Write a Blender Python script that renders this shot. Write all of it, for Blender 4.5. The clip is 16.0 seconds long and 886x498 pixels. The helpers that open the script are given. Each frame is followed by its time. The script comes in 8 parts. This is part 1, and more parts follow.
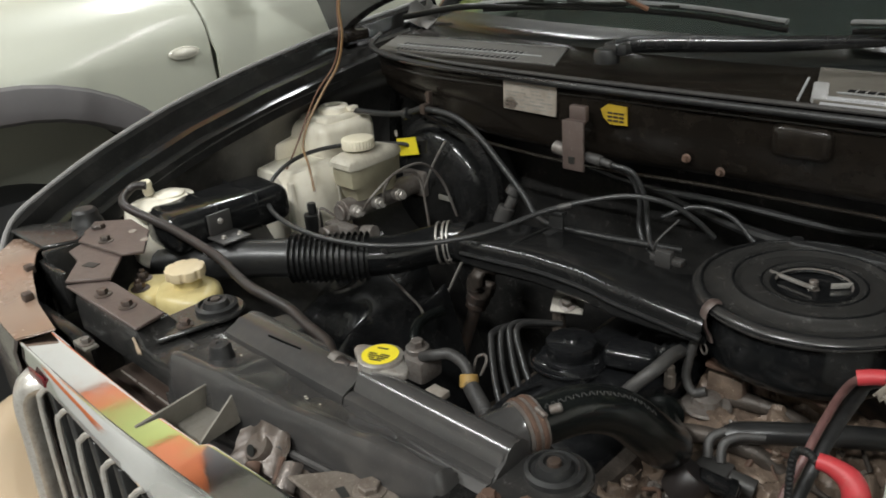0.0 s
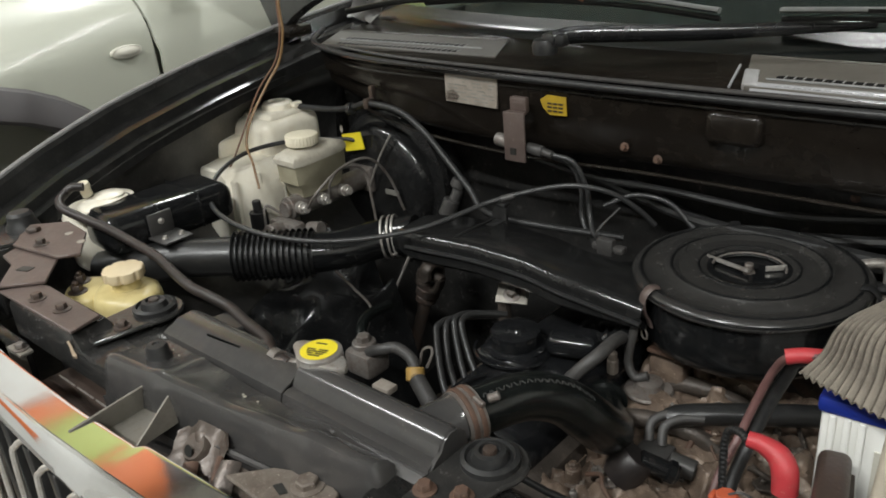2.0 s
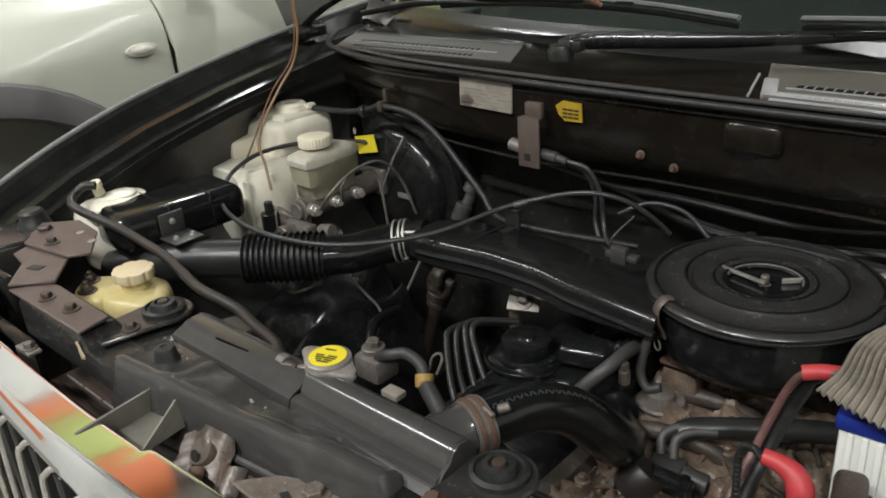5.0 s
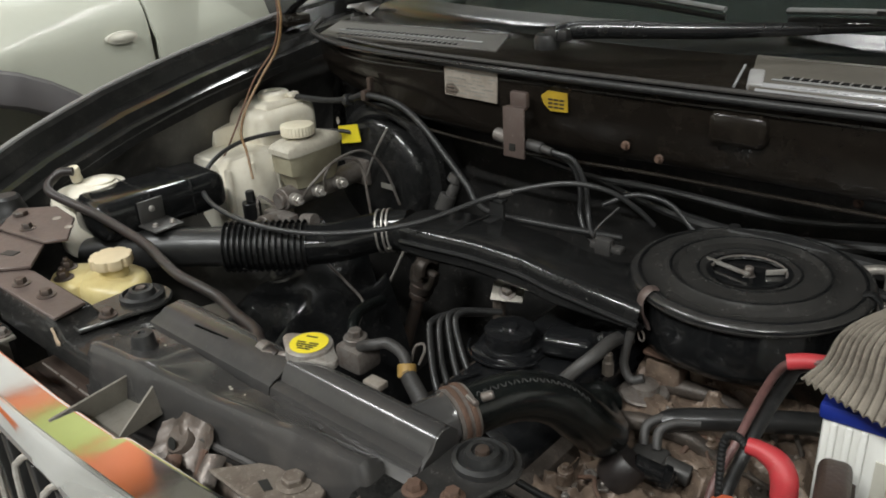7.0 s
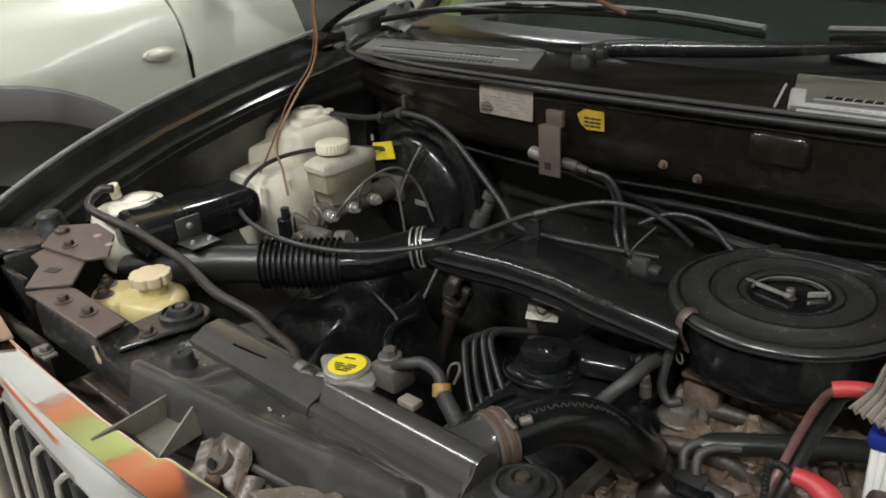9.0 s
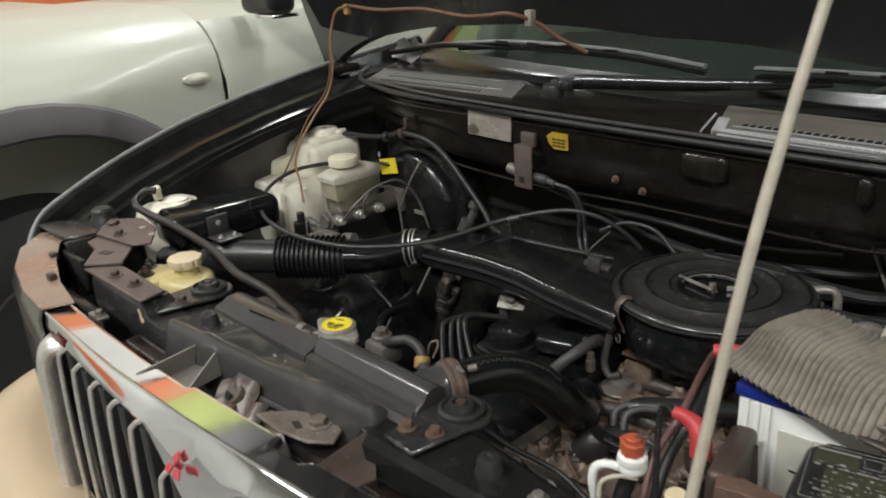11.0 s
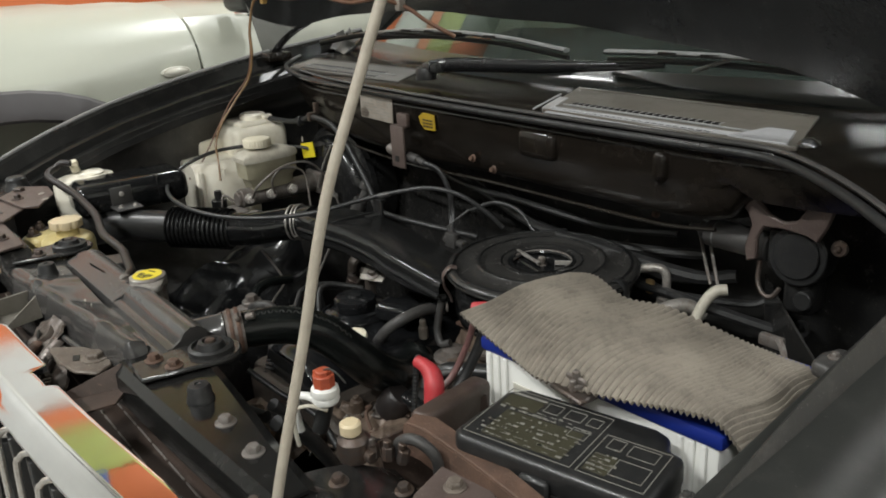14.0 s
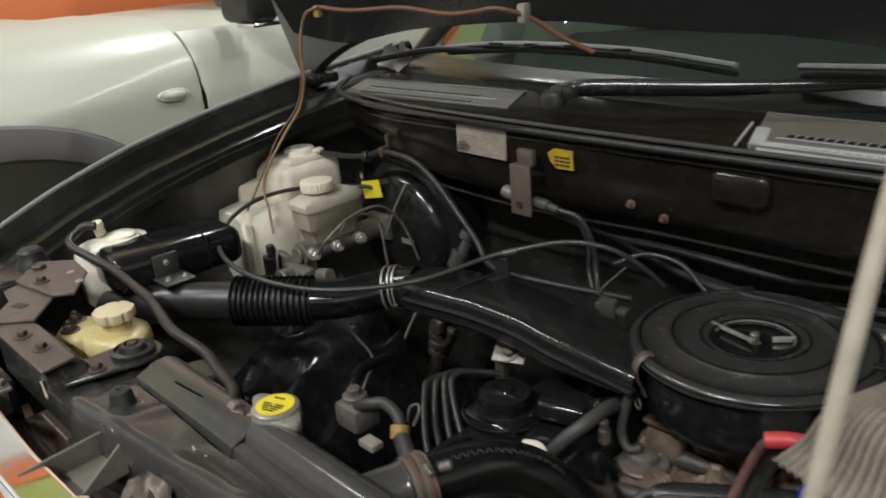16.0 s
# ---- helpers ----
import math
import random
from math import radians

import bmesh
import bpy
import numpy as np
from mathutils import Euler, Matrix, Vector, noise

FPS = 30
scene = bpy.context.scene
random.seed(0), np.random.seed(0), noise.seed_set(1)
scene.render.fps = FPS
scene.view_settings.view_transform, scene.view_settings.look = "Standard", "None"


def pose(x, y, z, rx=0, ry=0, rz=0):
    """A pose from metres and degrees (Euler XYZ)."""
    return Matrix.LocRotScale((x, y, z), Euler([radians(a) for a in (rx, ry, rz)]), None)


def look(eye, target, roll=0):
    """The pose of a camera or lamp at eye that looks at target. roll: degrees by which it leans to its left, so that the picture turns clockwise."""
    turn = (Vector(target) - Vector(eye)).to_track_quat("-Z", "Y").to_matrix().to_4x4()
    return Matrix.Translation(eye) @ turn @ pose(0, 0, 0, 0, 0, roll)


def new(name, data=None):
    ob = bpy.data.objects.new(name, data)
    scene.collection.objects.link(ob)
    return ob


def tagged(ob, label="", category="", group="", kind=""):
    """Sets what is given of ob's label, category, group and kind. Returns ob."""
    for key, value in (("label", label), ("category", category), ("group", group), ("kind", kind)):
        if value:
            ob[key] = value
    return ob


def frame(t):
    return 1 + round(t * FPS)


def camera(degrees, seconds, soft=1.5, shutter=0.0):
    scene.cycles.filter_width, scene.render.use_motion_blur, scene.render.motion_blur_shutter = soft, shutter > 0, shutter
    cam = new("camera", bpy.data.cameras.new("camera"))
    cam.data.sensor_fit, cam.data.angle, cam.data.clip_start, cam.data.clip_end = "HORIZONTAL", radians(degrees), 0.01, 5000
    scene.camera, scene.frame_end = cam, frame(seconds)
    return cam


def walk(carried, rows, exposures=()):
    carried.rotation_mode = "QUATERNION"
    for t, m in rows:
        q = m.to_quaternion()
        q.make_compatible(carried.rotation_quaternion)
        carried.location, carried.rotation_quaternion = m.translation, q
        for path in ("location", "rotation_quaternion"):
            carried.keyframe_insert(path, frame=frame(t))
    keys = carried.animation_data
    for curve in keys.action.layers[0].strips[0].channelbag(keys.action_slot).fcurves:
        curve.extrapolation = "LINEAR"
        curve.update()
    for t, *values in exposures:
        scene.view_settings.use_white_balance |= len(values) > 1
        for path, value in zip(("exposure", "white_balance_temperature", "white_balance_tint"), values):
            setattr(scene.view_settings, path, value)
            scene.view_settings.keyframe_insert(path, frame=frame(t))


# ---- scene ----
cam = camera(57.6, 16.0, soft=1.75, shutter=0.5)
PATH = [
    (0, (0.096, 0.062, 1.415), (-1.218, 1.337, 0.61), -4.7),
    (0.5, (0.097, 0.072, 1.415), (-1.202, 1.36, 0.608), -4.5),
    (1, (0.1, 0.075, 1.412), (-1.18, 1.379, 0.599), -4.3),
    (1.5, (0.115, 0.077, 1.411), (-1.147, 1.396, 0.594), -4.8),
    (2, (0.116, 0.078, 1.41), (-1.127, 1.412, 0.588), -5.1),
    (2.5, (0.116, 0.082, 1.41), (-1.117, 1.424, 0.584), -5.5),
    (3, (0.113, 0.083, 1.413), (-1.13, 1.418, 0.592), -5.9),
    (3.2, (0.111, 0.081, 1.415), (-1.139, 1.412, 0.599), -5.8),
    (5.3, (0.108, 0.086, 1.409), (-1.151, 1.407, 0.592), -4.2),
    (5.5, (0.108, 0.086, 1.404), (-1.144, 1.414, 0.587), -4.0),
    (6, (0.106, 0.085, 1.4), (-1.133, 1.423, 0.577), -3.5),
    (6.5, (0.105, 0.092, 1.397), (-1.125, 1.434, 0.568), -3.6),
    (7, (0.103, 0.088, 1.398), (-1.127, 1.431, 0.572), -3.4),
    (7.5, (0.088, 0.083, 1.399), (-1.159, 1.414, 0.58), -3.4),
    (8, (0.081, 0.088, 1.402), (-1.184, 1.408, 0.59), -3.9),
    (8.5, (0.084, 0.091, 1.403), (-1.189, 1.407, 0.598), -4.2),
    (8.7, (0.087, 0.089, 1.404), (-1.192, 1.401, 0.603), -4.1),
    (10.8, (0.243, 0.005, 1.441), (-1.089, 1.297, 0.696), -3.5),
    (11, (0.284, -0.02, 1.44), (-1.066, 1.264, 0.711), -3.1),
    (11.5, (0.356, -0.059, 1.438), (-1.024, 1.204, 0.732), -2.7),
    (12, (0.389, -0.059, 1.439), (-1.025, 1.175, 0.747), -3.4),
    (12.5, (0.466, 0.022, 1.415), (-0.963, 1.236, 0.72), -3.4),
    (13, (0.541, 0.098, 1.403), (-0.879, 1.318, 0.699), -3.4),
    (13.5, (0.564, 0.15, 1.388), (-0.875, 1.352, 0.691), -3.3),
    (14, (0.573, 0.19, 1.379), (-0.909, 1.345, 0.692), -3.2),
    (14.5, (0.531, 0.203, 1.38), (-0.973, 1.333, 0.701), -3.3),
    (15, (0.4, 0.201, 1.395), (-1.069, 1.369, 0.704), -4.7),
    (15.5, (0.265, 0.173, 1.398), (-1.126, 1.427, 0.697), -5.1),
    (16, (0.166, 0.17, 1.4), (-1.225, 1.422, 0.696), -4.8),
]
walk(cam, [(t, look(eye, target, roll)) for t, eye, target, roll in PATH], [(0, 0.06), (8.7, 0.06), (11, 0.0), (14.5, 0.02), (16, -0.08)])

# ---------------------------------------------------------------- world and lamps
world = bpy.data.worlds.new("world")
scene.world = world
world.use_nodes = True
world.node_tree.nodes["Background"].inputs[0].default_value = (0.75, 0.85, 0.8, 1)
world.node_tree.nodes["Background"].inputs[1].default_value = 0.05


def area_lamp(name, loc, target, sx, sy, watts, colour):
    d = bpy.data.lights.new(name, "AREA")
    d.shape, d.size, d.size_y, d.energy, d.color = "RECTANGLE", sx, sy, watts, colour
    ob = new(name, d)
    ob.matrix_world = look(loc, target)
    return ob


TUBE_WHITE = (0.955, 0.97, 0.955)
LZ = 3.9
LAMPS = [(-0.4, -1.9, 118), (-2.6, -0.9, 60), (-2.9, 2.3, 54), (-0.3, 2.7, 32), (2.2, -1.9, 92), (2.4, 2.7, 72)]
for lx, ly, lw in LAMPS:
    area_lamp("tube_light", (lx, ly, LZ), (lx, ly, 0), 1.25, 0.16, lw, TUBE_WHITE)

# ---------------------------------------------------------------- materials


def material(name, colour, rough=0.5, metal=0.0, second=None, amount=0.5, scale=18.0, fine=220.0, bump=0.15, dust=None,
             dust_amount=0.0, spec=0.5, coat=0.0, vary=0.0, stretch=(1, 1, 1)):
    """Principled surface with stains at a coarse scale, grain at a fine one, and an optional layer of blotchy dirt."""
    m = bpy.data.materials.new(name)
    m.use_nodes = True
    nt = m.node_tree
    n, l = nt.nodes, nt.links
    b = n["Principled BSDF"]
    co = n.new("ShaderNodeTexCoord")
    mp = n.new("ShaderNodeMapping")
    mp.inputs["Scale"].default_value = stretch
    l.new(co.outputs["Object"], mp.inputs[0])
    big = n.new("ShaderNodeTexNoise")
    big.inputs["Scale"].default_value, big.inputs["Detail"].default_value, big.inputs["Roughness"].default_value = scale, 5, 0.62
    l.new(mp.outputs[0], big.inputs["Vector"])
    small = n.new("ShaderNodeTexNoise")
    small.inputs["Scale"].default_value, small.inputs["Detail"].default_value = fine, 3
    l.new(mp.outputs[0], small.inputs["Vector"])
    ramp = n.new("ShaderNodeValToRGB")
    ramp.color_ramp.elements[0].position, ramp.color_ramp.elements[1].position = 0.38, 0.68
    l.new(big.outputs[0], ramp.inputs[0])
    mix = n.new("ShaderNodeMixRGB")
    c2 = second or tuple(c * 0.72 for c in colour)
    mix.inputs[1].default_value, mix.inputs[2].default_value = (*colour, 1), (*c2, 1)
    am = n.new("ShaderNodeMath")
    am.operation = "MULTIPLY"
    am.inputs[1].default_value = amount
    l.new(ramp.outputs[0], am.inputs[0])
    l.new(am.outputs[0], mix.inputs[0])
    last = mix.outputs[0]
    rsrc = None
    if dust:
        dn = n.new("ShaderNodeTexNoise")
        dn.inputs["Scale"].default_value, dn.inputs["Detail"].default_value, dn.inputs["Roughness"].default_value = scale * 4.0, 9, 0.72
        l.new(mp.outputs[0], dn.inputs["Vector"])
        dr = n.new("ShaderNodeValToRGB")
        dr.color_ramp.elements[0].position, dr.color_ramp.elements[1].position = 0.50, 0.66
        l.new(dn.outputs[0], dr.inputs[0])
        dm = n.new("ShaderNodeMath")
        dm.operation = "MULTIPLY"
        dm.inputs[1].default_value = dust_amount
        l.new(dr.outputs[0], dm.inputs[0])
        mx = n.new("ShaderNodeMixRGB")
        mx.inputs[2].default_value = (*dust, 1)
        l.new(dm.outputs[0], mx.inputs[0])
        l.new(last, mx.inputs[1])
        sp = n.new("ShaderNodeTexNoise")
        sp.inputs["Scale"].default_value, sp.inputs["Detail"].default_value = 330.0, 2
        l.new(co.outputs["Object"], sp.inputs["Vector"])
        sr = n.new("ShaderNodeValToRGB")
        sr.color_ramp.elements[0].position, sr.color_ramp.elements[1].position = 0.68, 0.74
        l.new(sp.outputs[0], sr.inputs[0])
        sm = n.new("ShaderNodeMath")
        sm.operation, sm.use_clamp = "MULTIPLY", True
        sm.inputs[1].default_value = min(0.6, dust_amount * 1.8)
        l.new(sr.outputs[0], sm.inputs[0])
        ms = n.new("ShaderNodeMixRGB")
        ms.inputs[2].default_value = (dust[0] * 1.5, dust[1] * 1.5, dust[2] * 1.5, 1)
        l.new(sm.outputs[0], ms.inputs[0])
        l.new(mx.outputs[0], ms.inputs[1])
        last = ms.outputs[0]
        ra = n.new("ShaderNodeMath")
        ra.operation, ra.use_clamp = "MULTIPLY_ADD", True
        ra.inputs[1].default_value, ra.inputs[2].default_value = 0.5, rough
        l.new(dm.outputs[0], ra.inputs[0])
        rsrc = ra.outputs[0]
    if vary:
        oi = n.new("ShaderNodeObjectInfo")
        hs = n.new("ShaderNodeHueSaturation")
        vm = n.new("ShaderNodeMath")
        vm.operation = "MULTIPLY_ADD"
        vm.inputs[1].default_value, vm.inputs[2].default_value = vary, 1 - vary / 2
        l.new(oi.outputs["Random"], vm.inputs[0])
        l.new(vm.outputs[0], hs.inputs["Value"])
        l.new(last, hs.inputs["Color"])
        last = hs.outputs[0]
    l.new(last, b.inputs["Base Color"])
    if rsrc is None:
        ra = n.new("ShaderNodeMath")
        ra.operation, ra.use_clamp = "MULTIPLY_ADD", True
        ra.inputs[1].default_value, ra.inputs[2].default_value = 0.22, rough - 0.09
        l.new(big.outputs[0], ra.inputs[0])
        rsrc = ra.outputs[0]
    l.new(rsrc, b.inputs["Roughness"])
    b.inputs["Metallic"].default_value = metal
    b.inputs["Specular IOR Level"].default_value = spec
    b.inputs["Coat Weight"].default_value = coat
    b.inputs["Coat Roughness"].default_value = 0.08
    if bump:
        bp = n.new("ShaderNodeBump")
        bp.inputs["Strength"].default_value, bp.inputs["Distance"].default_value = bump, 0.0015
        l.new(small.outputs[0], bp.inputs["Height"])
        bp2 = n.new("ShaderNodeBump")
        bp2.inputs["Strength"].default_value, bp2.inputs["Distance"].default_value = bump * 0.8, 0.004
        l.new(big.outputs[0], bp2.inputs["Height"])
        l.new(bp.outputs[0], bp2.inputs["Normal"])
        l.new(bp2.outputs[0], b.inputs["Normal"])
    return m


DUST = (0.125, 0.117, 0.108)
M = {}
M["black_paint"] = material("black_paint", (0.014, 0.0145, 0.0145), 0.2, 0, (0.022, 0.021, 0.020), 0.5, 9, 150, 0.04, DUST, 0.10, coat=0.4)
M["fender_paint"] = material("dusty_fender_paint", (0.0105, 0.0105, 0.010), 0.17, 0, (0.016, 0.0155, 0.015), 0.5, 9, 150, 0.05, DUST, 0.08, spec=0.3)
M["right_fender"] = material("dull_black_fender_paint", (0.026, 0.027, 0.025), 0.30, 0, (0.036, 0.036, 0.033), 0.5, 9, 150, 0.03, DUST, 0.08)
M["bay_paint"] = material("bay_paint", (0.020, 0.020, 0.0195), 0.22, 0, (0.034, 0.032, 0.030), 0.6, 10, 160, 0.10, DUST, 0.14)
M["brown_bay"] = material("brown_bay", (0.0105, 0.0085, 0.0068), 0.18, 0, (0.016, 0.0128, 0.0100), 0.6, 7, 160, 0.05, (0.12, 0.100, 0.080), 0.05, spec=0.36)
M["brown_plate"] = material("brown_plate", (0.115, 0.086, 0.076), 0.42, 0.1, (0.065, 0.046, 0.04), 0.7, 22, 240, 0.2, (0.2, 0.165, 0.14), 0.3)
M["plastic"] = material("black_plastic", (0.016, 0.0162, 0.0162), 0.32, 0, (0.025, 0.025, 0.0245), 0.5, 25, 380, 0.08, DUST, 0.08)
M["shiny_plastic"] = material("shiny_black_plastic", (0.008, 0.0085, 0.009), 0.15, 0, (0.015, 0.015, 0.015), 0.5, 14, 300, 0.03, DUST, 0.06)
M["blue_black"] = material("black_enamel", (0.0085, 0.009, 0.0098), 0.13, 0, (0.014, 0.014, 0.0145), 0.5, 20, 300, 0.02, DUST, 0.03)
M["bare_sheet"] = material("bare_sheet_metal", (0.25, 0.235, 0.205), 0.36, 0.35, (0.17, 0.155, 0.13), 0.6, 30, 300, 0.12, (0.18, 0.15, 0.12), 0.25)
M["bare_chip"] = material("bare_chipped_primer", (0.58, 0.46, 0.33), 0.6, 0, (0.36, 0.25, 0.17), 0.7, 60, 300, 0.2)
M["ps_cap"] = material("beige_plastic", (0.66, 0.55, 0.36), 0.42, 0, (0.54, 0.43, 0.27), 0.4, 30, 300, 0.06)
M["beam_paint"] = material("dusty_black_beam_paint", (0.047, 0.046, 0.045), 0.18, 0, (0.070, 0.064, 0.060), 0.6, 7, 200, 0.03, (0.16, 0.14, 0.13), 0.07, spec=0.6)
M["rubber"] = material("rubber", (0.016, 0.0162, 0.0162), 0.44, 0, (0.026, 0.0255, 0.025), 0.5, 30, 400, 0.15, DUST, 0.10)
M["bellows"] = material("bellows_rubber", (0.04, 0.04, 0.04), 0.34, 0, (0.03, 0.03, 0.03), 0.5, 30, 400, 0.08, DUST, 0.10)
M["lid_black"] = material("satin_black_enamel", (0.026, 0.0255, 0.0245), 0.24, 0, (0.042, 0.040, 0.037), 0.6, 8, 260, 0.03, DUST, 0.10, spec=0.6)
M["old_rubber"] = material("old_rubber", (0.052, 0.050, 0.048), 0.5, 0, (0.03, 0.0285, 0.027), 0.6, 40, 350, 0.2, (0.13, 0.115, 0.10), 0.3)
M["hose_rubber"] = material("hose_rubber", (0.0065, 0.008, 0.0075), 0.19, 0, (0.011, 0.012, 0.0115), 0.5, 30, 400, 0.12, DUST, 0.03)
M["cowl_paint"] = material("cowl_paint", (0.0068, 0.0056, 0.0044), 0.17, 0, (0.012, 0.0098, 0.0075), 0.5, 9, 150, 0.04, (0.10, 0.085, 0.068), 0.02, spec=0.035)
M["worn_beige"] = material("worn_beige_steel", (0.17, 0.145, 0.12), 0.45, 0.2, (0.085, 0.06, 0.048), 0.8, 45, 300, 0.35, (0.36, 0.32, 0.27), 0.45)
M["brown_rubber"] = material("brown_rubber", (0.02, 0.017, 0.016), 0.42, 0, (0.038, 0.026, 0.023), 0.6, 12, 350, 0.2)
M["joint_steel"] = material("greasy_joint_steel", (0.14, 0.122, 0.11), 0.3, 0.5, (0.08, 0.065, 0.056), 0.7, 40, 300, 0.3, (0.3, 0.23, 0.19), 0.3)
M["steel"] = material("steel", (0.42, 0.40, 0.37), 0.36, 0.5, (0.2, 0.17, 0.14), 0.6, 40, 400, 0.15, (0.16, 0.11, 0.08), 0.35)
M["bright_steel"] = material("worn_bright_steel", (0.62, 0.60, 0.56), 0.3, 0.6, (0.40, 0.36, 0.31), 0.5, 60, 400, 0.1, (0.25, 0.18, 0.12), 0.25)
M["dull_steel"] = material("dull_steel", (0.20, 0.185, 0.17), 0.46, 0.35, (0.11, 0.085, 0.07), 0.7, 35, 350, 0.25, (0.12, 0.08, 0.055), 0.45)
M["rusty"] = material("rusty_steel", (0.13, 0.075, 0.052), 0.66, 0.2, (0.055, 0.038, 0.03), 0.7, 40, 300, 0.4, (0.2, 0.12, 0.08), 0.5)
M["brown_dark"] = material("dark_brown_steel", (0.075, 0.052, 0.042), 0.42, 0.15, (0.04, 0.03, 0.025), 0.6, 18, 240, 0.2, (0.15, 0.105, 0.08), 0.3)
M["dusty_inner"] = material("dusty_inner_panel", (0.028, 0.0275, 0.0265), 0.28, 0, (0.045, 0.042, 0.038), 0.6, 12, 200, 0.15, DUST, 0.25)
M["bolt"] = material("bolt_steel", (0.085, 0.072, 0.065), 0.42, 0.5, (0.11, 0.065, 0.042), 0.7, 60, 400, 0.25)
M["alloy"] = material("dirty_cast_alloy", (0.215, 0.158, 0.118), 0.38, 0.15, (0.052, 0.035, 0.026), 1.0, 30, 240, 0.5, (0.36, 0.29, 0.23), 0.34)
M["dark_alloy"] = material("oily_cast_metal", (0.075, 0.062, 0.052), 0.45, 0.3, (0.03, 0.025, 0.021), 0.7, 28, 240, 0.5, (0.16, 0.125, 0.10), 0.4)
M["chrome"] = material("chrome", (0.82, 0.82, 0.82), 0.06, 1.0, (0.70, 0.70, 0.70), 0.3, 8, 200, 0.0)
M["mirror_chrome"] = material("smooth_chrome", (0.80, 0.80, 0.82), 0.03, 1.0, (0.68, 0.68, 0.70), 0.6, 14, 60, 0.015)
M["white_plastic"] = material("aged_white_plastic", (0.90, 0.855, 0.73), 0.32, 0, (0.80, 0.73, 0.58), 0.5, 14, 260, 0.05, (0.5, 0.4, 0.26), 0.12)
M["cream_cap"] = material("cream_plastic", (0.80, 0.74, 0.58), 0.4, 0, (0.66, 0.58, 0.42), 0.4, 30, 300, 0.06)
M["grey_plastic"] = material("grey_translucent_plastic", (0.24, 0.235, 0.21), 0.4, 0, (0.16, 0.15, 0.13), 0.6, 22, 260, 0.08, (0.2, 0.16, 0.12), 0.3)
M["print_olive"] = material("olive_print", (0.050, 0.047, 0.030), 0.3, 0, (0.034, 0.032, 0.021), 0.6, 60, 300, 0.03)
M["tank_olive"] = material("olive_translucent_plastic", (0.34, 0.315, 0.225), 0.36, 0, (0.22, 0.195, 0.13), 0.6, 22, 260, 0.05)
M["grey_cream"] = material("grey_cream_plastic", (0.50, 0.47, 0.39), 0.4, 0, (0.36, 0.33, 0.27), 0.5, 22, 260, 0.06, (0.25, 0.2, 0.15), 0.3)
M["yellow_plastic"] = material("aged_yellow_plastic", (0.60, 0.50, 0.24), 0.32, 0, (0.50, 0.40, 0.16), 0.5, 18, 260, 0.06, (0.3, 0.2, 0.1), 0.15)
M["yellow"] = material("yellow_sticker", (0.80, 0.66, 0.03), 0.4, 0, (0.72, 0.58, 0.05), 0.4, 30, 300, 0.03)
M["ink"] = material("black_ink", (0.02, 0.02, 0.018), 0.5, 0, None, 0.3, 30, 300, 0.0)
M["booster"] = material("booster_black", (0.012, 0.0122, 0.0122), 0.17, 0, (0.020, 0.0195, 0.019), 0.5, 12, 260, 0.03, DUST, 0.05)
M["paper"] = material("soiled_label_paper", (0.31, 0.275, 0.235), 0.55, 0, (0.19, 0.16, 0.13), 0.7, 60, 300, 0.05)
M["amber"] = material("amber_sticker", (0.42, 0.28, 0.02), 0.4, 0, (0.28, 0.18, 0.02), 0.5, 60, 300, 0.03)
M["red_plastic"] = material("red_plastic", (0.50, 0.045, 0.052), 0.48, 0, (0.38, 0.032, 0.04), 0.5, 30, 300, 0.08, (0.42, 0.16, 0.13), 0.2)
M["dark_red"] = material("dark_red_reflection", (0.13, 0.008, 0.012), 0.2, 0, (0.09, 0.008, 0.01), 0.5, 30, 300, 0.03, coat=0.4)
M["red_cable"] = material("faded_red_cable", (0.17, 0.085, 0.078), 0.42, 0, (0.06, 0.035, 0.032), 0.7, 30, 300, 0.1)
M["orange_rubber"] = material("orange_red_plastic", (0.42, 0.085, 0.035), 0.5, 0, (0.28, 0.05, 0.03), 0.5, 40, 300, 0.1)
M["blue_plastic"] = material("blue_plastic", (0.012, 0.03, 0.24), 0.35, 0, (0.01, 0.02, 0.16), 0.4, 20, 300, 0.05)
M["battery_white"] = material("battery_white_plastic", (0.78, 0.78, 0.74), 0.35, 0, (0.66, 0.65, 0.6), 0.4, 12, 260, 0.03)
M["cloth"] = material("ribbed_grey_cloth", (0.29, 0.258, 0.212), 0.9, 0, (0.19, 0.168, 0.14), 0.8, 16, 500, 0.5, (0.13, 0.11, 0.093), 0.42, spec=0.15)
M["white_paint"] = material("white_car_paint", (0.465, 0.475, 0.40), 0.36, 0, (0.43, 0.44, 0.37), 0.4, 3, 200, 0.0, coat=0.12)
M["grey_flare"] = material("grey_plastic_flare", (0.105, 0.098, 0.10), 0.5, 0, (0.08, 0.075, 0.076), 0.5, 6, 300, 0.1)
M["tyre"] = material("tyre_rubber", (0.02, 0.0205, 0.021), 0.7, 0, (0.03, 0.03, 0.03), 0.5, 12, 200, 0.3)
M["lens"] = material("clear_lens_plastic", (0.62, 0.60, 0.52), 0.15, 0, (0.5, 0.48, 0.4), 0.4, 30, 300, 0.1, coat=0.8)
M["band"] = material("ochre_tape", (0.40, 0.25, 0.07), 0.5, 0, (0.26, 0.15, 0.05), 0.6, 50, 300, 0.1)
M["brass"] = material("brass", (0.34, 0.235, 0.11), 0.45, 0.5, (0.2, 0.13, 0.07), 0.6, 60, 300, 0.15)
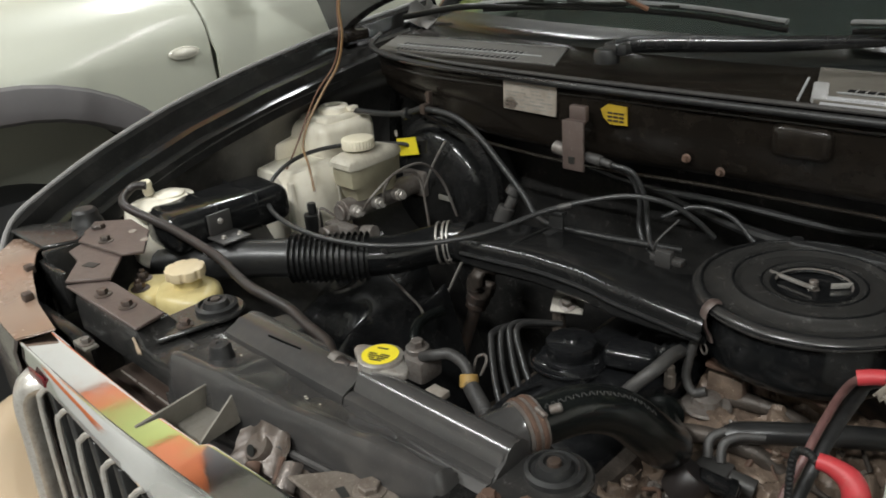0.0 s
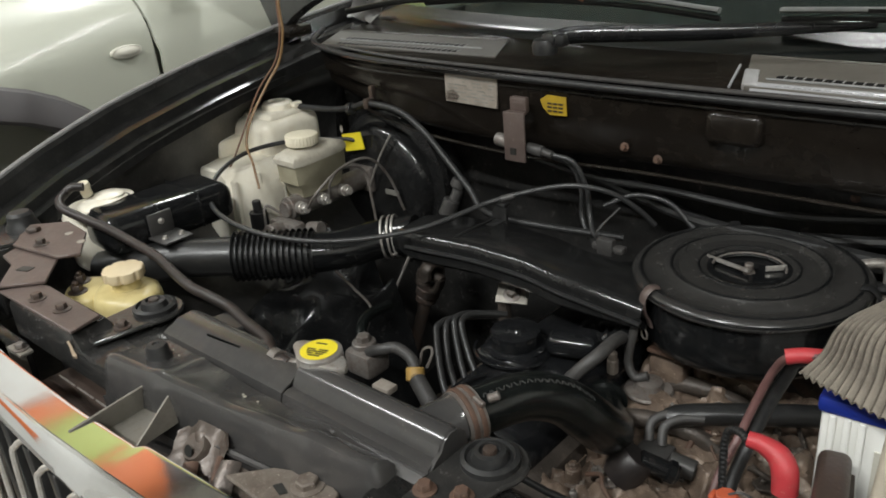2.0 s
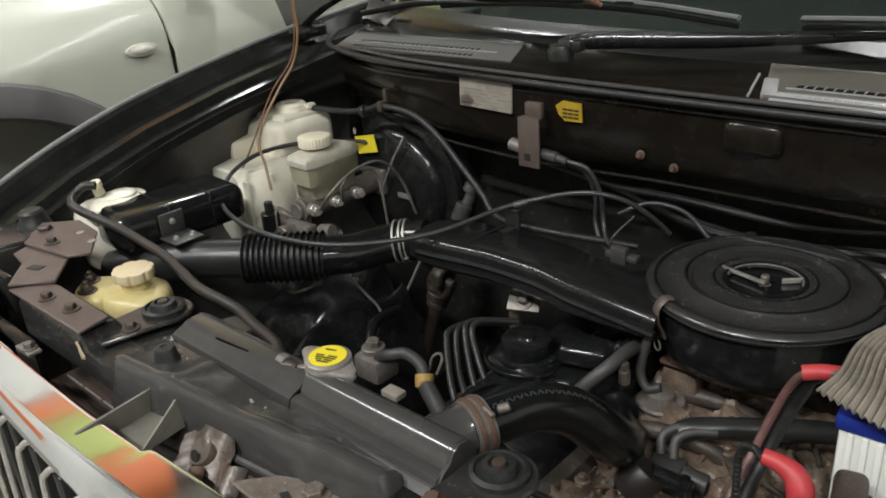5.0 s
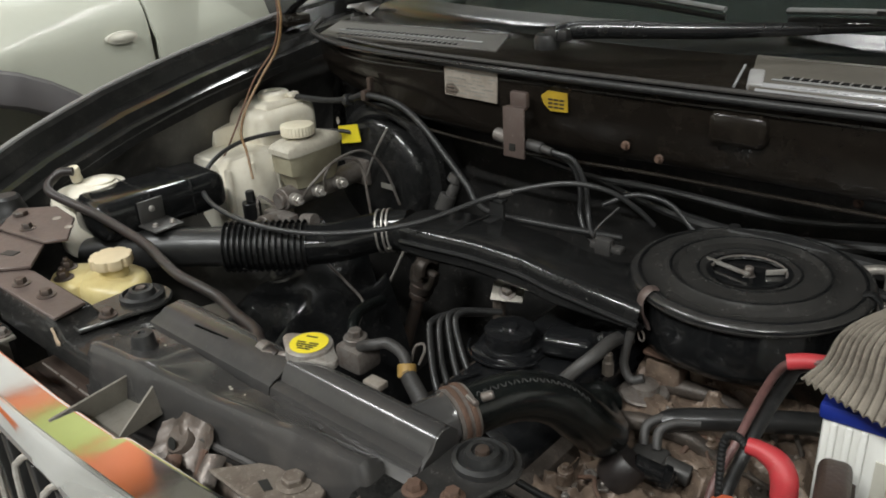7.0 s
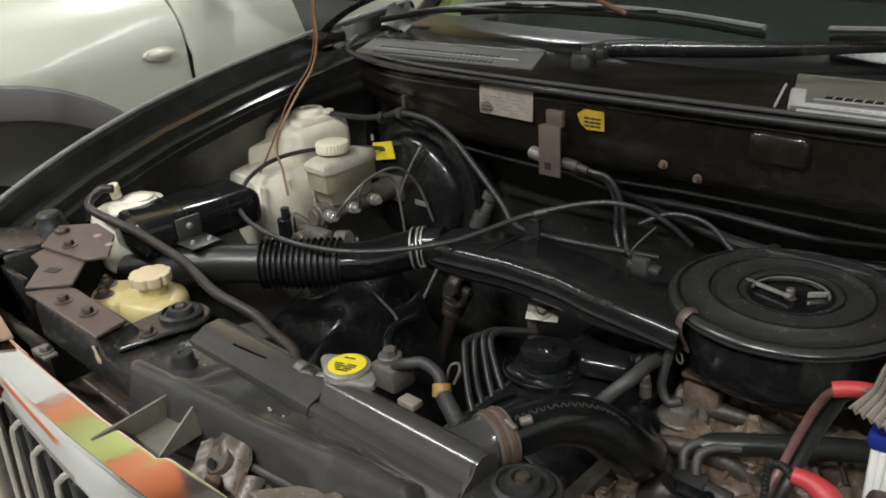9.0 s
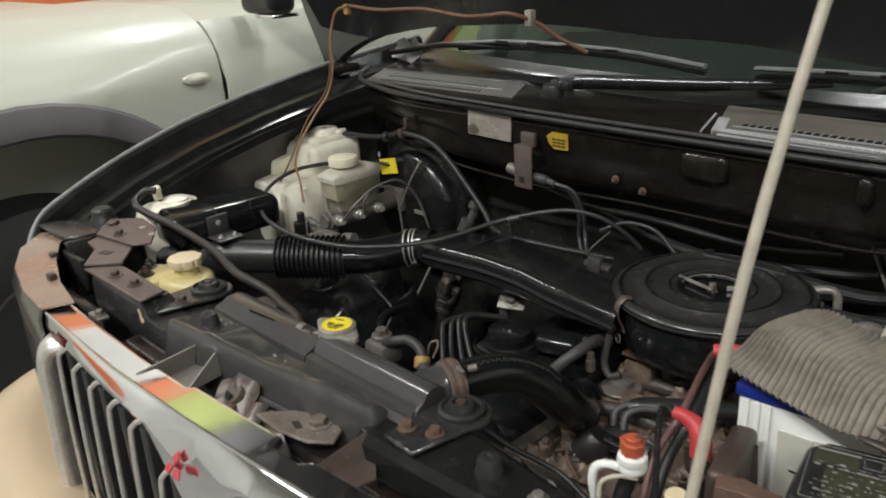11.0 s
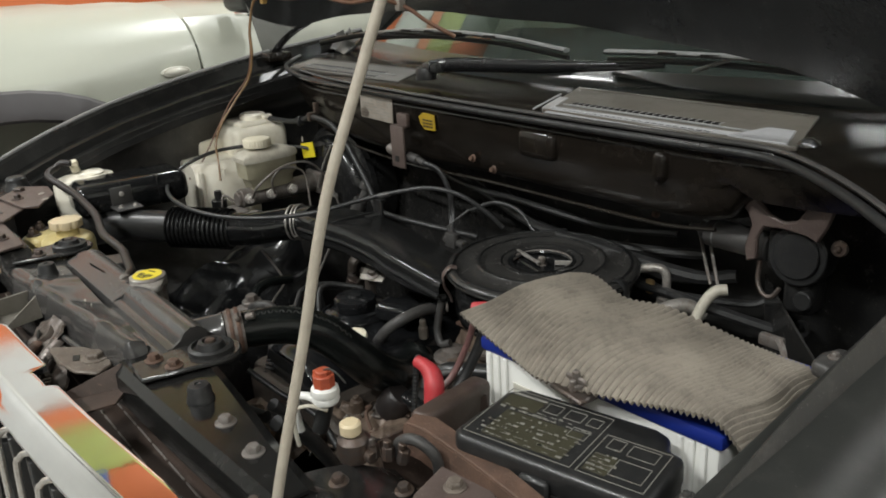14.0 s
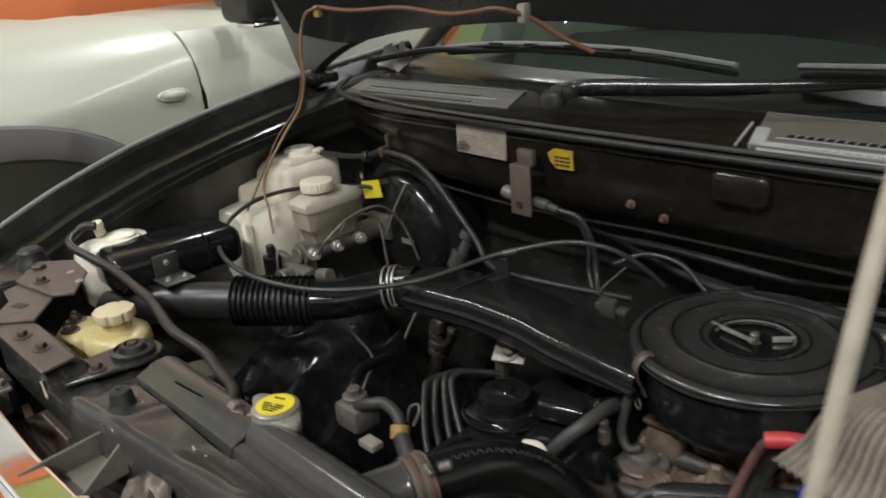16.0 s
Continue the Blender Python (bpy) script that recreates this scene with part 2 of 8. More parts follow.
M["tan_paint"] = material("tan_bumper_paint", (0.52, 0.40, 0.27), 0.35, 0, (0.46, 0.35, 0.23), 0.4, 4, 200, 0.02, coat=0.3)
M["rod"] = material("pale_prop_rod", (0.40, 0.358, 0.29), 0.5, 0, (0.26, 0.225, 0.175), 0.5, 50, 300, 0.15)
M["wiper"] = material("grey_wiper_metal", (0.20, 0.205, 0.20), 0.5, 0.2, (0.11, 0.11, 0.11), 0.6, 40, 300, 0.1)
M["vent"] = material("dusty_cowl_plastic", (0.056, 0.053, 0.047), 0.40, 0, (0.042, 0.039, 0.034), 0.6, 10, 300, 0.10, (0.15, 0.135, 0.115), 0.16)
M["vent_brown"] = material("dusty_brown_cowl_plastic", (0.088, 0.080, 0.067), 0.28, 0, (0.058, 0.052, 0.044), 0.6, 10, 300, 0.08, (0.11, 0.098, 0.08), 0.16)
M["strip_grey"] = material("grey_plastic_and_sheen", (0.30, 0.30, 0.305), 0.16, 0, (0.21, 0.21, 0.21), 0.5, 14, 300, 0.03, spec=0.7)
M["lead_rubber"] = material("black_lead_rubber", (0.020, 0.020, 0.020), 0.34, 0, (0.034, 0.033, 0.032), 0.5, 30, 400, 0.1, DUST, 0.14)
M["cloth_groove"] = material("shaded_cloth_groove", (0.115, 0.10, 0.083), 0.95, 0, (0.08, 0.07, 0.058), 0.7, 12, 500, 0.5, (0.09, 0.075, 0.062), 0.3, spec=0.1)
M["latch_metal"] = material("rubbed_latch_metal", (0.115, 0.095, 0.080), 0.38, 0.25, (0.062, 0.046, 0.037), 0.7, 45, 300, 0.2, (0.12, 0.075, 0.052), 0.4)
M["slot_black"] = material("slot_black", (0.004, 0.004, 0.004), 0.9, 0, None, 0.3, 30, 300, 0.0, spec=0.1)
M["wire_brown"] = material("brown_wire", (0.16, 0.075, 0.04), 0.5, 0, (0.10, 0.045, 0.03), 0.5, 60, 300, 0.05)
M["wire_amber"] = material("amber_tube", (0.24, 0.14, 0.06), 0.35, 0, (0.15, 0.08, 0.035), 0.5, 60, 300, 0.05)
M["floor"] = material("grey_workshop_floor", (0.26, 0.255, 0.24), 0.4, 0, (0.18, 0.175, 0.165), 0.6, 3, 120, 0.05, (0.12, 0.11, 0.10), 0.25)
M["ceiling"] = material("grey_ceiling", (0.46, 0.46, 0.44), 0.8, 0, (0.38, 0.385, 0.365), 0.5, 1.5, 90, 0.06)
M["wall"] = material("white_wall_paint", (0.70, 0.70, 0.66), 0.7, 0, (0.62, 0.62, 0.58), 0.5, 1.5, 90, 0.06)
M["orange_wall"] = material("orange_wall_paint", (0.72, 0.20, 0.07), 0.6, 0, (0.64, 0.17, 0.06), 0.5, 1.5, 90, 0.05)
M["green_wall"] = material("lime_wall_paint", (0.42, 0.47, 0.13), 0.6, 0, (0.37, 0.42, 0.12), 0.5, 1.5, 90, 0.05)
M["blue_wall"] = material("blue_wall_paint", (0.12, 0.19, 0.50), 0.6, 0, (0.04, 0.08, 0.42), 0.5, 1.5, 90, 0.05)
M["lens_grey"] = material("pale_grey_plastic", (0.26, 0.255, 0.25), 0.35, 0, (0.18, 0.175, 0.17), 0.5, 40, 300, 0.06)
M["motor_grey"] = material("dusty_motor_grey", (0.075, 0.073, 0.07), 0.38, 0.3, (0.05, 0.047, 0.045), 0.5, 20, 300, 0.1, DUST, 0.2)
M["hood"] = material("bonnet_underside", (0.021, 0.0218, 0.0218), 0.22, 0, (0.02, 0.0205, 0.021), 0.5, 5, 150, 0.04, DUST, 0.05)
M["dash"] = material("dark_dashboard", (0.010, 0.012, 0.0115), 0.7, 0, (0.016, 0.016, 0.016), 0.5, 8, 200, 0.1)
M["dark_lens"] = material("dark_lamp_lens", (0.075, 0.062, 0.055), 0.18, 0, (0.05, 0.042, 0.04), 0.5, 6, 200, 0.02, coat=0.6)
M["lamp_reflection"] = material("orange_lamp_reflection", (0.27, 0.185, 0.135), 0.25, 0, (0.20, 0.14, 0.11), 0.5, 8, 200, 0.03, coat=0.5)


def glass_material(name, colour, rough=0.02):
    m = bpy.data.materials.new(name)
    m.use_nodes = True
    b = m.node_tree.nodes["Principled BSDF"]
    b.inputs["Base Color"].default_value = (*colour, 1)
    b.inputs["Roughness"].default_value = rough
    b.inputs["Transmission Weight"].default_value = 1.0
    b.inputs["IOR"].default_value = 1.45
    return m


M["glass"] = glass_material("green_tinted_glass", (0.24, 0.31, 0.285))


def tube_glow():
    m = bpy.data.materials.new("lit_tube")
    m.use_nodes = True
    b = m.node_tree.nodes["Principled BSDF"]
    b.inputs["Emission Color"].default_value = (*TUBE_WHITE, 1)
    b.inputs["Emission Strength"].default_value = 7.0
    return m


M["glow"] = tube_glow()

# ---------------------------------------------------------------- mesh helpers


def thing(name, loc, label, category, group="", kind=""):
    ob = new(name)
    ob.empty_display_size = 0.05
    ob.location = loc
    return tagged(ob, label, category, group, kind)


def finish(name, bm, mat, smooth=True):
    bmesh.ops.recalc_face_normals(bm, faces=bm.faces)
    me = bpy.data.meshes.new(name)
    bm.to_mesh(me)
    bm.free()
    me.materials.append(mat)
    if smooth:
        for p in me.polygons:
            p.use_smooth = True
        me.set_sharp_from_angle(angle=radians(38))
    return me


def part(name, bm, mat, parent=None, label=""):
    ob = new(name, finish(name, bm, M[mat] if isinstance(mat, str) else mat))
    if parent is not None:
        ob.parent = parent
        if parent.type == "EMPTY":
            ob.matrix_parent_inverse = Matrix.Translation(-Vector(parent.location))
    return tagged(ob, label)


def solo(name, bm, mat, label, category, group="", kind=""):
    return tagged(part(name, bm, mat), label, category, group, kind)


def shift(ob, dx, dy, dz):
    """Sets a finished thing or part off by metres."""
    ob.location = Vector(ob.location) + Vector((dx, dy, dz))
    return ob


def join(*bms):
    out = bms[0]
    for b in bms[1:]:
        me = bpy.data.meshes.new("t")
        b.to_mesh(me)
        b.free()
        out.from_mesh(me)
        bpy.data.meshes.remove(me)
    return out


def moved(bm, m):
    bmesh.ops.transform(bm, matrix=m, verts=bm.verts)
    return bm


def box(x0, x1, y0, y1, z0, z1, bevel=0.004, seg=2, m=None):
    bm = bmesh.new()
    bmesh.ops.create_cube(bm, size=1)
    bmesh.ops.scale(bm, vec=(x1 - x0, y1 - y0, z1 - z0), verts=bm.verts)
    bmesh.ops.translate(bm, vec=((x0 + x1) / 2, (y0 + y1) / 2, (z0 + z1) / 2), verts=bm.verts)
    if bevel:
        bmesh.ops.bevel(bm, geom=bm.edges[:], offset=bevel, segments=seg, profile=0.5, affect="EDGES")
    return moved(bm, m) if m else bm


def lathe(profile, loc=(0, 0, 0), axis=(0, 0, 1), n=32, flat=1.0):
    """A body of revolution from (radius, height) pairs about axis through loc."""
    bm = bmesh.new()
    rings = []
    for r, h in profile:
        if r <= 1e-6:
            rings.append([bm.verts.new((0, 0, h))])
        else:
            rings.append([bm.verts.new((r * math.cos(2 * math.pi * k / n), r * flat * math.sin(2 * math.pi * k / n), h)) for k in range(n)])
    for a, b in zip(rings, rings[1:]):
        for k in range(n):
            k2 = (k + 1) % n
            if len(a) == 1 and len(b) == 1:
                continue
            if len(a) == 1:
                bm.faces.new((a[0], b[k2], b[k]))
            elif len(b) == 1:
                bm.faces.new((a[k], a[k2], b[0]))
            else:
                bm.faces.new((a[k], a[k2], b[k2], b[k]))
    q = Vector((0, 0, 1)).rotation_difference(Vector(axis)).to_matrix().to_4x4()
    return moved(bm, Matrix.Translation(loc) @ q)


def cyl(loc, r, h, axis=(0, 0, 1), n=20, bevel=0.0015):
    b = min(bevel, r * 0.4, h * 0.4)
    return lathe([(0, 0), (r - b, 0), (r, b), (r, h - b), (r - b, h), (0, h)], loc, axis, n)


def smooth_path(pts, per=8):
    """Points along a Catmull-Rom line through pts."""
    P = [Vector(p) for p in pts]
    P = [2 * P[0] - P[1]] + P + [2 * P[-1] - P[-2]]
    out = []
    for i in range(1, len(P) - 2):
        for k in range(per):
            t = k / per
            a, b, c, d = P[i - 1], P[i], P[i + 1], P[i + 2]
            out.append(0.5 * (2 * b + (c - a) * t + (2 * a - 5 * b + 4 * c - d) * t * t + (3 * b - a - 3 * c + d) * t ** 3))
    out.append(P[-2])
    return out


def tube(pts, r, n=10, per=8, radii=None, ribs=0, rib=0.0, wide=1.0):
    """A capped hose along a smooth line; ribs: how many rings swell by rib along it."""
    path = smooth_path(pts, per) if len(pts) > 2 else [Vector(p) for p in pts]
    if ribs:
        fine = []
        L = [0.0]
        for a, b in zip(path, path[1:]):
            L.append(L[-1] + (b - a).length)
        steps = ribs * 6
        j = 0
        for k in range(steps + 1):
            s = L[-1] * k / steps
            while j < len(L) - 2 and L[j + 1] < s:
                j += 1
            f = (s - L[j]) / max(L[j + 1] - L[j], 1e-9)
            fine.append(path[j].lerp(path[j + 1], f))
        path = fine
    bm = bmesh.new()
    up = Vector((0, 0, 1))
    prev = None
    rings = []
    N = len(path)
    for i, p in enumerate(path):
        t = (path[min(i + 1, N - 1)] - path[max(i - 1, 0)]).normalized()
        if prev is None:
            side = t.cross(up) if abs(t.z) < 0.95 else t.cross(Vector((0, 1, 0)))
        else:
            side = prev - t * prev.dot(t)
        side.normalize()
        prev = side
        nor = side.cross(t)
        rr = r
        if radii:
            f = i / (N - 1) * (len(radii) - 1)
            a = min(int(f), len(radii) - 2)
            rr = radii[a] + (radii[a + 1] - radii[a]) * (f - a)
        if ribs:
            rr += rib * (0.5 - 0.5 * math.cos(2 * math.pi * i / 6)) ** 1.25
        rings.append([bm.verts.new(p + side * (rr * wide * math.cos(2 * math.pi * k / n)) + nor * (rr * math.sin(2 * math.pi * k / n))) for k in range(n)])
    for a, b in zip(rings, rings[1:]):
        for k in range(n):
            bm.faces.new((a[k], a[(k + 1) % n], b[(k + 1) % n], b[k]))
    bm.faces.new(rings[0])
    bm.faces.new(rings[-1])
    return bm


def prism(poly, z0, z1, bevel=0.0, m=None, seg=1):
    """A plate: the outline poly in x and y, from z0 up to z1."""
    bm = bmesh.new()
    lo = [bm.verts.new((x, y, z0)) for x, y in poly]
    hi = [bm.verts.new((x, y, z1)) for x, y in poly]
    k = len(poly)
    bm.faces.new(lo)
    bm.faces.new(hi)
    for i in range(k):
        bm.faces.new((lo[i], lo[(i + 1) % k], hi[(i + 1) % k], hi[i]))
    bmesh.ops.recalc_face_normals(bm, faces=bm.faces)
    if bevel:
        bmesh.ops.bevel(bm, geom=bm.edges[:], offset=bevel, segments=seg, profile=0.5, affect="EDGES")
    return moved(bm, m) if m else bm


def loft(rows, thick=0.0, close=False):
    """A skin through rows of equally many points, with thickness against its normals."""
    bm = bmesh.new()
    V = [[bm.verts.new(p) for p in row] for row in rows]
    for a, b in zip(V, V[1:]):
        n = len(a)
        for k in range(n if close else n - 1):
            bm.faces.new((a[k], a[(k + 1) % n], b[(k + 1) % n], b[k]))
    bmesh.ops.recalc_face_normals(bm, faces=bm.faces)
    if thick:
        bmesh.ops.solidify(bm, geom=bm.faces[:], thickness=thick)
    return bm


def smooth_rows(rows, per=4):
    """The same rows with points filled in smoothly along and across."""
    fine = [smooth_path(r, per) for r in rows]
    cols = [smooth_path([r[k] for r in fine], per) for k in range(len(fine[0]))]
    return [[c[j] for c in cols] for j in range(len(cols[0]))]


def bolt(loc, r=0.007, axis=(0, 0, 1), washer=0.011, h=0.006):
    """A hexagon head on a round washer."""
    a = Vector(axis).normalized()
    w = lathe([(0, 0), (washer, 0), (washer, 0.0012), (washer * 0.8, 0.002), (0, 0.002)], loc, axis, 16)
    hx = lathe([(0, 0), (r, 0), (r, h * 0.8), (r * 0.85, h), (0, h)], Vector(loc) + a * 0.002, axis, 6)
    return join(w, hx)

# ---------------------------------------------------------------- the workshop
X0, X1, Y0, Y1, ZC = -4.2, 4.0, -3.6, 5.6, 4.4
solo("floor", box(X0 - 0.2, X1 + 0.2, Y0 - 0.2, Y1 + 0.2, -0.15, 0.0, 0), "floor", "plain grey workshop floor under the cars", "floor", kind="structure")
solo("ceiling", box(X0 - 0.2, X1 + 0.2, Y0 - 0.2, Y1 + 0.2, ZC, ZC + 0.15, 0), "ceiling", "plain grey workshop ceiling", "ceiling", kind="structure")
solo("wall_west", box(X0 - 0.2, X0, Y0, Y1, 0, ZC, 0), "wall", "white workshop wall with painted colour panels", "wall", kind="structure")
solo("wall_east", box(X1, X1 + 0.2, Y0, Y1, 0, ZC, 0), "wall", "plain white workshop wall", "wall", kind="structure")
solo("wall_north", box(X0 - 0.2, X1 + 0.2, Y1, Y1 + 0.2, 0, ZC, 0), "wall", "white workshop wall with painted panels", "wall", kind="structure")
solo("wall_south", box(X0 - 0.2, X1 + 0.2, Y0 - 0.2, Y0, 0, ZC, 0), "wall", "plain white workshop wall", "wall", kind="structure")

# Added panel out of view gives the grille chrome something dark to reflect.
solo("unseen_dark_panel", box(-2.4, 3.2, Y0 + 0.003, Y0 + 0.05, 0, 2.9, 0.01), "grey_flare", "unseen dark grey panel added to darken chrome reflections", "door", kind="structure")


def wall_panel(y0, y1, z0, z1, mat, label):
    solo("wall_panel", box(X0 + 0.002, X0 + 0.02, y0, y1, z0, z1, 0.004), mat, label, "wall panel", "painted panels along the workshop wall", "structure")


wall_panel(-2.0, 5.5, 0.9, 1.55, "orange_wall", "orange painted panel on the white workshop wall")
wall_panel(0.0, 3.4, 2.18, 2.44, "orange_wall", "orange painted band on the white workshop wall")
wall_panel(-0.5, 3.4, 2.90, 3.04, "orange_wall", "narrow orange band on the white workshop wall")
wall_panel(-0.5, 3.4, 3.05, 3.40, "green_wall", "lime green painted band on the workshop wall")
wall_panel(1.30, 2.05, 3.41, 3.95, "orange_wall", "orange painted panel on the white workshop wall")
wall_panel(0.3, 1.29, 3.41, 3.80, "blue_wall", "blue painted panel on the workshop wall")
wall_panel(2.06, 3.4, 3.41, 3.95, "grey_flare", "dark grey painted panel on the workshop wall")

for px0, px1, pz0, pz1, mat_name, lab in ((0.4, 4.0, 2.2, 2.9, "orange_wall", "orange painted panel on the white workshop wall"), (0.4, 4.0, 2.92, 3.7, "green_wall", "lime green painted panel on the white workshop wall"), (-3.0, 0.38, 2.4, 3.2, "green_wall", "lime green painted panel on the white workshop wall")):
    solo("wall_panel", box(px0, px1, Y1 - 0.02, Y1 - 0.002, pz0, pz1, 0.004), mat_name, lab, "wall panel", "painted panels along the workshop wall", "structure")

for lx, ly, lw in LAMPS:
    f = thing("ceiling_light", (lx, ly, LZ + 0.02), "suspended fluorescent tube light with white housing", "ceiling light", "tube lights under the ceiling")
    part("housing", box(lx - 0.66, lx + 0.66, ly - 0.09, ly + 0.09, LZ + 0.07, LZ + 0.13, 0.01), "wall", f, "white sheet-metal housing")
    for dy in (-0.045, 0.045):
        part("tube", cyl((lx - 0.61, ly + dy, LZ + 0.045), 0.013, 1.22, (1, 0, 0), 12), "glow", f, "lit white tube")
    for dx in (-0.5, 0.5):
        part("chain", cyl((lx + dx, ly, LZ + 0.12), 0.004, ZC - LZ - 0.12, (0, 0, 1), 6), "steel", f)

# ---------------------------------------------------------------- the black car
CX = -0.41
car = thing("car", (CX, 1.6, 0), "black off-road car with its bonnet propped open", "car")


def mirror_x(rows, out=0.0, low=0.0):
    return [[(2 * CX - x + out, y, z - low) for x, y, z in r] for r in rows]


# fenders: outer skin over the top edge and down into the gutter
def fender_rows():
    ys = [0.345, 0.40, 0.47, 0.57, 0.70, 0.85, 1.0, 1.10, 1.35]
    top = [0.955, 1.008, 1.040, 1.078, 1.117, 1.148, 1.172, 1.186, 1.21]
    out = [-1.13, -1.185, -1.2, -1.205, -1.205, -1.205, -1.205, -1.205, -1.205]
    rows = []
    for y, z, x in zip(ys, top, out):
        w = 0.0 if y < 1.2 else -0.02
        rows.append([(x - 0.06, y, 0.55), (x - 0.055, y, 0.80), (x - 0.03, y, z - 0.06), (x - 0.006, y, z - 0.008), (x + 0.006, y, z), (x + 0.014, y, z - 0.006),
                     (x + 0.02, y, z - 0.032), (x + 0.05, y, z - 0.038), (x + 0.056, y, z - 0.03), (x + 0.072, y, z - 0.032), (x + 0.078, y, z - 0.046), (x + 0.092, y, z - 0.05), (x + 0.096, y, z - 0.075)])
    return rows


part("fender", loft(fender_rows(), 0.0015), "fender_paint", car, "dusty black front fender with a folded inner gutter")
# Pale tube paints the light caught along the fender's rounded edge.
part("fender_edge", tube([(r[4][0] - 0.004, r[4][1], r[4][2] + 0.001) for r in fender_rows()], 0.0045, 8, 4), "lens_grey", car, "fender outer edge with its highlight painted pale grey")
rows = []
for y in (0.36, 0.42, 0.5, 0.6, 0.7, 0.8, 0.9, 1.0, 1.1, 1.2, 1.35):
    e = 1.0165 + 0.164 * (y - 0.65) - 0.02 * max(0.0, (0.45 - y) / 0.1) ** 2
    x = 0.302 + 0.02 * max(0.0, (y - 1.0) / 0.3)
    rows.append([(x + 0.002, y, e - 0.10), (x, y, e - 0.03), (x, y, e - 0.004), (x + 0.004, y, e), (x + 0.016, y, e + 0.001), (x + 0.019, y, e + 0.006), (x + 0.045, y, e + 0.007), (x + 0.080, y, e + 0.001), (x + 0.105, y, e - 0.009), (x + 0.122, y, e - 0.026), (x + 0.137, y, e - 0.065), (x + 0.145, y, 0.80), (x + 0.15, y, 0.55)])
part("fender", loft(smooth_rows(rows, 3), 0.0015), "right_fender", car, "smooth black front fender beside the battery")


# inner wheelhouse walls
def inner_rows():
    rows = []
    for y, z in ((0.42, 0.95), (0.52, 0.995), (0.66, 1.045), (0.82, 1.085), (1.0, 1.11), (1.2, 1.12)):
        b = 0.10 * math.exp(-((y - 0.8) / 0.22) ** 2)
        u = 1.0 if y > 0.84 else 0.0
        rows.append([(-1.112, y, z), (-1.122 - 0.013 * u, y, z - 0.02), (-1.138 - 0.052 * u, y, z - 0.065), (-1.155 - 0.065 * u, y, 0.92), (-1.16 - 0.04 * u + b * 0.4, y, 0.84), (-1.08 + b * 1.8, y, 0.74), (-0.98 + b, y, 0.55), (-0.95 + b, y, 0.4)])
    return rows


for rows in (inner_rows(), mirror_x(inner_rows(), 0.03, 0.012)):
    part("inner_fender", loft(smooth_rows(rows, 3), 0.002), "dusty_inner", car, "black inner wheelhouse panel with road dust")
wh = []
for y in (0.56, 0.62, 0.68, 0.74, 0.80, 0.86, 0.92):
    w = 0.026 * math.sin(y * 23) + 0.02 * math.sin(y * 41 + 1)
    d = 0.34 * (y - 0.76)
    wh.append([(-1.02, y, 0.74 + d), (-0.96, y, 0.79 + w + d), (-0.90, y, 0.81 - w * 0.9 + d), (-0.85, y, 0.79 + w + d), (-0.815, y, 0.77 - w * 1.2 + d), (-0.79, y, 0.735 + w * 0.5 + d), (-0.765, y, 0.68 + d), (-0.74, y, 0.60 + d * 0.5), (-0.73, y, 0.50)])
part("wheelhouse", loft(smooth_rows(wh, 4), 0.002), "shiny_plastic", car, "shiny black splash cover under the intake duct")

# firewall: the upper cowl box and the recessed wall under it
def lip_y(x):
    return 1.03 + 0.035 * max(0.0, (abs(x - CX) - 0.42) / 0.2) ** 2


xs = [-1.10, -1.0, -0.9, -0.8, -0.6, -0.4, -0.2, -0.05, 0.03, 0.06, 0.09, 0.14, 0.22, 0.30]
box_low = [1.075, 1.07, 1.06, 1.044, 1.035, 1.041, 1.042, 1.044, 1.054, 1.080, 1.108, 1.122, 1.127, 1.128]
rows = []
for x, zl in zip(xs, box_low):
    y = lip_y(x)
    rows.append([(x, y - 0.012, 1.150), (x, y + 0.0, 1.142), (x, y + 0.004, 1.135), (x, y + 0.006, 1.105), (x, y + 0.012, zl + 0.03), (x, y + 0.022, zl), (x, y + 0.06, zl - 0.012), (x, 1.185, zl - 0.025)])
part("firewall", loft(smooth_rows(rows, 3), 0.003), "brown_bay", car, "dark brown-black firewall panel with pressed dimples")
part("lower_firewall", box(-1.15, 0.33, 1.18, 1.2, 0.35, 1.09, 0.0), "bay_paint", car, "dark recessed lower firewall")
part("floor_pan", box(-1.15, 0.33, 0.40, 1.2, 0.33, 0.35, 0.0), "bay_paint", car, "dark underside under the engine")
# pressed dimples
for dx, dz, w in ((-0.264, 1.107, 0.038), (-0.044, 1.110, 0.012)):
    part("pressed_dimple", box(dx - w, dx + w, lip_y(dx) - 0.0085, lip_y(dx) + 0.022, dz - 0.024, dz + 0.022, 0.013, 6), "brown_bay", car, "pressed bulge in the panel")
part("firewall_bead", tube([(x, lip_y(x) + 0.0035, 1.128) for x in xs[:13]], 0.0032, 8, 4), "brown_bay", car, "pressed bead along the firewall")
# seam line and studs on the recessed edge
part("seam_rail", tube([(x, lip_y(x) + 0.02, z - 0.02) for x, z in zip(xs[1:9], box_low[1:9])], 0.0028, 8, 4), "brown_bay", car)
for dx, dz in ((-0.417, 1.060), (-0.367, 1.049), (-0.15, 0.988)):
    part("stud", bolt((dx, 1.036 if dx != -0.15 else 1.172, dz), 0.0042, (0, -1, 0.1), 0.0065, 0.006), "rusty", car, "rusty bolt head")

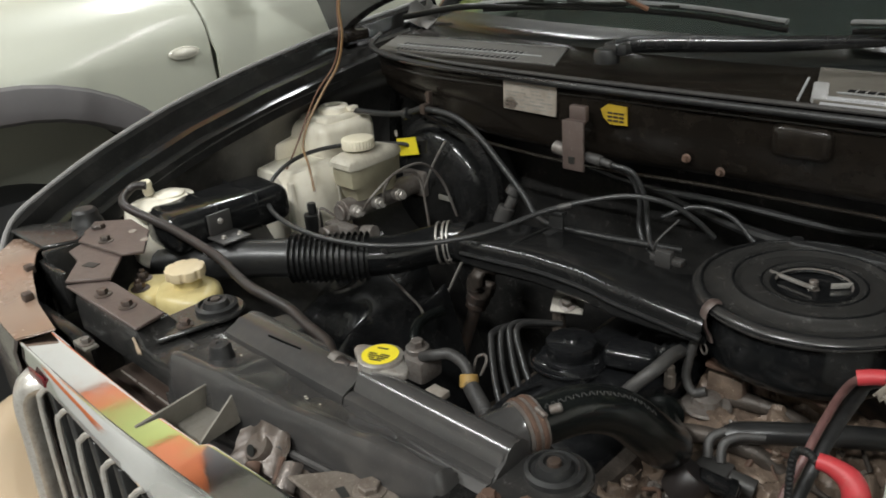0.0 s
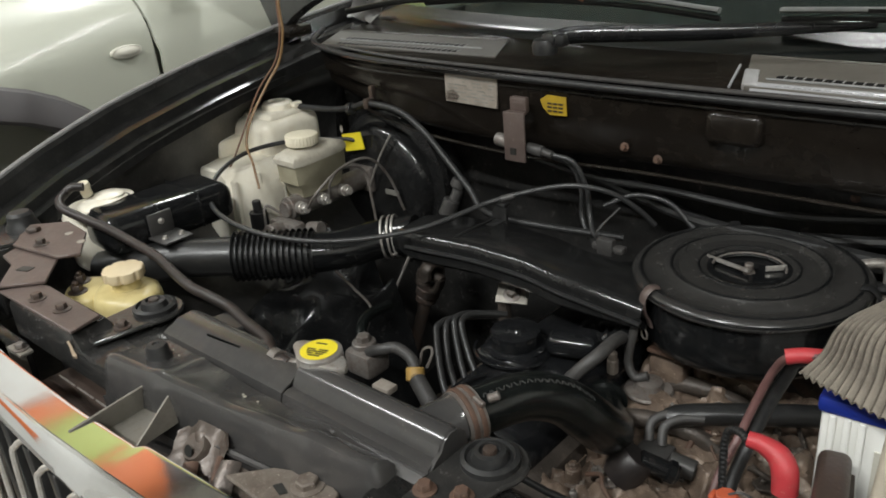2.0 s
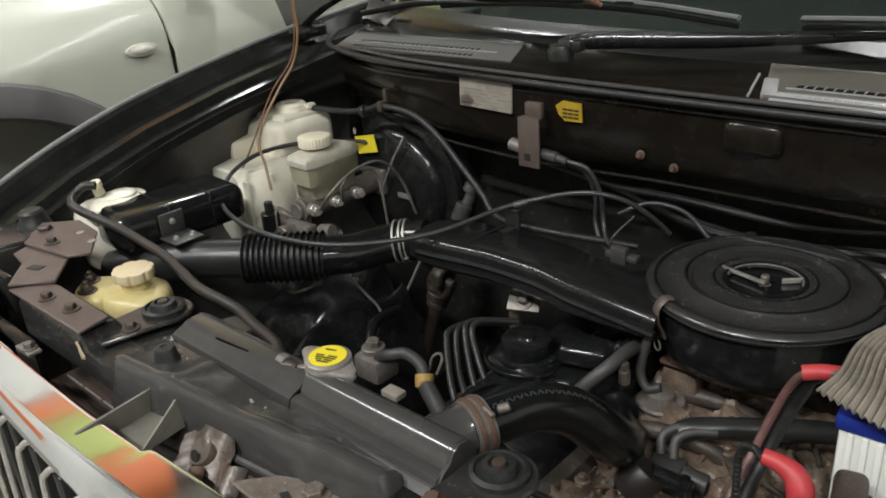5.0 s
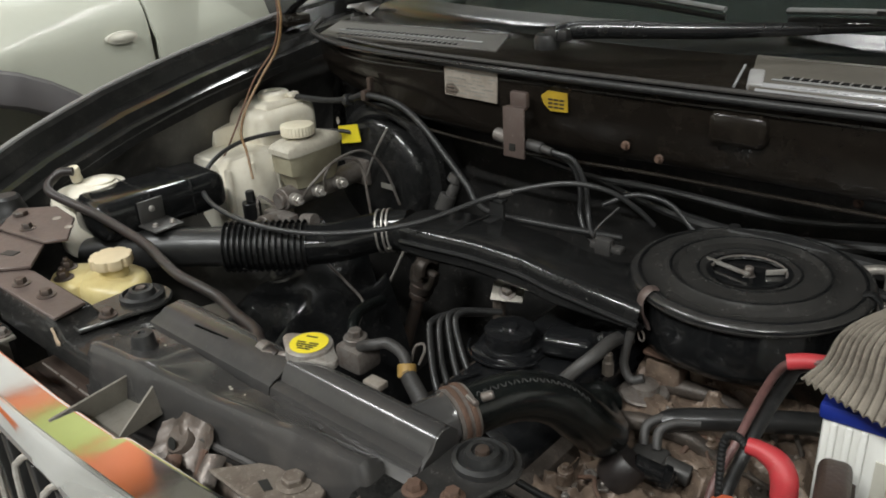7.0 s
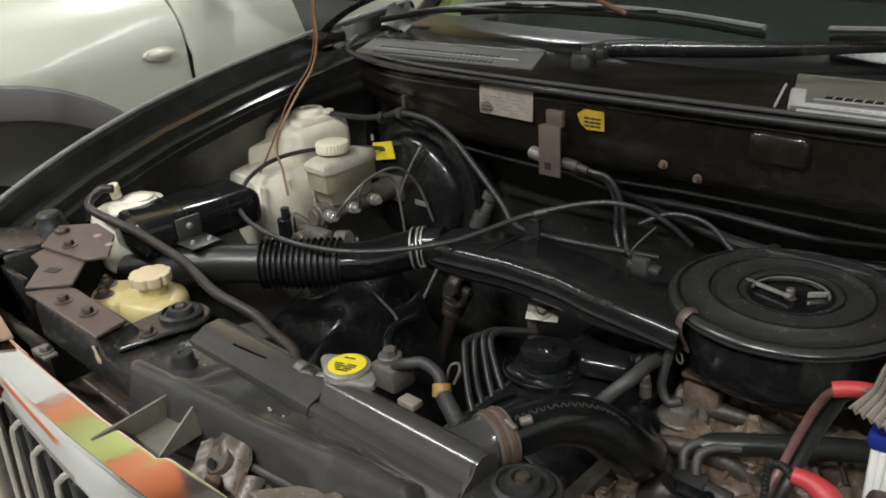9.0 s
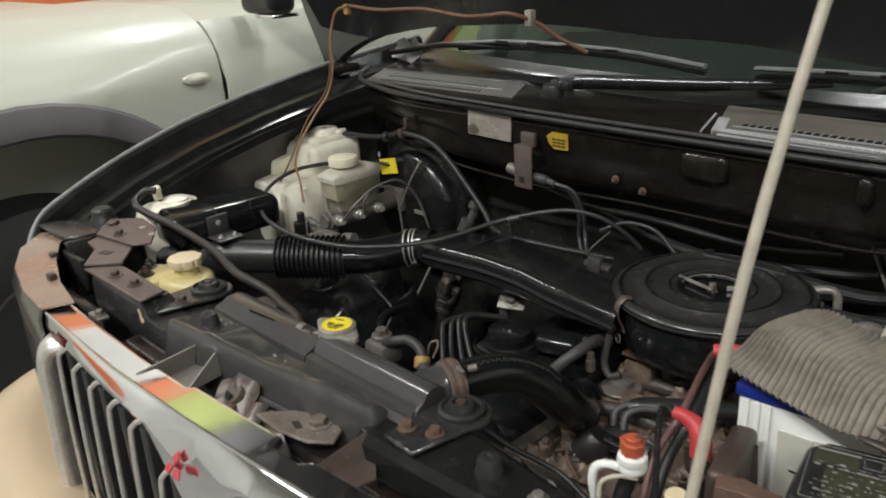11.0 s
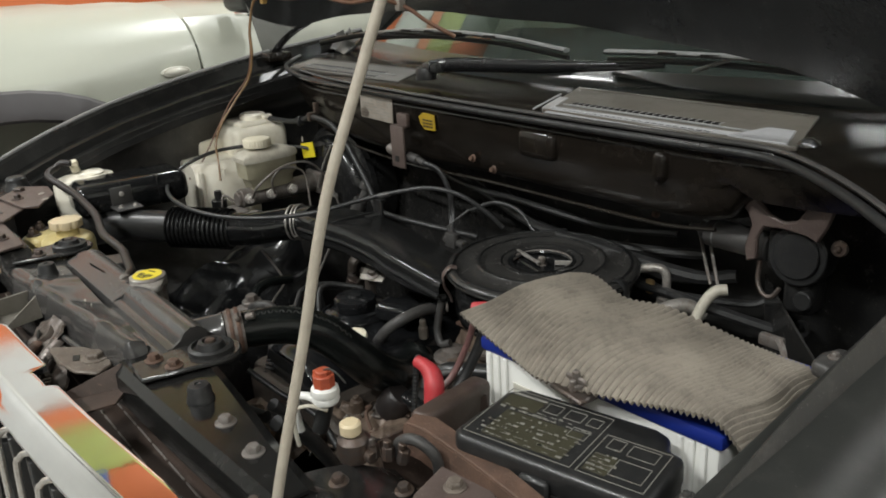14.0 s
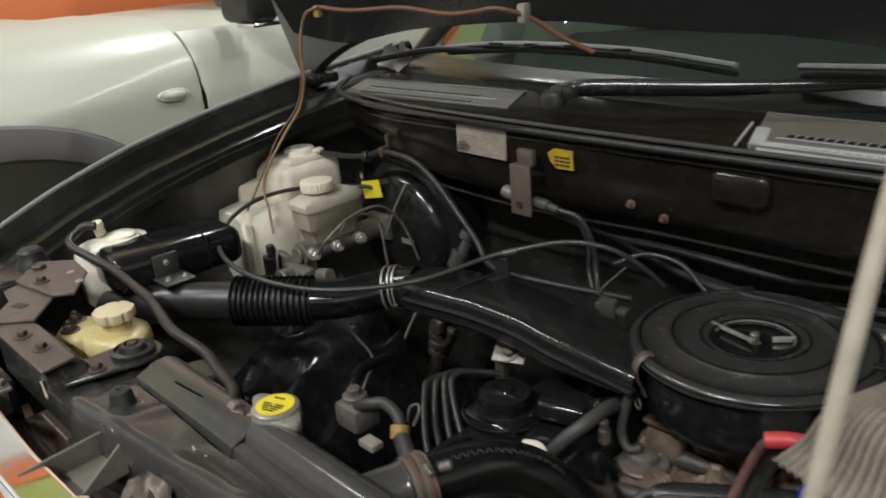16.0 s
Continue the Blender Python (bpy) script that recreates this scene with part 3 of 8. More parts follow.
# seal and bright edge along the cowl
lip = [(-1.13, 1.13, 1.178), (-1.09, 1.07, 1.166), (-1.0, 1.045, 1.157), (-0.85, 1.03, 1.152), (-0.6, 1.022, 1.150), (-0.4, 1.018, 1.150), (-0.2, 1.018, 1.150), (0.0, 1.022, 1.150), (0.10, 1.02, 1.151), (0.17, 0.985, 1.152), (0.25, 0.925, 1.150), (0.33, 0.86, 1.142)]
part("weatherstrip", tube([(x, y - 0.001, z - 0.005) for x, y, z in lip], 0.0052, 10, 5), "rubber", car, "black rubber bonnet seal")
part("edge_trim", tube([(x, y + 0.009, z + 0.003) for x, y, z in lip[2:]], 0.0034, 8, 5), "beam_paint", car, "thin glossy panel edge")

# cowl top: curved panel from the seal back to the windscreen
rows = []
for x in (-1.12, -1.0, -0.8, -0.6, -0.4, -0.2, 0.0, 0.12, 0.2, 0.3):
    y = lip_y(x) if x < 0.12 else 1.02 - (x - 0.12) * 0.7
    b = 0.09 * (abs(x - CX) / 0.7) ** 2
    rows.append([(x, y + 0.004, 1.150), (x, y + 0.03, 1.158), (x, y + 0.07, 1.163), (x, 1.13 + b * 0.6, 1.166), (x, 1.17 + b, 1.168), (x, 1.24 + b, 1.172)])
part("cowl_panel", loft(smooth_rows(rows, 3), 0.002), "cowl_paint", car, "glossy black cowl panel below the windscreen")


VENT_TILT = Matrix(((1, 0, 0, 0), (0, 1, 0, 0), (0, 0.09, 1, -0.09 * 1.13), (0, 0, 0, 1)))
SLOT = finish("slot", box(0, 0.0084, 0, 0.0120, 0.0012, 0.0024, 0), M["slot_black"], False)
TICK = finish("tick", box(0, 0.0013, 0, 0.0120, 0.0012, 0.0030, 0), M["lens_grey"], False)


def cowl_vent(x0, x1, y0, y1, sl, x_from, x_to, rows_at, skin):
    z = 1.166
    def sk(x, y):
        return y + sl * (x - x0)
    v = part("cowl_vent", prism([(x0, sk(x0, y0)), (x1, sk(x1, y0)), (x1 - 0.04, sk(x1, y1)), (x0 - 0.04, sk(x0, y1))], z - 0.008, z + 0.0015, 0.001, VENT_TILT), skin, car, "dusty slotted cowl vent")
    n = int((x_to - x_from) / 0.0112)
    for y in rows_at:
        for k in range(n):
            x = x_from + 0.0112 * k
            s = new("slot", SLOT)
            s.parent = v
            s.location = VENT_TILT @ Vector((x - 0.3 * (y - y0), sk(x, y), z))
            q = new("tick", TICK)
            q.parent = v
            q.location = s.location + Vector((0.0092, 0, 0))
    ym = (rows_at[0] + rows_at[1] + 0.015) / 2
    part("vent_ridge", tube([VENT_TILT @ Vector((x, sk(x, ym), z + 0.0022)) for x in (x_from - 0.02, (x_from + x_to) / 2, x_to + 0.03)], 0.0016, 8), "wiper", v, "moulded ridge between the slot rows")
    part("vent_ridge", tube([VENT_TILT @ Vector((x - 0.04, sk(x, y1 - 0.008), z + 0.0018)) for x in (x0 + 0.01, (x0 + x1) / 2, x1 - 0.01)], 0.0016, 8), skin, v, "moulded rear edge")
    return v


cowl_vent(-1.06, -0.66, 1.060, 1.150, 0.02, -1.02, -0.74, (1.068, 1.098), "vent")
right_vent = cowl_vent(-0.258, 0.135, 1.036, 1.160, -0.01, -0.222, 0.03, (1.042, 1.074), "vent_brown")
part("blank_end", prism([(0.045, 1.036), (0.122, 1.035), (0.105, 1.085), (0.070, 1.086)], 1.1655, 1.1690, 0.001, VENT_TILT), "strip_grey", right_vent, "smooth pale blank end of the vent")
# Pale grey here stands in for lamp light reflected along the black cowl edge.
part("cowl_strip", loft([[(x, lip_y(x) + 0.002, 1.1545), (x, lip_y(x) + 0.009, 1.1597), (x, lip_y(x) + 0.018, 1.1620)] for x in [-0.25 + 0.02 * k for k in range(19)]], 0.002), "strip_grey", car, "cowl edge strip with a lamp reflection painted pale grey")
part("vent_clip", prism([(-0.262, 1.038), (-0.242, 1.038), (-0.262, 1.098), (-0.282, 1.098)], 1.160, 1.1695, 0.003, VENT_TILT, 2), "lens_grey", right_vent, "pale grey plastic end piece of the vent")
part("vent_edge", tube([VENT_TILT @ Vector(p) for p in ((-0.276, 1.036, 1.1650), (-0.295, 1.115, 1.1665))], 0.0018, 8, 4), "strip_grey", right_vent, "bright slanted edge of the cowl joint")
part("cowl_corner", lathe([(0, 0.008), (0.005, 0.007), (0.010, 0.004), (0.014, 0.0), (0.016, -0.006)], (0.140, 1.05, 1.160), n=28, flat=0.7), "black_paint", car, "raised glossy corner of the cowl panel")

# windscreen with its surround and what lies behind it
W0, WZ, WS = 1.175, 1.172, 0.72
rows, rows2 = [], []
for x in (-1.13, -1.0, -0.8, -0.6, -0.41, -0.2, 0.0, 0.18, 0.31):
    b = 0.11 * (abs(x - CX) / 0.7) ** 2
    t = 0.07 * (x - CX)
    rows.append([(x - t * (k / 0.75), W0 + b + k, WZ + WS * k) for k in (0.0, 0.15, 0.3, 0.45, 0.6, 0.75)])
    rows2.append([(x, W0 + b - 0.02, WZ - 0.010), (x, W0 + b - 0.006, WZ + 0.006), (x, W0 + b + 0.012, WZ + 0.014), (x, W0 + b + 0.03, WZ + 0.022)])
ws = part("windscreen", loft(smooth_rows(rows, 2), 0.005), "glass", car, "green-tinted windscreen glass")
ws.visible_shadow = False
part("windscreen_seal", loft(smooth_rows(rows2, 2), 0.004), "hose_rubber", car, "black windscreen rubber")
part("dashboard", loft([[(-1.05, 1.36, 1.14), (-0.41, 1.26, 1.14), (0.23, 1.36, 1.14)], [(-1.05, 1.75, 1.18), (-0.41, 1.75, 1.20), (0.23, 1.75, 1.18)], [(-1.05, 1.8, 0.9), (-0.41, 1.8, 0.9), (0.23, 1.8, 0.9)]], 0.01), "dash", car, "dark dashboard behind the windscreen")
part("cabin", join(box(-1.12, 0.30, 2.3, 2.34, 0.5, 1.75, 0.02), box(-1.1, 0.28, 1.95, 3.4, 1.72, 1.78, 0.03), box(-1.16, -1.10, 1.3, 2.3, 0.4, 1.15, 0.02), box(0.28, 0.34, 1.3, 2.3, 0.4, 1.15, 0.02)), "black_paint", car, "black cabin body")
part("roof_panel", box(-1.02, 0.20, 1.9, 2.35, 1.70, 1.74, 0.015), "black_paint", car, "black roof")
for q in (-0.78, -0.06):
    part("seat", box(q - 0.22, q + 0.22, 2.0, 2.2, 0.6, 1.45, 0.06, 3), "dash", car, "dark front seat back")
for sx in (-1, 1):
    part("pillar", tube([(CX + sx * 0.73, 1.29, 1.15), (CX + sx * 0.70, 1.6, 1.40), (CX + sx * 0.66, 1.96, 1.72)], 0.028, 10, 5), "black_paint", car, "black windscreen pillar")

# bonnet, standing open on its rear hinges
rear = [(-1.16, 1.085, 1.262), (-1.06, 1.088, 1.252), (-0.95, 1.10, 1.268), (-0.85, 1.105, 1.280), (-0.6, 1.11, 1.292), (-0.4, 1.105, 1.283), (-0.25, 1.10, 1.280), (-0.10, 1.09, 1.266), (0.03, 1.09, 1.251), (0.13, 1.09, 1.231), (0.24, 1.085, 1.197), (0.36, 1.06, 1.175)]
rear[0] = (-1.20, 1.07, 1.27)
co, si = math.cos(radians(58)), math.sin(radians(58))
rows = []
for d, drop in ((0.0, 0), (0.06, 0.012), (0.2, 0.02), (0.5, 0.02), (0.85, 0.0), (0.95, -0.03)):
    rows.append([(x + (CX - x) * 0.06 * d, y - d * co, z + d * si + drop * co) for x, y, z in rear])
hood = part("bonnet", loft(smooth_rows(rows, 3), 0.012), "hood", car, "black bonnet raised, seen from underneath")
part("bonnet_seal", tube([(x, y - 0.004, z + 0.004) for x, y, z in rear], 0.008, 8, 5), "rubber", hood, "black rear edge of the bonnet")
rib = [[(x, y - d * co - 0.016, z + d * si + 0.012) for d in (0.10, 0.16, 0.6)] for x, y, z in rear[2:-2:2]]
for r in rib:
    part("bonnet_rib", tube(r, 0.018, 8, 4), "hood", hood, "pressed stiffening rib")
# left rear corner horn of the bonnet with its hinge
part("bonnet_corner", prism([(-1.355, 1.44), (-1.318, 1.335), (-1.296, 1.282), (-1.266, 1.226), (-1.242, 1.178), (-1.222, 1.164), (-1.198, 1.174), (-1.165, 1.196), (-1.125, 1.216), (-1.085, 1.232), (-1.02, 1.252), (-1.02, 1.44)], -0.012, 0.012, 0.006, Matrix(((1, 0, 0, 0), (0, 0, 1, 1.10), (0, 1, 0, 0), (0, 0, 0, 1)))), "black_paint", hood, "black rear corner of the bonnet")
part("hinge", join(box(-1.20, -1.15, 1.06, 1.12, 1.165, 1.185, 0.005), tube([(-1.20, 1.085, 1.17), (-1.21, 1.09, 1.18)], 0.008, 8)), "brown_bay", car, "bonnet hinge")
part("hinge", join(box(0.27, 0.33, 1.0, 1.06, 1.12, 1.145, 0.005), tube([(0.30, 1.02, 1.14), (0.29, 1.0, 1.18), (0.28, 0.98, 1.24)], 0.010, 8)), "brown_bay", car, "bonnet hinge")
rc = random.Random(5)
part("crumpled_cover", loft([[(-1.18 + 0.016 * a + rc.uniform(-0.006, 0.006), 1.235 + 0.010 * b_ + rc.uniform(-0.008, 0.008), 1.172 + 0.012 * b_ * (4 - a % 3) / 4 + rc.uniform(-0.007, 0.007)) for a in range(6)] for b_ in range(5)], 0.002), "lens_grey", car, "crumpled grey plastic cover at the pillar base")

# radiator support: front cross panel, pressed, with its raised brown end plate
def lip_line(x):
    return 0.366 + 0.118 * (x + 0.65)


sup_front = []
for k in range(61):
    x = -0.656 + 0.376 * k / 60
    y = lip_line(x)
    end = 0.030 * max(0.0, (-0.640 - x) / 0.016) ** 2 + 0.035 * max(0.0, (x + 0.294) / 0.014) ** 2
    dent = 0.0035 * math.exp(-((x + 0.362) / 0.018) ** 2) + 0.0028 * math.exp(-((x + 0.565) / 0.014) ** 2) - 0.0030 * math.exp(-((x + 0.47) / 0.030) ** 2)
    z = 0.9945 - 0.006 * (x + 0.65) / 0.37 - end + dent
    sup_front.append([(x, y + 0.004, 0.80), (x, y - 0.006, 0.905), (x, y - 0.008 - dent * 0.5, 0.945), (x, y - 0.004 - dent, z - 0.020), (x, y - 0.002, z - 0.005), (x, y + 0.001, z + 0.0005), (x, y + 0.005, z + 0.0018), (x, y + 0.010, z + 0.0008),
                      (x, y + 0.020, z - 0.004), (x, 0.424, z - 0.009), (x, 0.433, z - 0.011), (x, 0.437, z - 0.020), (x, 0.438, 0.90)])
sup = part("radiator_support", loft(sup_front, 0.003), "beam_paint", car, "dusty black pressed radiator support panel")
part("pressed_bead", tube([(-0.49, lip_line(-0.49) - 0.011, 0.950), (-0.44, lip_line(-0.44) - 0.012, 0.951), (-0.39, lip_line(-0.39) - 0.011, 0.949)], 0.004, 8, 4), "beam_paint", sup, "pressed bead in the panel face")
sr = [[(x, 0.425, 0.80), (x, 0.42, 0.925), (x, f + 0.002, 0.932), (x, f, 0.938), (x, f + 0.004, 0.964), (x, f + 0.013, 0.972), (x, b_ - 0.012, 0.972), (x, b_, 0.962), (x, b_ + 0.004, 0.90)] for x, f, b_ in ((-0.29, 0.383, 0.485), (-0.2, 0.386, 0.478), (-0.1, 0.390, 0.466), (-0.03, 0.394, 0.456), (0.06, 0.398, 0.448))]
part("support_end", loft(sr, 0.003), "fender_paint", sup, "black pressed end of the support panel")
part("support_end", loft([[(x, 0.40, 0.86), (x, 0.398, 0.945), (x, 0.362, 0.950), (x, 0.362, t_ - 0.008), (x, 0.366, t_), (x, 0.408, t_), (x, 0.413, t_ - 0.008), (x, 0.413, 0.945)] for x, t_ in ((-0.640, 0.976), (-0.66, 0.978), (-0.700, 0.980), (-0.714, 0.996), (-0.72, 0.998), (-0.78, 0.998), (-0.872, 0.998))], 0.003), "bay_paint", sup, "black box end of the support panel")
part("chipped_patch", prism([(-0.719, 0.989), (-0.715, 0.992), (-0.711, 0.988), (-0.709, 0.981), (-0.704, 0.977), (-0.706, 0.972), (-0.711, 0.975), (-0.713, 0.970), (-0.716, 0.978), (-0.715, 0.984)], -0.0006, 0.0006, 0, Matrix(((1, 0, 0, 0), (0, 0, 1, 0.3608), (0, 1, 0, 0), (0, 0, 0, 1)))), "bare_chip", sup, "bare chipped patch")
PLATE = Matrix.Translation((-0.013, -0.006, 0.004))
part("end_plate", prism([(-0.875, 0.366), (-0.692, 0.368), (-0.700, 0.407), (-0.83, 0.409), (-0.85, 0.405)], 0.998, 1.002, 0.001, PLATE), "brown_plate", sup, "dusty brown cover plate")
part("end_plate", prism([(-0.876, 0.367), (-0.836, 0.408), (-0.892, 0.450), (-0.925, 0.455), (-0.985, 0.437), (-0.972, 0.412), (-0.930, 0.406)], 1.003, 1.007, 0.001, PLATE), "brown_plate", sup, "dusty brown bracket plate with a square hole")
part("end_plate", prism([(-0.885, 0.447), (-0.868, 0.470), (-0.935, 0.512), (-1.0, 0.518), (-1.04, 0.480), (-0.985, 0.432)], 1.008, 1.012, 0.001, PLATE), "brown_plate", sup, "dusty brown rear bracket plate")
part("hole", box(-0.907, -0.887, 0.404, 0.416, 1.0065, 1.0078, 0, 1, PLATE @ Matrix.Translation((-0.897, 0.41, 0)) @ Matrix.Rotation(radians(20), 4, "Z") @ Matrix.Translation((0.897, -0.41, 0))), "ink", sup, "dark square hole")
for hx_, hy_ in ((-0.905, 0.49), (-0.95, 0.495)):
    part("rivet", cyl((hx_ - 0.013, hy_ - 0.006, 1.0155), 0.006, 0.0015, n=12), "paper", sup, "pale bare rivet")
part("corner_bracket", prism([(-1.17, 0.392), (-1.055, 0.394), (-1.035, 0.440), (-1.06, 0.465), (-1.12, 0.47), (-1.165, 0.42)], 0.998, 1.004, 0.002), "bay_paint", sup, "black pressed corner bracket")
part("corner_bracket", join(box(-1.05, -1.035, 0.39, 0.45, 0.90, 1.0, 0.003), box(-1.06, -0.98, 0.385, 0.395, 0.93, 0.985, 0.003)), "bay_paint", sup)
part("rubber_stop", lathe([(0, 0), (0.024, 0), (0.022, 0.008), (0.019, 0.012), (0.018, 0.022), (0.014, 0.026), (0, 0.027)], (-1.085, 0.475, 1.003), n=20), "rubber", sup, "black rubber bonnet stop")
part("bolt", bolt((-1.02, 0.465, 1.012), 0.010, (0, 0, 1), 0.02, 0.008), "bolt", sup, "dark flanged bolt")
for b in ((-0.820, 0.378, 1.006), (-0.765, 0.382, 1.006), (-0.961, 0.449, 1.016), (-0.085, 0.430, 0.972), (-0.021, 0.427, 0.972)):
    part("bolt", bolt(b, 0.0065, (0, 0, 1), 0.0105), "bolt" if b[0] < -0.5 else "dull_steel", sup, "dusty hexagon bolt")


def pad(cx, cy, z, ang):
    """A rubber mount in a rounded bracket held by two bolts."""
    m = Matrix.Translation((cx, cy, z)) @ Matrix.Rotation(radians(ang), 4, "Z")
    out = [(0.033 * math.cos(a), 0.033 * math.sin(a)) for a in [radians(-35 + 17.5 * k) for k in range(13)]]
    poly = out + [(-0.032, -0.080), (0.014, -0.084)]
    p = part("mount_bracket", prism(poly, -0.006, 0.0, 0.002, m), "bay_paint", sup, "black rounded radiator mount bracket")
    part("rubber_mount", lathe([(0.0, 0.0), (0.025, 0.0), (0.025, 0.005), (0.021, 0.007), (0.0195, 0.004), (0.016, 0.004), (0.0135, 0.011), (0.009, 0.012), (0.008, 0.009), (0, 0.009)], (cx, cy, z), n=28), "rubber", p, "round black rubber mount")
    part("mount_pin", lathe([(0, 0), (0.0065, 0), (0.0055, 0.005), (0, 0.006)], (cx, cy, z + 0.008), n=16), "bolt", p)
    for k in ((-0.021, -0.057), (0.008, -0.046)):
        part("bolt", bolt(m @ Vector((k[0], k[1], 0.0)), 0.0065, (0, 0, 1), 0.010, 0.006), "rusty" if cx > -0.5 else "bolt", p, "worn hexagon bolt")


part("mount_shelf", box(-0.748, -0.650, 0.405, 0.478, 0.90, 0.976, 0.004), "bay_paint", sup, "black shelf under the mount")
pad(-0.706, 0.461, 0.988, 0)
pad(-0.226, 0.479, 0.980, 0)


def stop(x, y, z):
    part("rubber_stop", lathe([(0, -0.006), (0.0140, -0.006), (0.0140, 0), (0.0135, 0.003), (0.0122, 0.005), (0.0118, 0.013), (0.0100, 0.017), (0.004, 0.0180), (0.003, 0.016), (0, 0.016)], (x, y, z), n=20), "rubber", sup, "black rubber bonnet stop")


stop(-0.603, 0.404, 0.986)
stop(-0.143, 0.430, 0.973)

rk = random.Random(11)
for k in range(14):
    x, y, s = rk.uniform(-0.62, -0.30), rk.uniform(0.409, 0.422), rk.uniform(0.0006, 0.0016)
    zc = 0.9862 - 0.006 * (x + 0.65) / 0.37
    part("paint_chip", prism([(x - s, y - s * 0.4), (x, y - s * 0.8), (x + s * 1.2, y), (x + s * 0.3, y + s * 0.7)], zc + 0.0002, zc + 0.0009, 0), "grey_cream", sup)
# bonnet latch and the brackets in the gap behind the grille
lm = Matrix.Translation((0, 0.380, 0.956)) @ Matrix.Rotation(radians(40), 4, "X")
LATCH_TOP = smooth_path([(-0.522, -0.012, 0), (-0.508, 0.004, 0), (-0.480, 0.008, 0), (-0.458, 0.005, 0), (-0.446, -0.018, 0), (-0.425, -0.010, 0), (-0.402, -0.012, 0), (-0.380, -0.026, 0), (-0.345, -0.044, 0)], 8)
rl = random.Random(5)
DENTS = [(rl.uniform(-0.52, -0.35), rl.uniform(-0.08, 0.0), rl.uniform(0.006, 0.016), rl.uniform(-0.004, 0.004)) for k in range(26)]
rows = []
for x, top, _ in LATCH_TOP:
    r = []
    for j in range(19):
        v = j / 18
        xx, yy = x + 0.022 * v, top + (-0.092 - top) * v
        h = 0.005 + 0.0028 * math.sin(xx * 150 + yy * 70) + 0.0010 * math.sin(xx * 420 - yy * 260) - 0.006 * v
        for dx, dy, s, d in DENTS:
            h += d * math.exp(-((xx - dx) ** 2 + (yy - dy) ** 2) / (s * s))
        r.append(lm @ Vector((xx, yy, h)))
    rows.append(r)
latch = part("latch", loft(rows, 0.003), "latch_metal", car, "bent and rubbed bare-metal bonnet latch plate")
part("rust_groove", tube([lm @ Vector((-0.452, -0.012, 0.006)), lm @ Vector((-0.440, -0.035, 0.008)), lm @ Vector((-0.430, -0.06, 0.005))], 0.0036, 8, 4), "rusty", latch, "rust-brown groove")
part("latch_boss", lathe([(0, 0.004), (0.013, 0.004), (0.015, 0.001), (0.016, -0.004)], lm @ Vector((-0.487, -0.016, 0.006)), (0, -0.64, 0.77), 24), "latch_metal", latch, "round rubbed boss")
part("latch_strip", tube([lm @ Vector(p) for p in ((-0.432, -0.010, 0.010), (-0.420, -0.035, 0.016), (-0.405, -0.065, 0.014), (-0.392, -0.095, 0.006))], 0.004, 10, 5, wide=2.6), "joint_steel", latch, "curved steel latch strip")
part("latch_strip", tube([lm @ Vector(p) for p in ((-0.478, -0.030, 0.010), (-0.458, -0.052, 0.016), (-0.440, -0.085, 0.010))], 0.0034, 10, 5, wide=2.2), "rusty", latch, "rust-brown latch strip")
part("latch_hole", lathe([(0, 0), (0.006, 0), (0.006, 0.0006), (0, 0.0006)], lm @ Vector((-0.487, -0.022, 0.012)), (0, -0.93, 0.37), 14), "ink", latch)
part("latch_plate", prism([(-0.425, 0.352), (-0.375, 0.350), (-0.335, 0.358), (-0.312, 0.376), (-0.322, 0.396), (-0.352, 0.404), (-0.395, 0.385)], 0.9525, 0.957, 0.0015), "worn_beige", latch, "worn pale latch plate with a slot")
part("slot", prism([(-0.376, 0.368), (-0.362, 0.364), (-0.358, 0.370), (-0.372, 0.375)], 0.9572, 0.9578, 0), "ink", latch, "dark slot")
part("latch_bolt", bolt((-0.351, 0.386, 0.957), 0.010, (0, 0, 1), 0.015, 0.006), "worn_beige", latch)
part("latch_arm", tube([(-0.515, 0.352, 0.925), (-0.47, 0.338, 0.905), (-0.43, 0.333, 0.90), (-0.36, 0.335, 0.91), (-0.30, 0.345, 0.92)], 0.006, 8, 6), "dull_steel", latch, "bent steel latch lever")
part("latch_spring", tube([(-0.40 + 0.008 * math.cos(k * 1.05), 0.340 + 0.008 * math.sin(k * 1.05), 0.90 + 0.0009 * k) for k in range(34)], 0.0016, 6, 2), "steel", latch)
part("grille_bracket", join(
    loft([[(-0.583, 0.292, 0.950), (-0.588, 0.372, 0.950)], [(-0.578, 0.290, 0.976), (-0.584, 0.372, 0.979)]], 0.0025),
    loft([[(-0.583, 0.292, 0.950), (-0.588, 0.372, 0.950)], [(-0.530, 0.318, 0.950), (-0.528, 0.372, 0.956)]], 0.0025),
    loft([[(-0.530, 0.318, 0.950), (-0.528, 0.372, 0.956)], [(-0.528, 0.326, 0.955), (-0.530, 0.370, 0.987)]], 0.0025)), "bare_sheet", car, "bent bare sheet-metal grille bracket")
part("grille_bracket", join(
    loft([[(-0.300, 0.318, 0.944), (-0.268, 0.395, 0.950)], [(-0.298, 0.322, 0.950), (-0.280, 0.396, 0.974)]], 0.0025),
    loft([[(-0.300, 0.318, 0.944), (-0.268, 0.395, 0.950)], [(-0.262, 0.306, 0.944), (-0.240, 0.372, 0.950)]], 0.0025)), "brown_dark", car, "folded dark brown grille bracket")
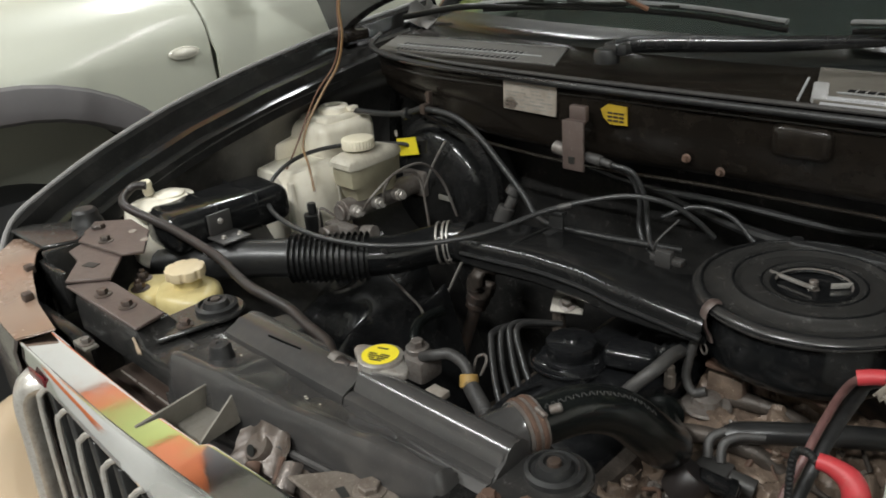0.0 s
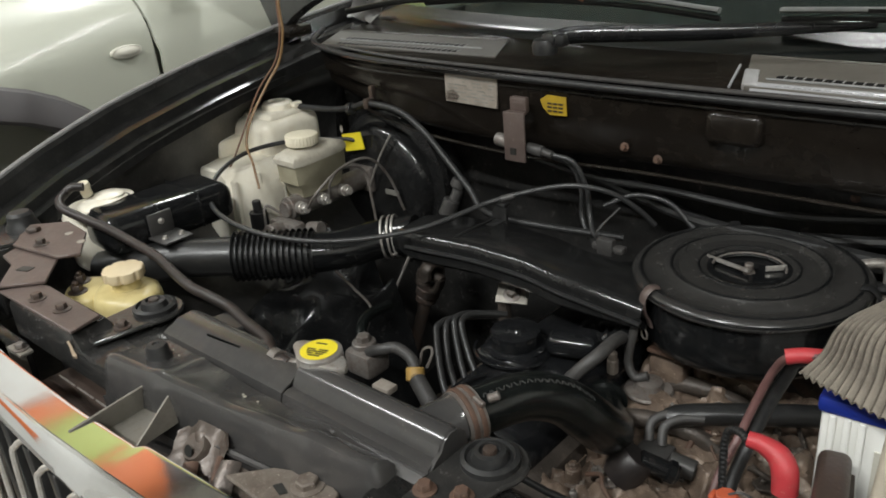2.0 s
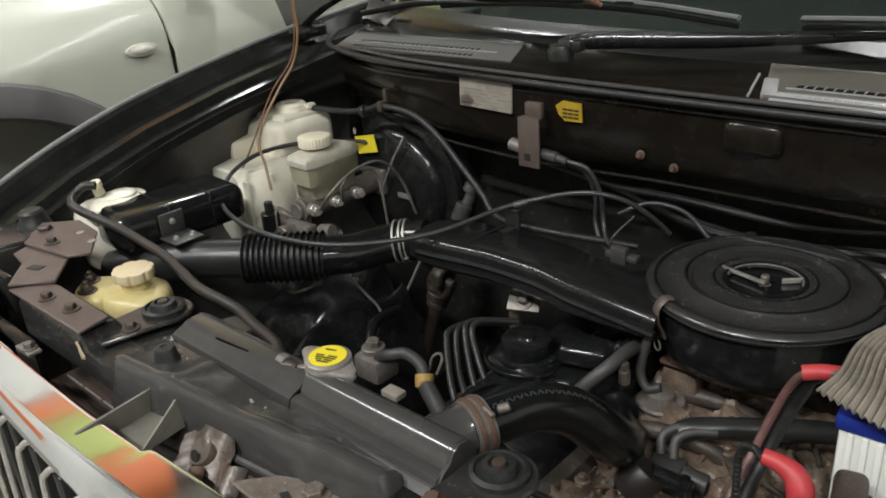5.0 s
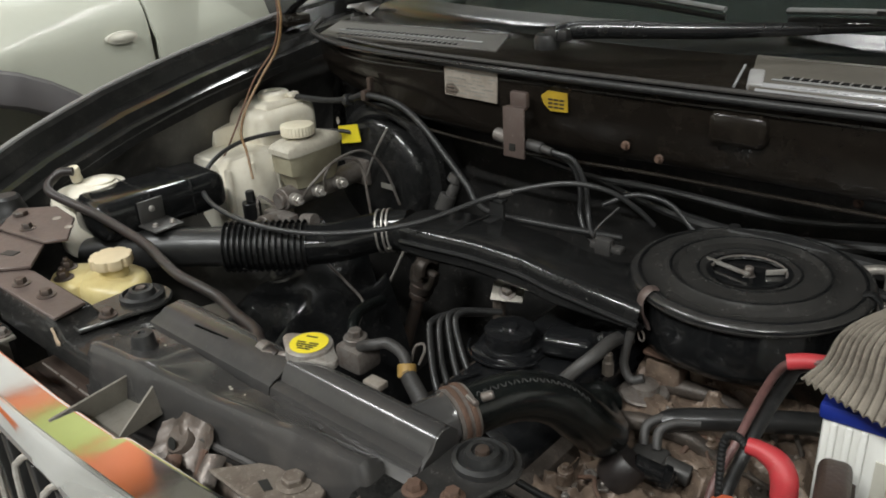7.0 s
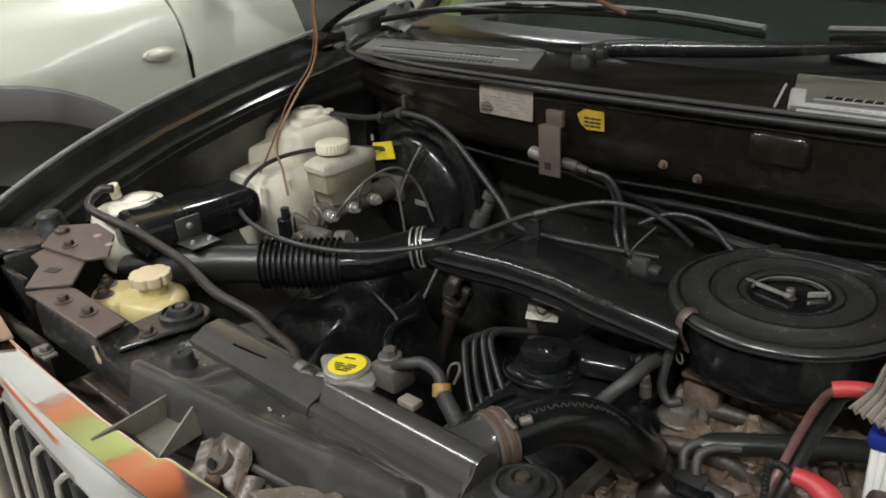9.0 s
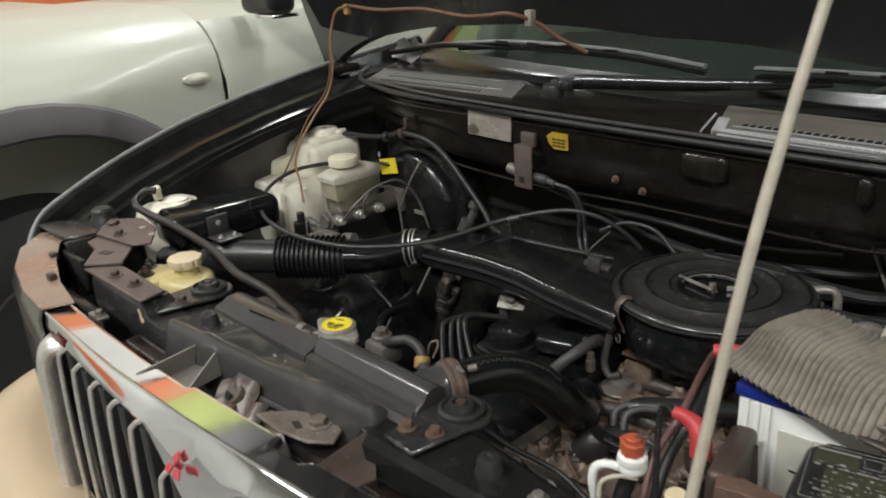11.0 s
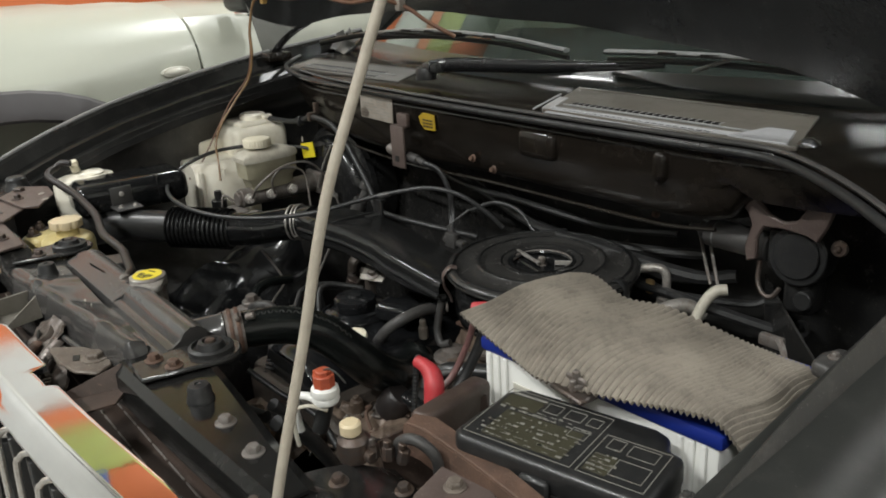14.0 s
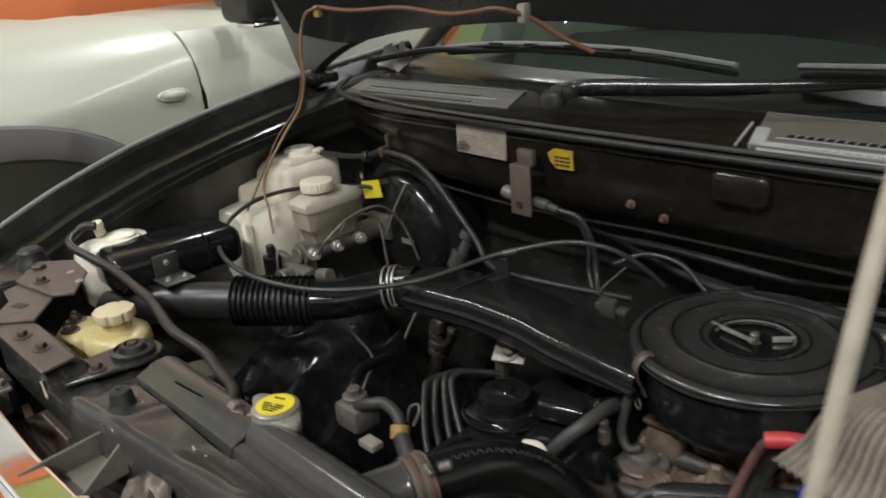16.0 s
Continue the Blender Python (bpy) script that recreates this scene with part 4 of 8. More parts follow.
# condenser fins seen in the gap
cond = part("condenser", box(-0.82, 0.05, 0.352, 0.362, 0.58, 0.905, 0.002), "brown_dark", car, "brown finned condenser behind the grille")
for k in range(16):
    z = 0.60 + k * 0.0195
    part("condenser_tube", cyl((-0.82, 0.349, z), 0.0026, 0.87, (1, 0, 0), 8), "dull_steel", cond, "flat dusty condenser tube")
cc = part("condenser_cover", prism([(-0.83, 0.322), (0.06, 0.322), (0.06, 0.415), (-0.83, 0.415)], 0.896, 0.900, 0.001), "brown_dark", car, "dark brown slotted plate behind the grille")
dash = finish("fin_edge", box(-0.02, 0.02, -0.0008, 0.0008, 0, 0.0016, 0), M["steel"], False)
for k in range(19):
    for q in range(4):
        f_ = new("fin_edge", dash)
        f_.parent = cc
        f_.location = (-0.80 + 0.046 * k + 0.006 * (q % 2), 0.335 + 0.02 * q, 0.900)
part("lamp_bracket", join(box(-0.817, -0.783, 0.329, 0.345, 0.962, 0.966, 0.001), box(-0.819, -0.815, 0.329, 0.345, 0.92, 0.966, 0.001)), "bare_sheet", car, "small bare metal lamp bracket")
part("bolt", bolt((-0.797, 0.337, 0.966), 0.006, (0, 0, 1), 0.009), "dull_steel", car, "small bracket bolt")
part("inner_baffle", box(-1.02, -0.84, 0.34, 0.36, 0.62, 0.95, 0.004), "bay_paint", car)

# grille: chrome frame, upright bars
grille = thing("grille", (CX, 0.28, 0.5), "chrome front grille with upright bars and a badge", "grille")
GX0, GX1 = -0.845, 0.025


RAIL_LINE = ((-0.90, 0.286), (-0.733, 0.281), (-0.604, 0.279), (-0.49, 0.282), (-0.40, 0.286), (-0.32, 0.291), (-0.23, 0.297), (-0.157, 0.303), (-0.03, 0.316), (0.05, 0.324))


def gy(x):
    """Front line of the rail's flat top: it runs back towards the battery side."""
    for (xa, ya), (xb, yb) in zip(RAIL_LINE, RAIL_LINE[1:]):
        if x <= xb:
            return ya + (yb - ya) * (x - xa) / (xb - xa)
    return RAIL_LINE[-1][1]


def bar_y(x):
    """Front line of the upright bars."""
    y = 0.283 - 0.02 * (1 - ((x - CX) / 0.435) ** 2)
    return y + max(0.0, gy(x) - y - 0.020)


def rail_back(x):
    """How far the flat top of the rail reaches back."""
    return 0.042 if -0.50 < x < -0.335 else 0.026 if -0.335 < x < -0.285 else 0.035


NR = 120
flat_top, face, lower = [], [], []
for k in range(NR + 1):
    x = GX0 + (GX1 - GX0) * k / NR
    y = gy(x)
    v = 0.060 * max(0.0, 1 - abs(x - CX) / 0.10) ** 1.3
    flat_top.append([(x, y + rail_back(x), 0.966), (x, y + rail_back(x), 0.9735), (x, y + rail_back(x) - 0.0015, 0.9740), (x, y + rail_back(x) - 0.004, 0.9741), (x, y + 0.003, 0.9751), (x, y, 0.9752)])
    w = v / 0.060
    f = gy(x) - bar_y(x)
    face.append([(x, y, 0.9752), (x, y - 0.002 - 0.15 * f, 0.9735 - 0.002 * w), (x, y - 0.004 - 0.4 * f, 0.967 - 0.008 * w), (x, y - 0.005 - 0.7 * f - 0.004 * w, 0.960 - 0.012 * w - v * 0.5), (x, y - 0.005 - 0.9 * f - 0.007 * w, 0.955 - 0.013 * w - v * 0.8), (x, y - 0.003 - f - 0.007 * w, 0.951 - 0.014 * w - v), (x, y + 0.010 - f - 0.003 * w, 0.952 - 0.013 * w - v)])
part("top_rail", join(loft(flat_top, 0.001), loft(face, 0.0015)), "mirror_chrome", grille, "broad chrome top rail reflecting coloured panels")
part("rail_bead", tube([(GX0 + (GX1 - GX0) * k / 30, gy(GX0 + (GX1 - GX0) * k / 30) - 0.002, 0.9755) for k in range(31)], 0.0022, 8, 2), "chrome", grille, "bright bead along the front edge")
for xa in (GX0, GX1):
    s = 1 if xa < CX else -1
    part("side_rail", tube([(xa + s * 0.030, bar_y(xa) + 0.010, 0.938), (xa + s * 0.016, bar_y(xa) - 0.012, 0.925), (xa + s * 0.002, bar_y(xa) - 0.014, 0.85), (xa - s * 0.004, bar_y(xa) - 0.018, 0.72), (xa + s * 0.020, bar_y(xa) - 0.022, 0.62), (xa + s * 0.085, bar_y(xa) - 0.03, 0.565), (xa + s * 0.25, bar_y(xa) - 0.035, 0.55)], 0.016, 12, 6, wide=1.6), "bright_steel", grille, "curved chrome side rail")
part("end_panel", loft([[(GX0 - 0.004, bar_y(GX0) + 0.02, z), (GX0 + 0.0, bar_y(GX0) - 0.004, z), (GX0 + 0.02, bar_y(GX0) - 0.006, z)] for z in (0.56, 0.75, 0.93)], 0.003), "dark_lens", grille, "dark body-coloured side panel")
part("backing", loft([[(x, bar_y(x) + 0.045, z) for x in (GX0 + 0.01, -0.6, CX, -0.2, GX1 - 0.01)] for z in (0.55, 0.75, 0.93)], 0.004), "plastic", grille, "black mesh backing")
NB = 13
for k in range(NB):
    x = GX0 + 0.062 + (GX1 - GX0 - 0.124) * k / (NB - 1)
    if abs(x - CX) < 0.02:
        continue
    zt = 0.946 - 0.074 * max(0.0, 1 - abs(x - CX) / 0.12)
    y = bar_y(x)
    part("grille_bar", tube([(x + 0.026, y + 0.03, zt - 0.004), (x + 0.016, y + 0.004, zt + 0.002), (x + 0.003, y - 0.006, zt - 0.006), (x, y - 0.011, zt - 0.03), (x - 0.001, y - 0.016, 0.76), (x, y - 0.012, 0.60), (x, y + 0.02, 0.565)], 0.0034, 8, 5), "bright_steel", grille, "upright chrome-edged grille bar")
    part("bar_infill", box(x + 0.005, x + 0.022, y - 0.002, y + 0.045, 0.565, zt - 0.006, 0.002), "plastic", grille, "black louvre behind the bar")
part("centre_bar", loft([[(CX - 0.014, bar_y(CX) - 0.010, z), (CX, bar_y(CX) - 0.026, z), (CX + 0.014, bar_y(CX) - 0.010, z)] for z in (0.885, 0.7, 0.56)], 0.003), "chrome", grille, "chrome centre bar")
badge = []
for a in (90, 210, 330):
    c, s_ = math.cos(radians(a)), math.sin(radians(a))
    L, Wd = 0.018, 0.0062
    badge.append(prism([(0.002 * c, 0.002 * s_), (L * 0.5 * c - Wd * s_, L * 0.5 * s_ + Wd * c), (L * c, L * s_), (L * 0.5 * c + Wd * s_, L * 0.5 * s_ - Wd * c)], 0, 0.004, 0.001))
part("badge", moved(join(*badge), Matrix.Translation((CX - 0.024, 0.2585, 0.932)) @ Matrix.Rotation(radians(62), 4, "X")), "red_plastic", grille, "small red badge of three plain diamonds")
# Thin red piece paints a dark red reflection on the chrome.
part("red_patch", box(GX0 + 0.045, GX0 + 0.085, bar_y(-0.785) - 0.0075, bar_y(-0.785) - 0.0045, 0.954, 0.966, 0.0008), "dark_red", grille, "dark red reflection painted onto the chrome face")

# headlamps and bumper
for sx, lab in ((1, "clear headlamp with an orange wall reflection painted on top"), (-1, "clear headlamp unit")):
    def hx(x):
        return x if sx == 1 else 2 * CX - x
    lamp = part("headlamp", loft([[(hx(-0.85), 0.272, z), (hx(-0.93), 0.275, z), (hx(-1.03), 0.295, z), (hx(-1.11), 0.33, z), (hx(-1.17), 0.385, z)] for z in (0.60, 0.72, 0.82, 0.92, 0.965)] +
                                 [[(hx(-0.85), 0.278, 0.980), (hx(-0.93), 0.282, 0.984), (hx(-1.03), 0.304, 0.987), (hx(-1.105), 0.338, 0.99), (hx(-1.16), 0.39, 0.99)]], 0.004), "dark_lens", car, lab)
    # The top's beige-orange colour paints in the orange wall's reflection.
    part("lamp_top", loft([[(hx(-0.85), 0.2785, 0.9812), (hx(-0.93), 0.283, 0.9852), (hx(-1.03), 0.305, 0.9882), (hx(-1.105), 0.339, 0.9912), (hx(-1.16), 0.391, 0.9912)], [(hx(-0.83), 0.318, 0.984), (hx(-0.91), 0.330, 0.988), (hx(-1.0), 0.358, 0.991), (hx(-1.065), 0.388, 0.994), (hx(-1.11), 0.425, 0.994)]], 0.003), "lamp_reflection", lamp, "headlamp top with the orange wall's reflection in its colour")
    for q in ((-0.93, 0.326), (-1.02, 0.362)):
        part("lamp_clip", box(hx(q[0]) - 0.007, hx(q[0]) + 0.007, q[1] - 0.006, q[1] + 0.006, 0.986, 0.998, 0.002), "bolt", lamp, "small dark clip")
bump = []
for x, y in ((-1.27, 0.62), (-1.275, 0.45), (-1.25, 0.30), (-1.14, 0.20), (-0.9, 0.155), (-0.6, 0.145), (-0.41, 0.14), (-0.22, 0.145), (0.08, 0.155), (0.32, 0.20), (0.43, 0.30), (0.455, 0.45), (0.45, 0.62)):
    bump.append([(x * 0.93 + CX * 0.07, y + 0.12, 0.70), (x * 0.97 + CX * 0.03, y + 0.07, 0.715), (x, y + 0.02, 0.70), (x, y, 0.66), (x, y - 0.005, 0.56), (x, y + 0.01, 0.44), (x * 0.96 + CX * 0.04, y + 0.06, 0.34), (x * 0.93 + CX * 0.07, y + 0.12, 0.32)])
# The middle is unseen; its black keeps tan out of the chrome bars.
for rows, mat_name, lab in ((bump[:6], "tan_paint", "tan painted bumper corner"), (bump[5:8], "plastic", "unseen bumper middle, made black to darken chrome reflections"), (bump[7:], "tan_paint", "tan painted bumper corner")):
    part("bumper", loft(smooth_rows(rows, 3), 0.004), mat_name, car, lab)
for sx in (-1.06, 0.24):
    w = part("wheel", lathe([(0.0, -0.10), (0.20, -0.10), (0.33, -0.105), (0.37, -0.08), (0.375, 0.0), (0.37, 0.08), (0.33, 0.105), (0.2, 0.10), (0, 0.10)], (sx, 0.80, 0.375), (1, 0, 0), 36), "tyre", car, "black tyre under the wheelhouse")
part("chassis", join(box(-1.05, 0.23, 0.5, 4.2, 0.28, 0.45, 0.03), box(-1.2, 0.38, 1.4, 4.3, 0.45, 1.1, 0.05)), "black_paint", car, "black lower body")
for sx in (-1.06, 0.24):
    part("wheel", lathe([(0.0, -0.10), (0.20, -0.10), (0.33, -0.105), (0.37, -0.08), (0.375, 0.0), (0.37, 0.08), (0.33, 0.105), (0.2, 0.10), (0, 0.10)], (sx, 3.5, 0.375), (1, 0, 0), 36), "tyre", car, "black tyre")

# ---------------------------------------------------------------- the white car beside it
wc = thing("white_car", (-2.8, 1.5, 0), "white off-road car parked close alongside", "car")
WX, WY, WZA = -1.95, 0.62, 0.575


def arch_top(y):
    d = (y - WY) / 0.50
    return WZA + 0.45 * math.sqrt(max(0.0, 1 - d * d)) if abs(d) < 1 else 0.35


rows = []
for k in range(40):
    y = -0.35 + 1.573 * k / 39
    zb = max(0.40, arch_top(y) + 0.0)
    f = 1.0 if y > 0.1 else 1 - ((0.1 - y) / 0.45) ** 2 * 0.25
    bul = 0.055 * math.exp(-((y - WY) / 0.42) ** 2)
    nose = 0.10 * max(0, (0.2 - y) / 0.55) ** 2
    zt = 1.272 - 0.12 * max(0, (0.4 - y) / 0.75) ** 2
    col = []
    for s in (0, 0.15, 0.32, 0.5, 0.68, 0.85, 1.0):
        z = zb + (1.10 - zb) * s
        out = bul * max(0.0, 1 - ((z - 1.06) / 0.16) ** 2) if z > 1.06 else bul
        col.append((WX + out - 0.012 * s ** 3 - nose, y, z))
    for a in (12, 26, 40, 54, 68, 80, 90):
        c, s_ = math.cos(radians(a)), math.sin(radians(a))
        out = bul * 0.94 * max(0.0, 1 - a / 30) ** 2
        col.append((WX + out - 0.012 - 0.30 * (1 - c) - nose, y, 1.10 + (zt - 1.10) * s_))
    col.append((WX - 0.60, y, zt + 0.002))
    col.append((WX - 0.85, y, zt))
    rows.append(col)
part("fender", loft(rows, 0.002), "white_paint", wc, "white bulging front fender and bonnet")
rows = []
for y in (1.2285, 1.234, 1.5, 1.9, 2.3, 2.45):
    rows.append([(WX - 0.03, y, 0.36), (WX - 0.005, y, 0.5), (WX + 0.004, y, 0.75), (WX + 0.004, y, 0.95), (WX + 0.012, y, 1.06), (WX - 0.006, y, 1.09), (WX - 0.020, y, 1.137), (WX - 0.070, y, 1.195), (WX - 0.11, y, 1.222)])
part("door", loft(rows, 0.01), "white_paint", wc, "white front door with a crease line")
part("door_gap", box(WX - 0.12, WX - 0.03, 1.218, 1.233, 0.4, 1.15, 0), "ink", wc, "dark shut line of the door")
# flare round the arch
rows = []
for k in range(25):
    a = radians(188 - 196 * k / 24)
    c, s_ = math.cos(a), math.sin(a)
    rows.append([(WX + 0.015, WY + (0.50 + 0.055) * c, WZA + (0.45 + 0.075) * s_), (WX + 0.066, WY + (0.50 + 0.045) * c, WZA + (0.45 + 0.06) * s_), (WX + 0.088, WY + 0.515 * c, WZA + 0.462 * s_),
                 (WX + 0.088, WY + 0.495 * c, WZA + 0.44 * s_), (WX + 0.07, WY + 0.485 * c, WZA + 0.43 * s_), (WX - 0.02, WY + 0.48 * c, WZA + 0.425 * s_)])
part("arch_flare", loft(rows, 0.003), "grey_flare", wc, "grey plastic wheel-arch flare")
part("arch_liner", loft([[(x, WY + 0.49 * math.cos(radians(185 - 10 * k)), WZA + 0.44 * math.sin(radians(185 - 10 * k))) for k in range(20)] for x in (WX, WX - 0.5)], 0.004), "slot_black", wc, "black wheel-arch liner")
wt = part("wheel", lathe([(0.0, -0.12), (0.22, -0.12), (0.26, -0.13), (0.36, -0.135), (0.40, -0.11), (0.405, 0.0), (0.40, 0.11), (0.36, 0.135), (0.26, 0.13), (0.22, 0.12), (0.0, 0.09)], (WX - 0.13, WY, 0.405), (1, 0, 0), 48), "tyre", wc, "black tyre with worn tread")
part("rim", lathe([(0.0, 0.10), (0.06, 0.10), (0.08, 0.08), (0.16, 0.085), (0.215, 0.12), (0.225, 0.124)], (WX - 0.13, WY, 0.405), (1, 0, 0), 32), "dull_steel", wt, "steel wheel rim")
ind = part("side_indicator", lathe([(0, 0), (0.043, 0.0), (0.047, 0.004), (0.043, 0.010), (0.038, 0.010), (0.03, 0.014), (0.018, 0.019), (0, 0.020)], (WX + 0.006, 1.135, 1.078), (1, 0, 0), 28), "lens", wc, "oval clear side indicator lens")
for v in ind.data.vertices:
    v.co.z = 1.078 + (v.co.z - 1.078) * 0.36
mir = part("door_mirror", join(box(WX - 0.02, WX + 0.16, 1.40, 1.50, 1.235, 1.37, 0.03, 4), tube([(WX - 0.08, 1.45, 1.30), (WX, 1.45, 1.285), (WX + 0.06, 1.45, 1.27)], 0.025, 8)), "plastic", wc, "black door mirror housing")
mir.location = (-0.028, -0.062, 0.004)
part("mirror_trim", box(WX + 0.06, WX + 0.155, 1.405, 1.50, 1.225, 1.237, 0.004), "chrome", mir, "bright trim under the mirror")
part("cabin", join(box(-3.7, WX - 0.12, 1.25, 4.2, 0.4, 1.23, 0.03), box(-3.6, WX - 0.2, 1.9, 4.1, 1.3, 1.85, 0.12, 4), box(-3.7, WX - 0.2, -0.3, 1.25, 0.55, 1.26, 0.06)), "white_paint", wc, "white body of the parked car")

# ---------------------------------------------------------------- radiator
rad = thing("radiator", (-0.46, 0.48, 0.4), "black radiator with a yellow-topped pressure cap", "radiator")
part("core", box(-0.66, -0.20, 0.452, 0.50, 0.42, 0.90, 0.004), "dark_alloy", rad, "dark finned radiator core")


def bar(x0, x1, prof):
    n = 9
    return loft([[(x0 + (x1 - x0) * k / n, y, z) for y, z in prof] for k in range(n + 1)], 0.002)


part("shroud_strip", bar(-0.662, -0.452, [(0.440, 0.90), (0.4405, 0.972), (0.443, 0.979), (0.449, 0.982), (0.456, 0.984), (0.462, 0.988), (0.482, 0.989), (0.491, 0.984), (0.494, 0.95)]), "beam_paint", rad, "dusty flat black cover strip")
part("strip_slot", box(-0.598, -0.545, 0.4610, 0.4625, 0.9875, 0.9893, 0, 1, Matrix.Translation((-0.57, 0.462, 0)) @ Matrix.Rotation(radians(4), 4, "Z") @ Matrix.Translation((0.57, -0.462, 0))), "slot_black", rad, "thin dark slit")
tank = part("tank", join(bar(-0.450, -0.262, [(0.440, 0.90), (0.4405, 0.972), (0.443, 0.979), (0.450, 0.981), (0.455, 0.980), (0.458, 0.986), (0.463, 0.994), (0.471, 0.998), (0.481, 0.997), (0.489, 0.990), (0.494, 0.95)]),
     prism([(0.441, 0.90), (0.441, 0.972), (0.449, 0.981), (0.458, 0.986), (0.463, 0.994), (0.471, 0.998), (0.481, 0.997), (0.489, 0.990), (0.493, 0.95), (0.493, 0.90)], -0.002, 0.002, 0, Matrix(((0, 0, 1, -0.262), (1, 0, 0, 0), (0, 1, 0, 0), (0, 0, 0, 1))))), "beam_paint", rad, "black ribbed top tank")
part("tank_foot", loft([[(x, 0.428, 0.972), (x, 0.436, 0.976), (x, 0.444, 0.974)] for x in (-0.44, -0.35, -0.262)], 0.003), "beam_paint", tank, "scuffed crimped tank edge")
part("tab", prism([(-0.655, 0.480), (-0.60, 0.486), (-0.592, 0.515), (-0.640, 0.520)], 0.964, 0.978, 0.002), "plastic", rad, "black mounting tab")
part("outlet", lathe([(0, 0), (0.022, 0), (0.025, 0.006), (0.023, 0.012), (0.023, 0.055), (0.025, 0.06), (0, 0.06)], (-0.327, 0.472, 0.956), (0.33, 0.94, 0.03), 24), "beam_paint", rad, "hose outlet of the tank")
cx, cy, cz = -0.447, 0.491, 0.986
part("neck", lathe([(0, -0.02), (0.021, -0.02), (0.021, 0.008), (0.024, 0.009), (0.024, 0.011), (0, 0.011)], (cx, cy, cz - 0.006), n=28), "dull_steel", rad, "metal filler neck")
capm = Matrix.Translation((cx, cy, cz + 0.006)) @ Matrix.Rotation(radians(-4), 4, "Z")
ear = []
for k in range(40):
    a = 2 * math.pi * k / 40
    r = 0.0235 + 0.017 * math.exp(-((math.sin(a)) / 0.36) ** 2)
    ear.append((r * math.cos(a), r * math.sin(a)))
cap = part("cap", join(prism(ear, 0.0, 0.008, 0.002, capm, 2), lathe([(0, 0.0), (0.0235, 0.0), (0.023, 0.011), (0.0205, 0.0125), (0, 0.0125)], (cx, cy, cz + 0.006), n=32)), "steel", rad, "bare steel radiator cap with two ears")
part("cap_label", lathe([(0, 0), (0.0188, 0), (0.0188, 0.001), (0, 0.001)], (cx, cy, cz + 0.0182), n=32), "yellow", cap, "round yellow warning label")
bars = []
for x_, d, w in ((-0.008, 0.010, 0.012), (-0.012, -0.001, 0.009), (0.001, -0.001, 0.010), (-0.011, -0.0045, 0.022), (-0.009, -0.008, 0.007), (0.0, -0.008, 0.009), (-0.006, -0.0115, 0.013)):
    bars.append(box(x_, x_ + w, d - 0.0010, d + 0.0010, 0, 0.0005, 0))
part("label_print", moved(join(*bars), Matrix.Translation((cx, cy, cz + 0.0191)) @ Matrix.Rotation(radians(20), 4, "Z")), "ink", cap, "dark print bars")
part("neck_spout", tube([(cx - 0.018, cy - 0.008, cz - 0.001), (cx - 0.05, cy - 0.02, cz - 0.003)], 0.006, 10), "dull_steel", rad)

oh = thing("overflow_hose", (-0.8, 0.55, 0.97), "worn black-brown rubber overflow hose to the radiator cap", "hose")
part("hose", tube([(-1.084, 0.575, 1.035), (-1.094, 0.562, 1.036), (-1.097, 0.55, 1.029), (-1.080, 0.533, 1.026), (-1.059, 0.527, 1.020), (-1.029, 0.538, 1.008), (-0.974, 0.546, 1.0), (-0.90, 0.543, 0.997), (-0.825, 0.537, 0.994), (-0.760, 0.524, 0.990), (-0.720, 0.518, 0.987), (-0.678, 0.519, 0.984), (-0.643, 0.520, 0.980), (-0.60, 0.511, 0.978), (-0.547, 0.499, 0.980), (-0.515, 0.482, 0.983), (-0.478, 0.476, 0.984)], 0.0066, 12, 8), "brown_rubber", oh, "weathered rubber tube")
part("hose_clip", lathe([(0.0066, 0), (0.009, 0), (0.009, 0.012), (0.0066, 0.012)], (-0.508, 0.478, 0.9835), (1, -0.08, 0), 16), "dull_steel", oh, "wire hose clip")

th = thing("upper_radiator_hose", (-0.22, 0.6, 0.93), "thick black rubber upper radiator hose", "hose")
hp = [(-0.312, 0.520, 0.953), (-0.300, 0.555, 0.954), (-0.284, 0.602, 0.949), (-0.270, 0.642, 0.928), (-0.259, 0.676, 0.892), (-0.256, 0.706, 0.858), (-0.268, 0.745, 0.828), (-0.302, 0.790, 0.808), (-0.332, 0.832, 0.800)]
hose = part("hose", tube(hp, 0.027, 20, 8, radii=[0.0235, 0.0236, 0.0242, 0.0252, 0.0266, 0.0272, 0.0262, 0.024, 0.0225]), "hose_rubber", th, "black moulded rubber")
line = smooth_path(hp, 8)
for k in range(34):
    f = 8 + 20 * k / 33
    a = int(f)
    p = line[a].lerp(line[a + 1], f - a)
    t_ = (line[a + 1] - line[a]).normalized()
    up_ = Vector((0.25, -0.35, 0.9))
    up_ = (up_ - t_ * up_.dot(t_)).normalized()
    rr = 0.0238 + 0.0022 * (f - 9) / 22
    side_ = t_.cross(up_)
    tilt = 0.6 if k % 2 else -0.6
    ax = (side_ + t_ * tilt).normalized()
    rot = Matrix((ax, up_.cross(ax), up_)).transposed().to_4x4()
    part("print_mark", box(-0.0024, 0.0024, -0.0005, 0.0005, -0.0012, 0.0003, 0, 1, Matrix.Translation(p + up_ * rr) @ rot), "motor_grey", hose)
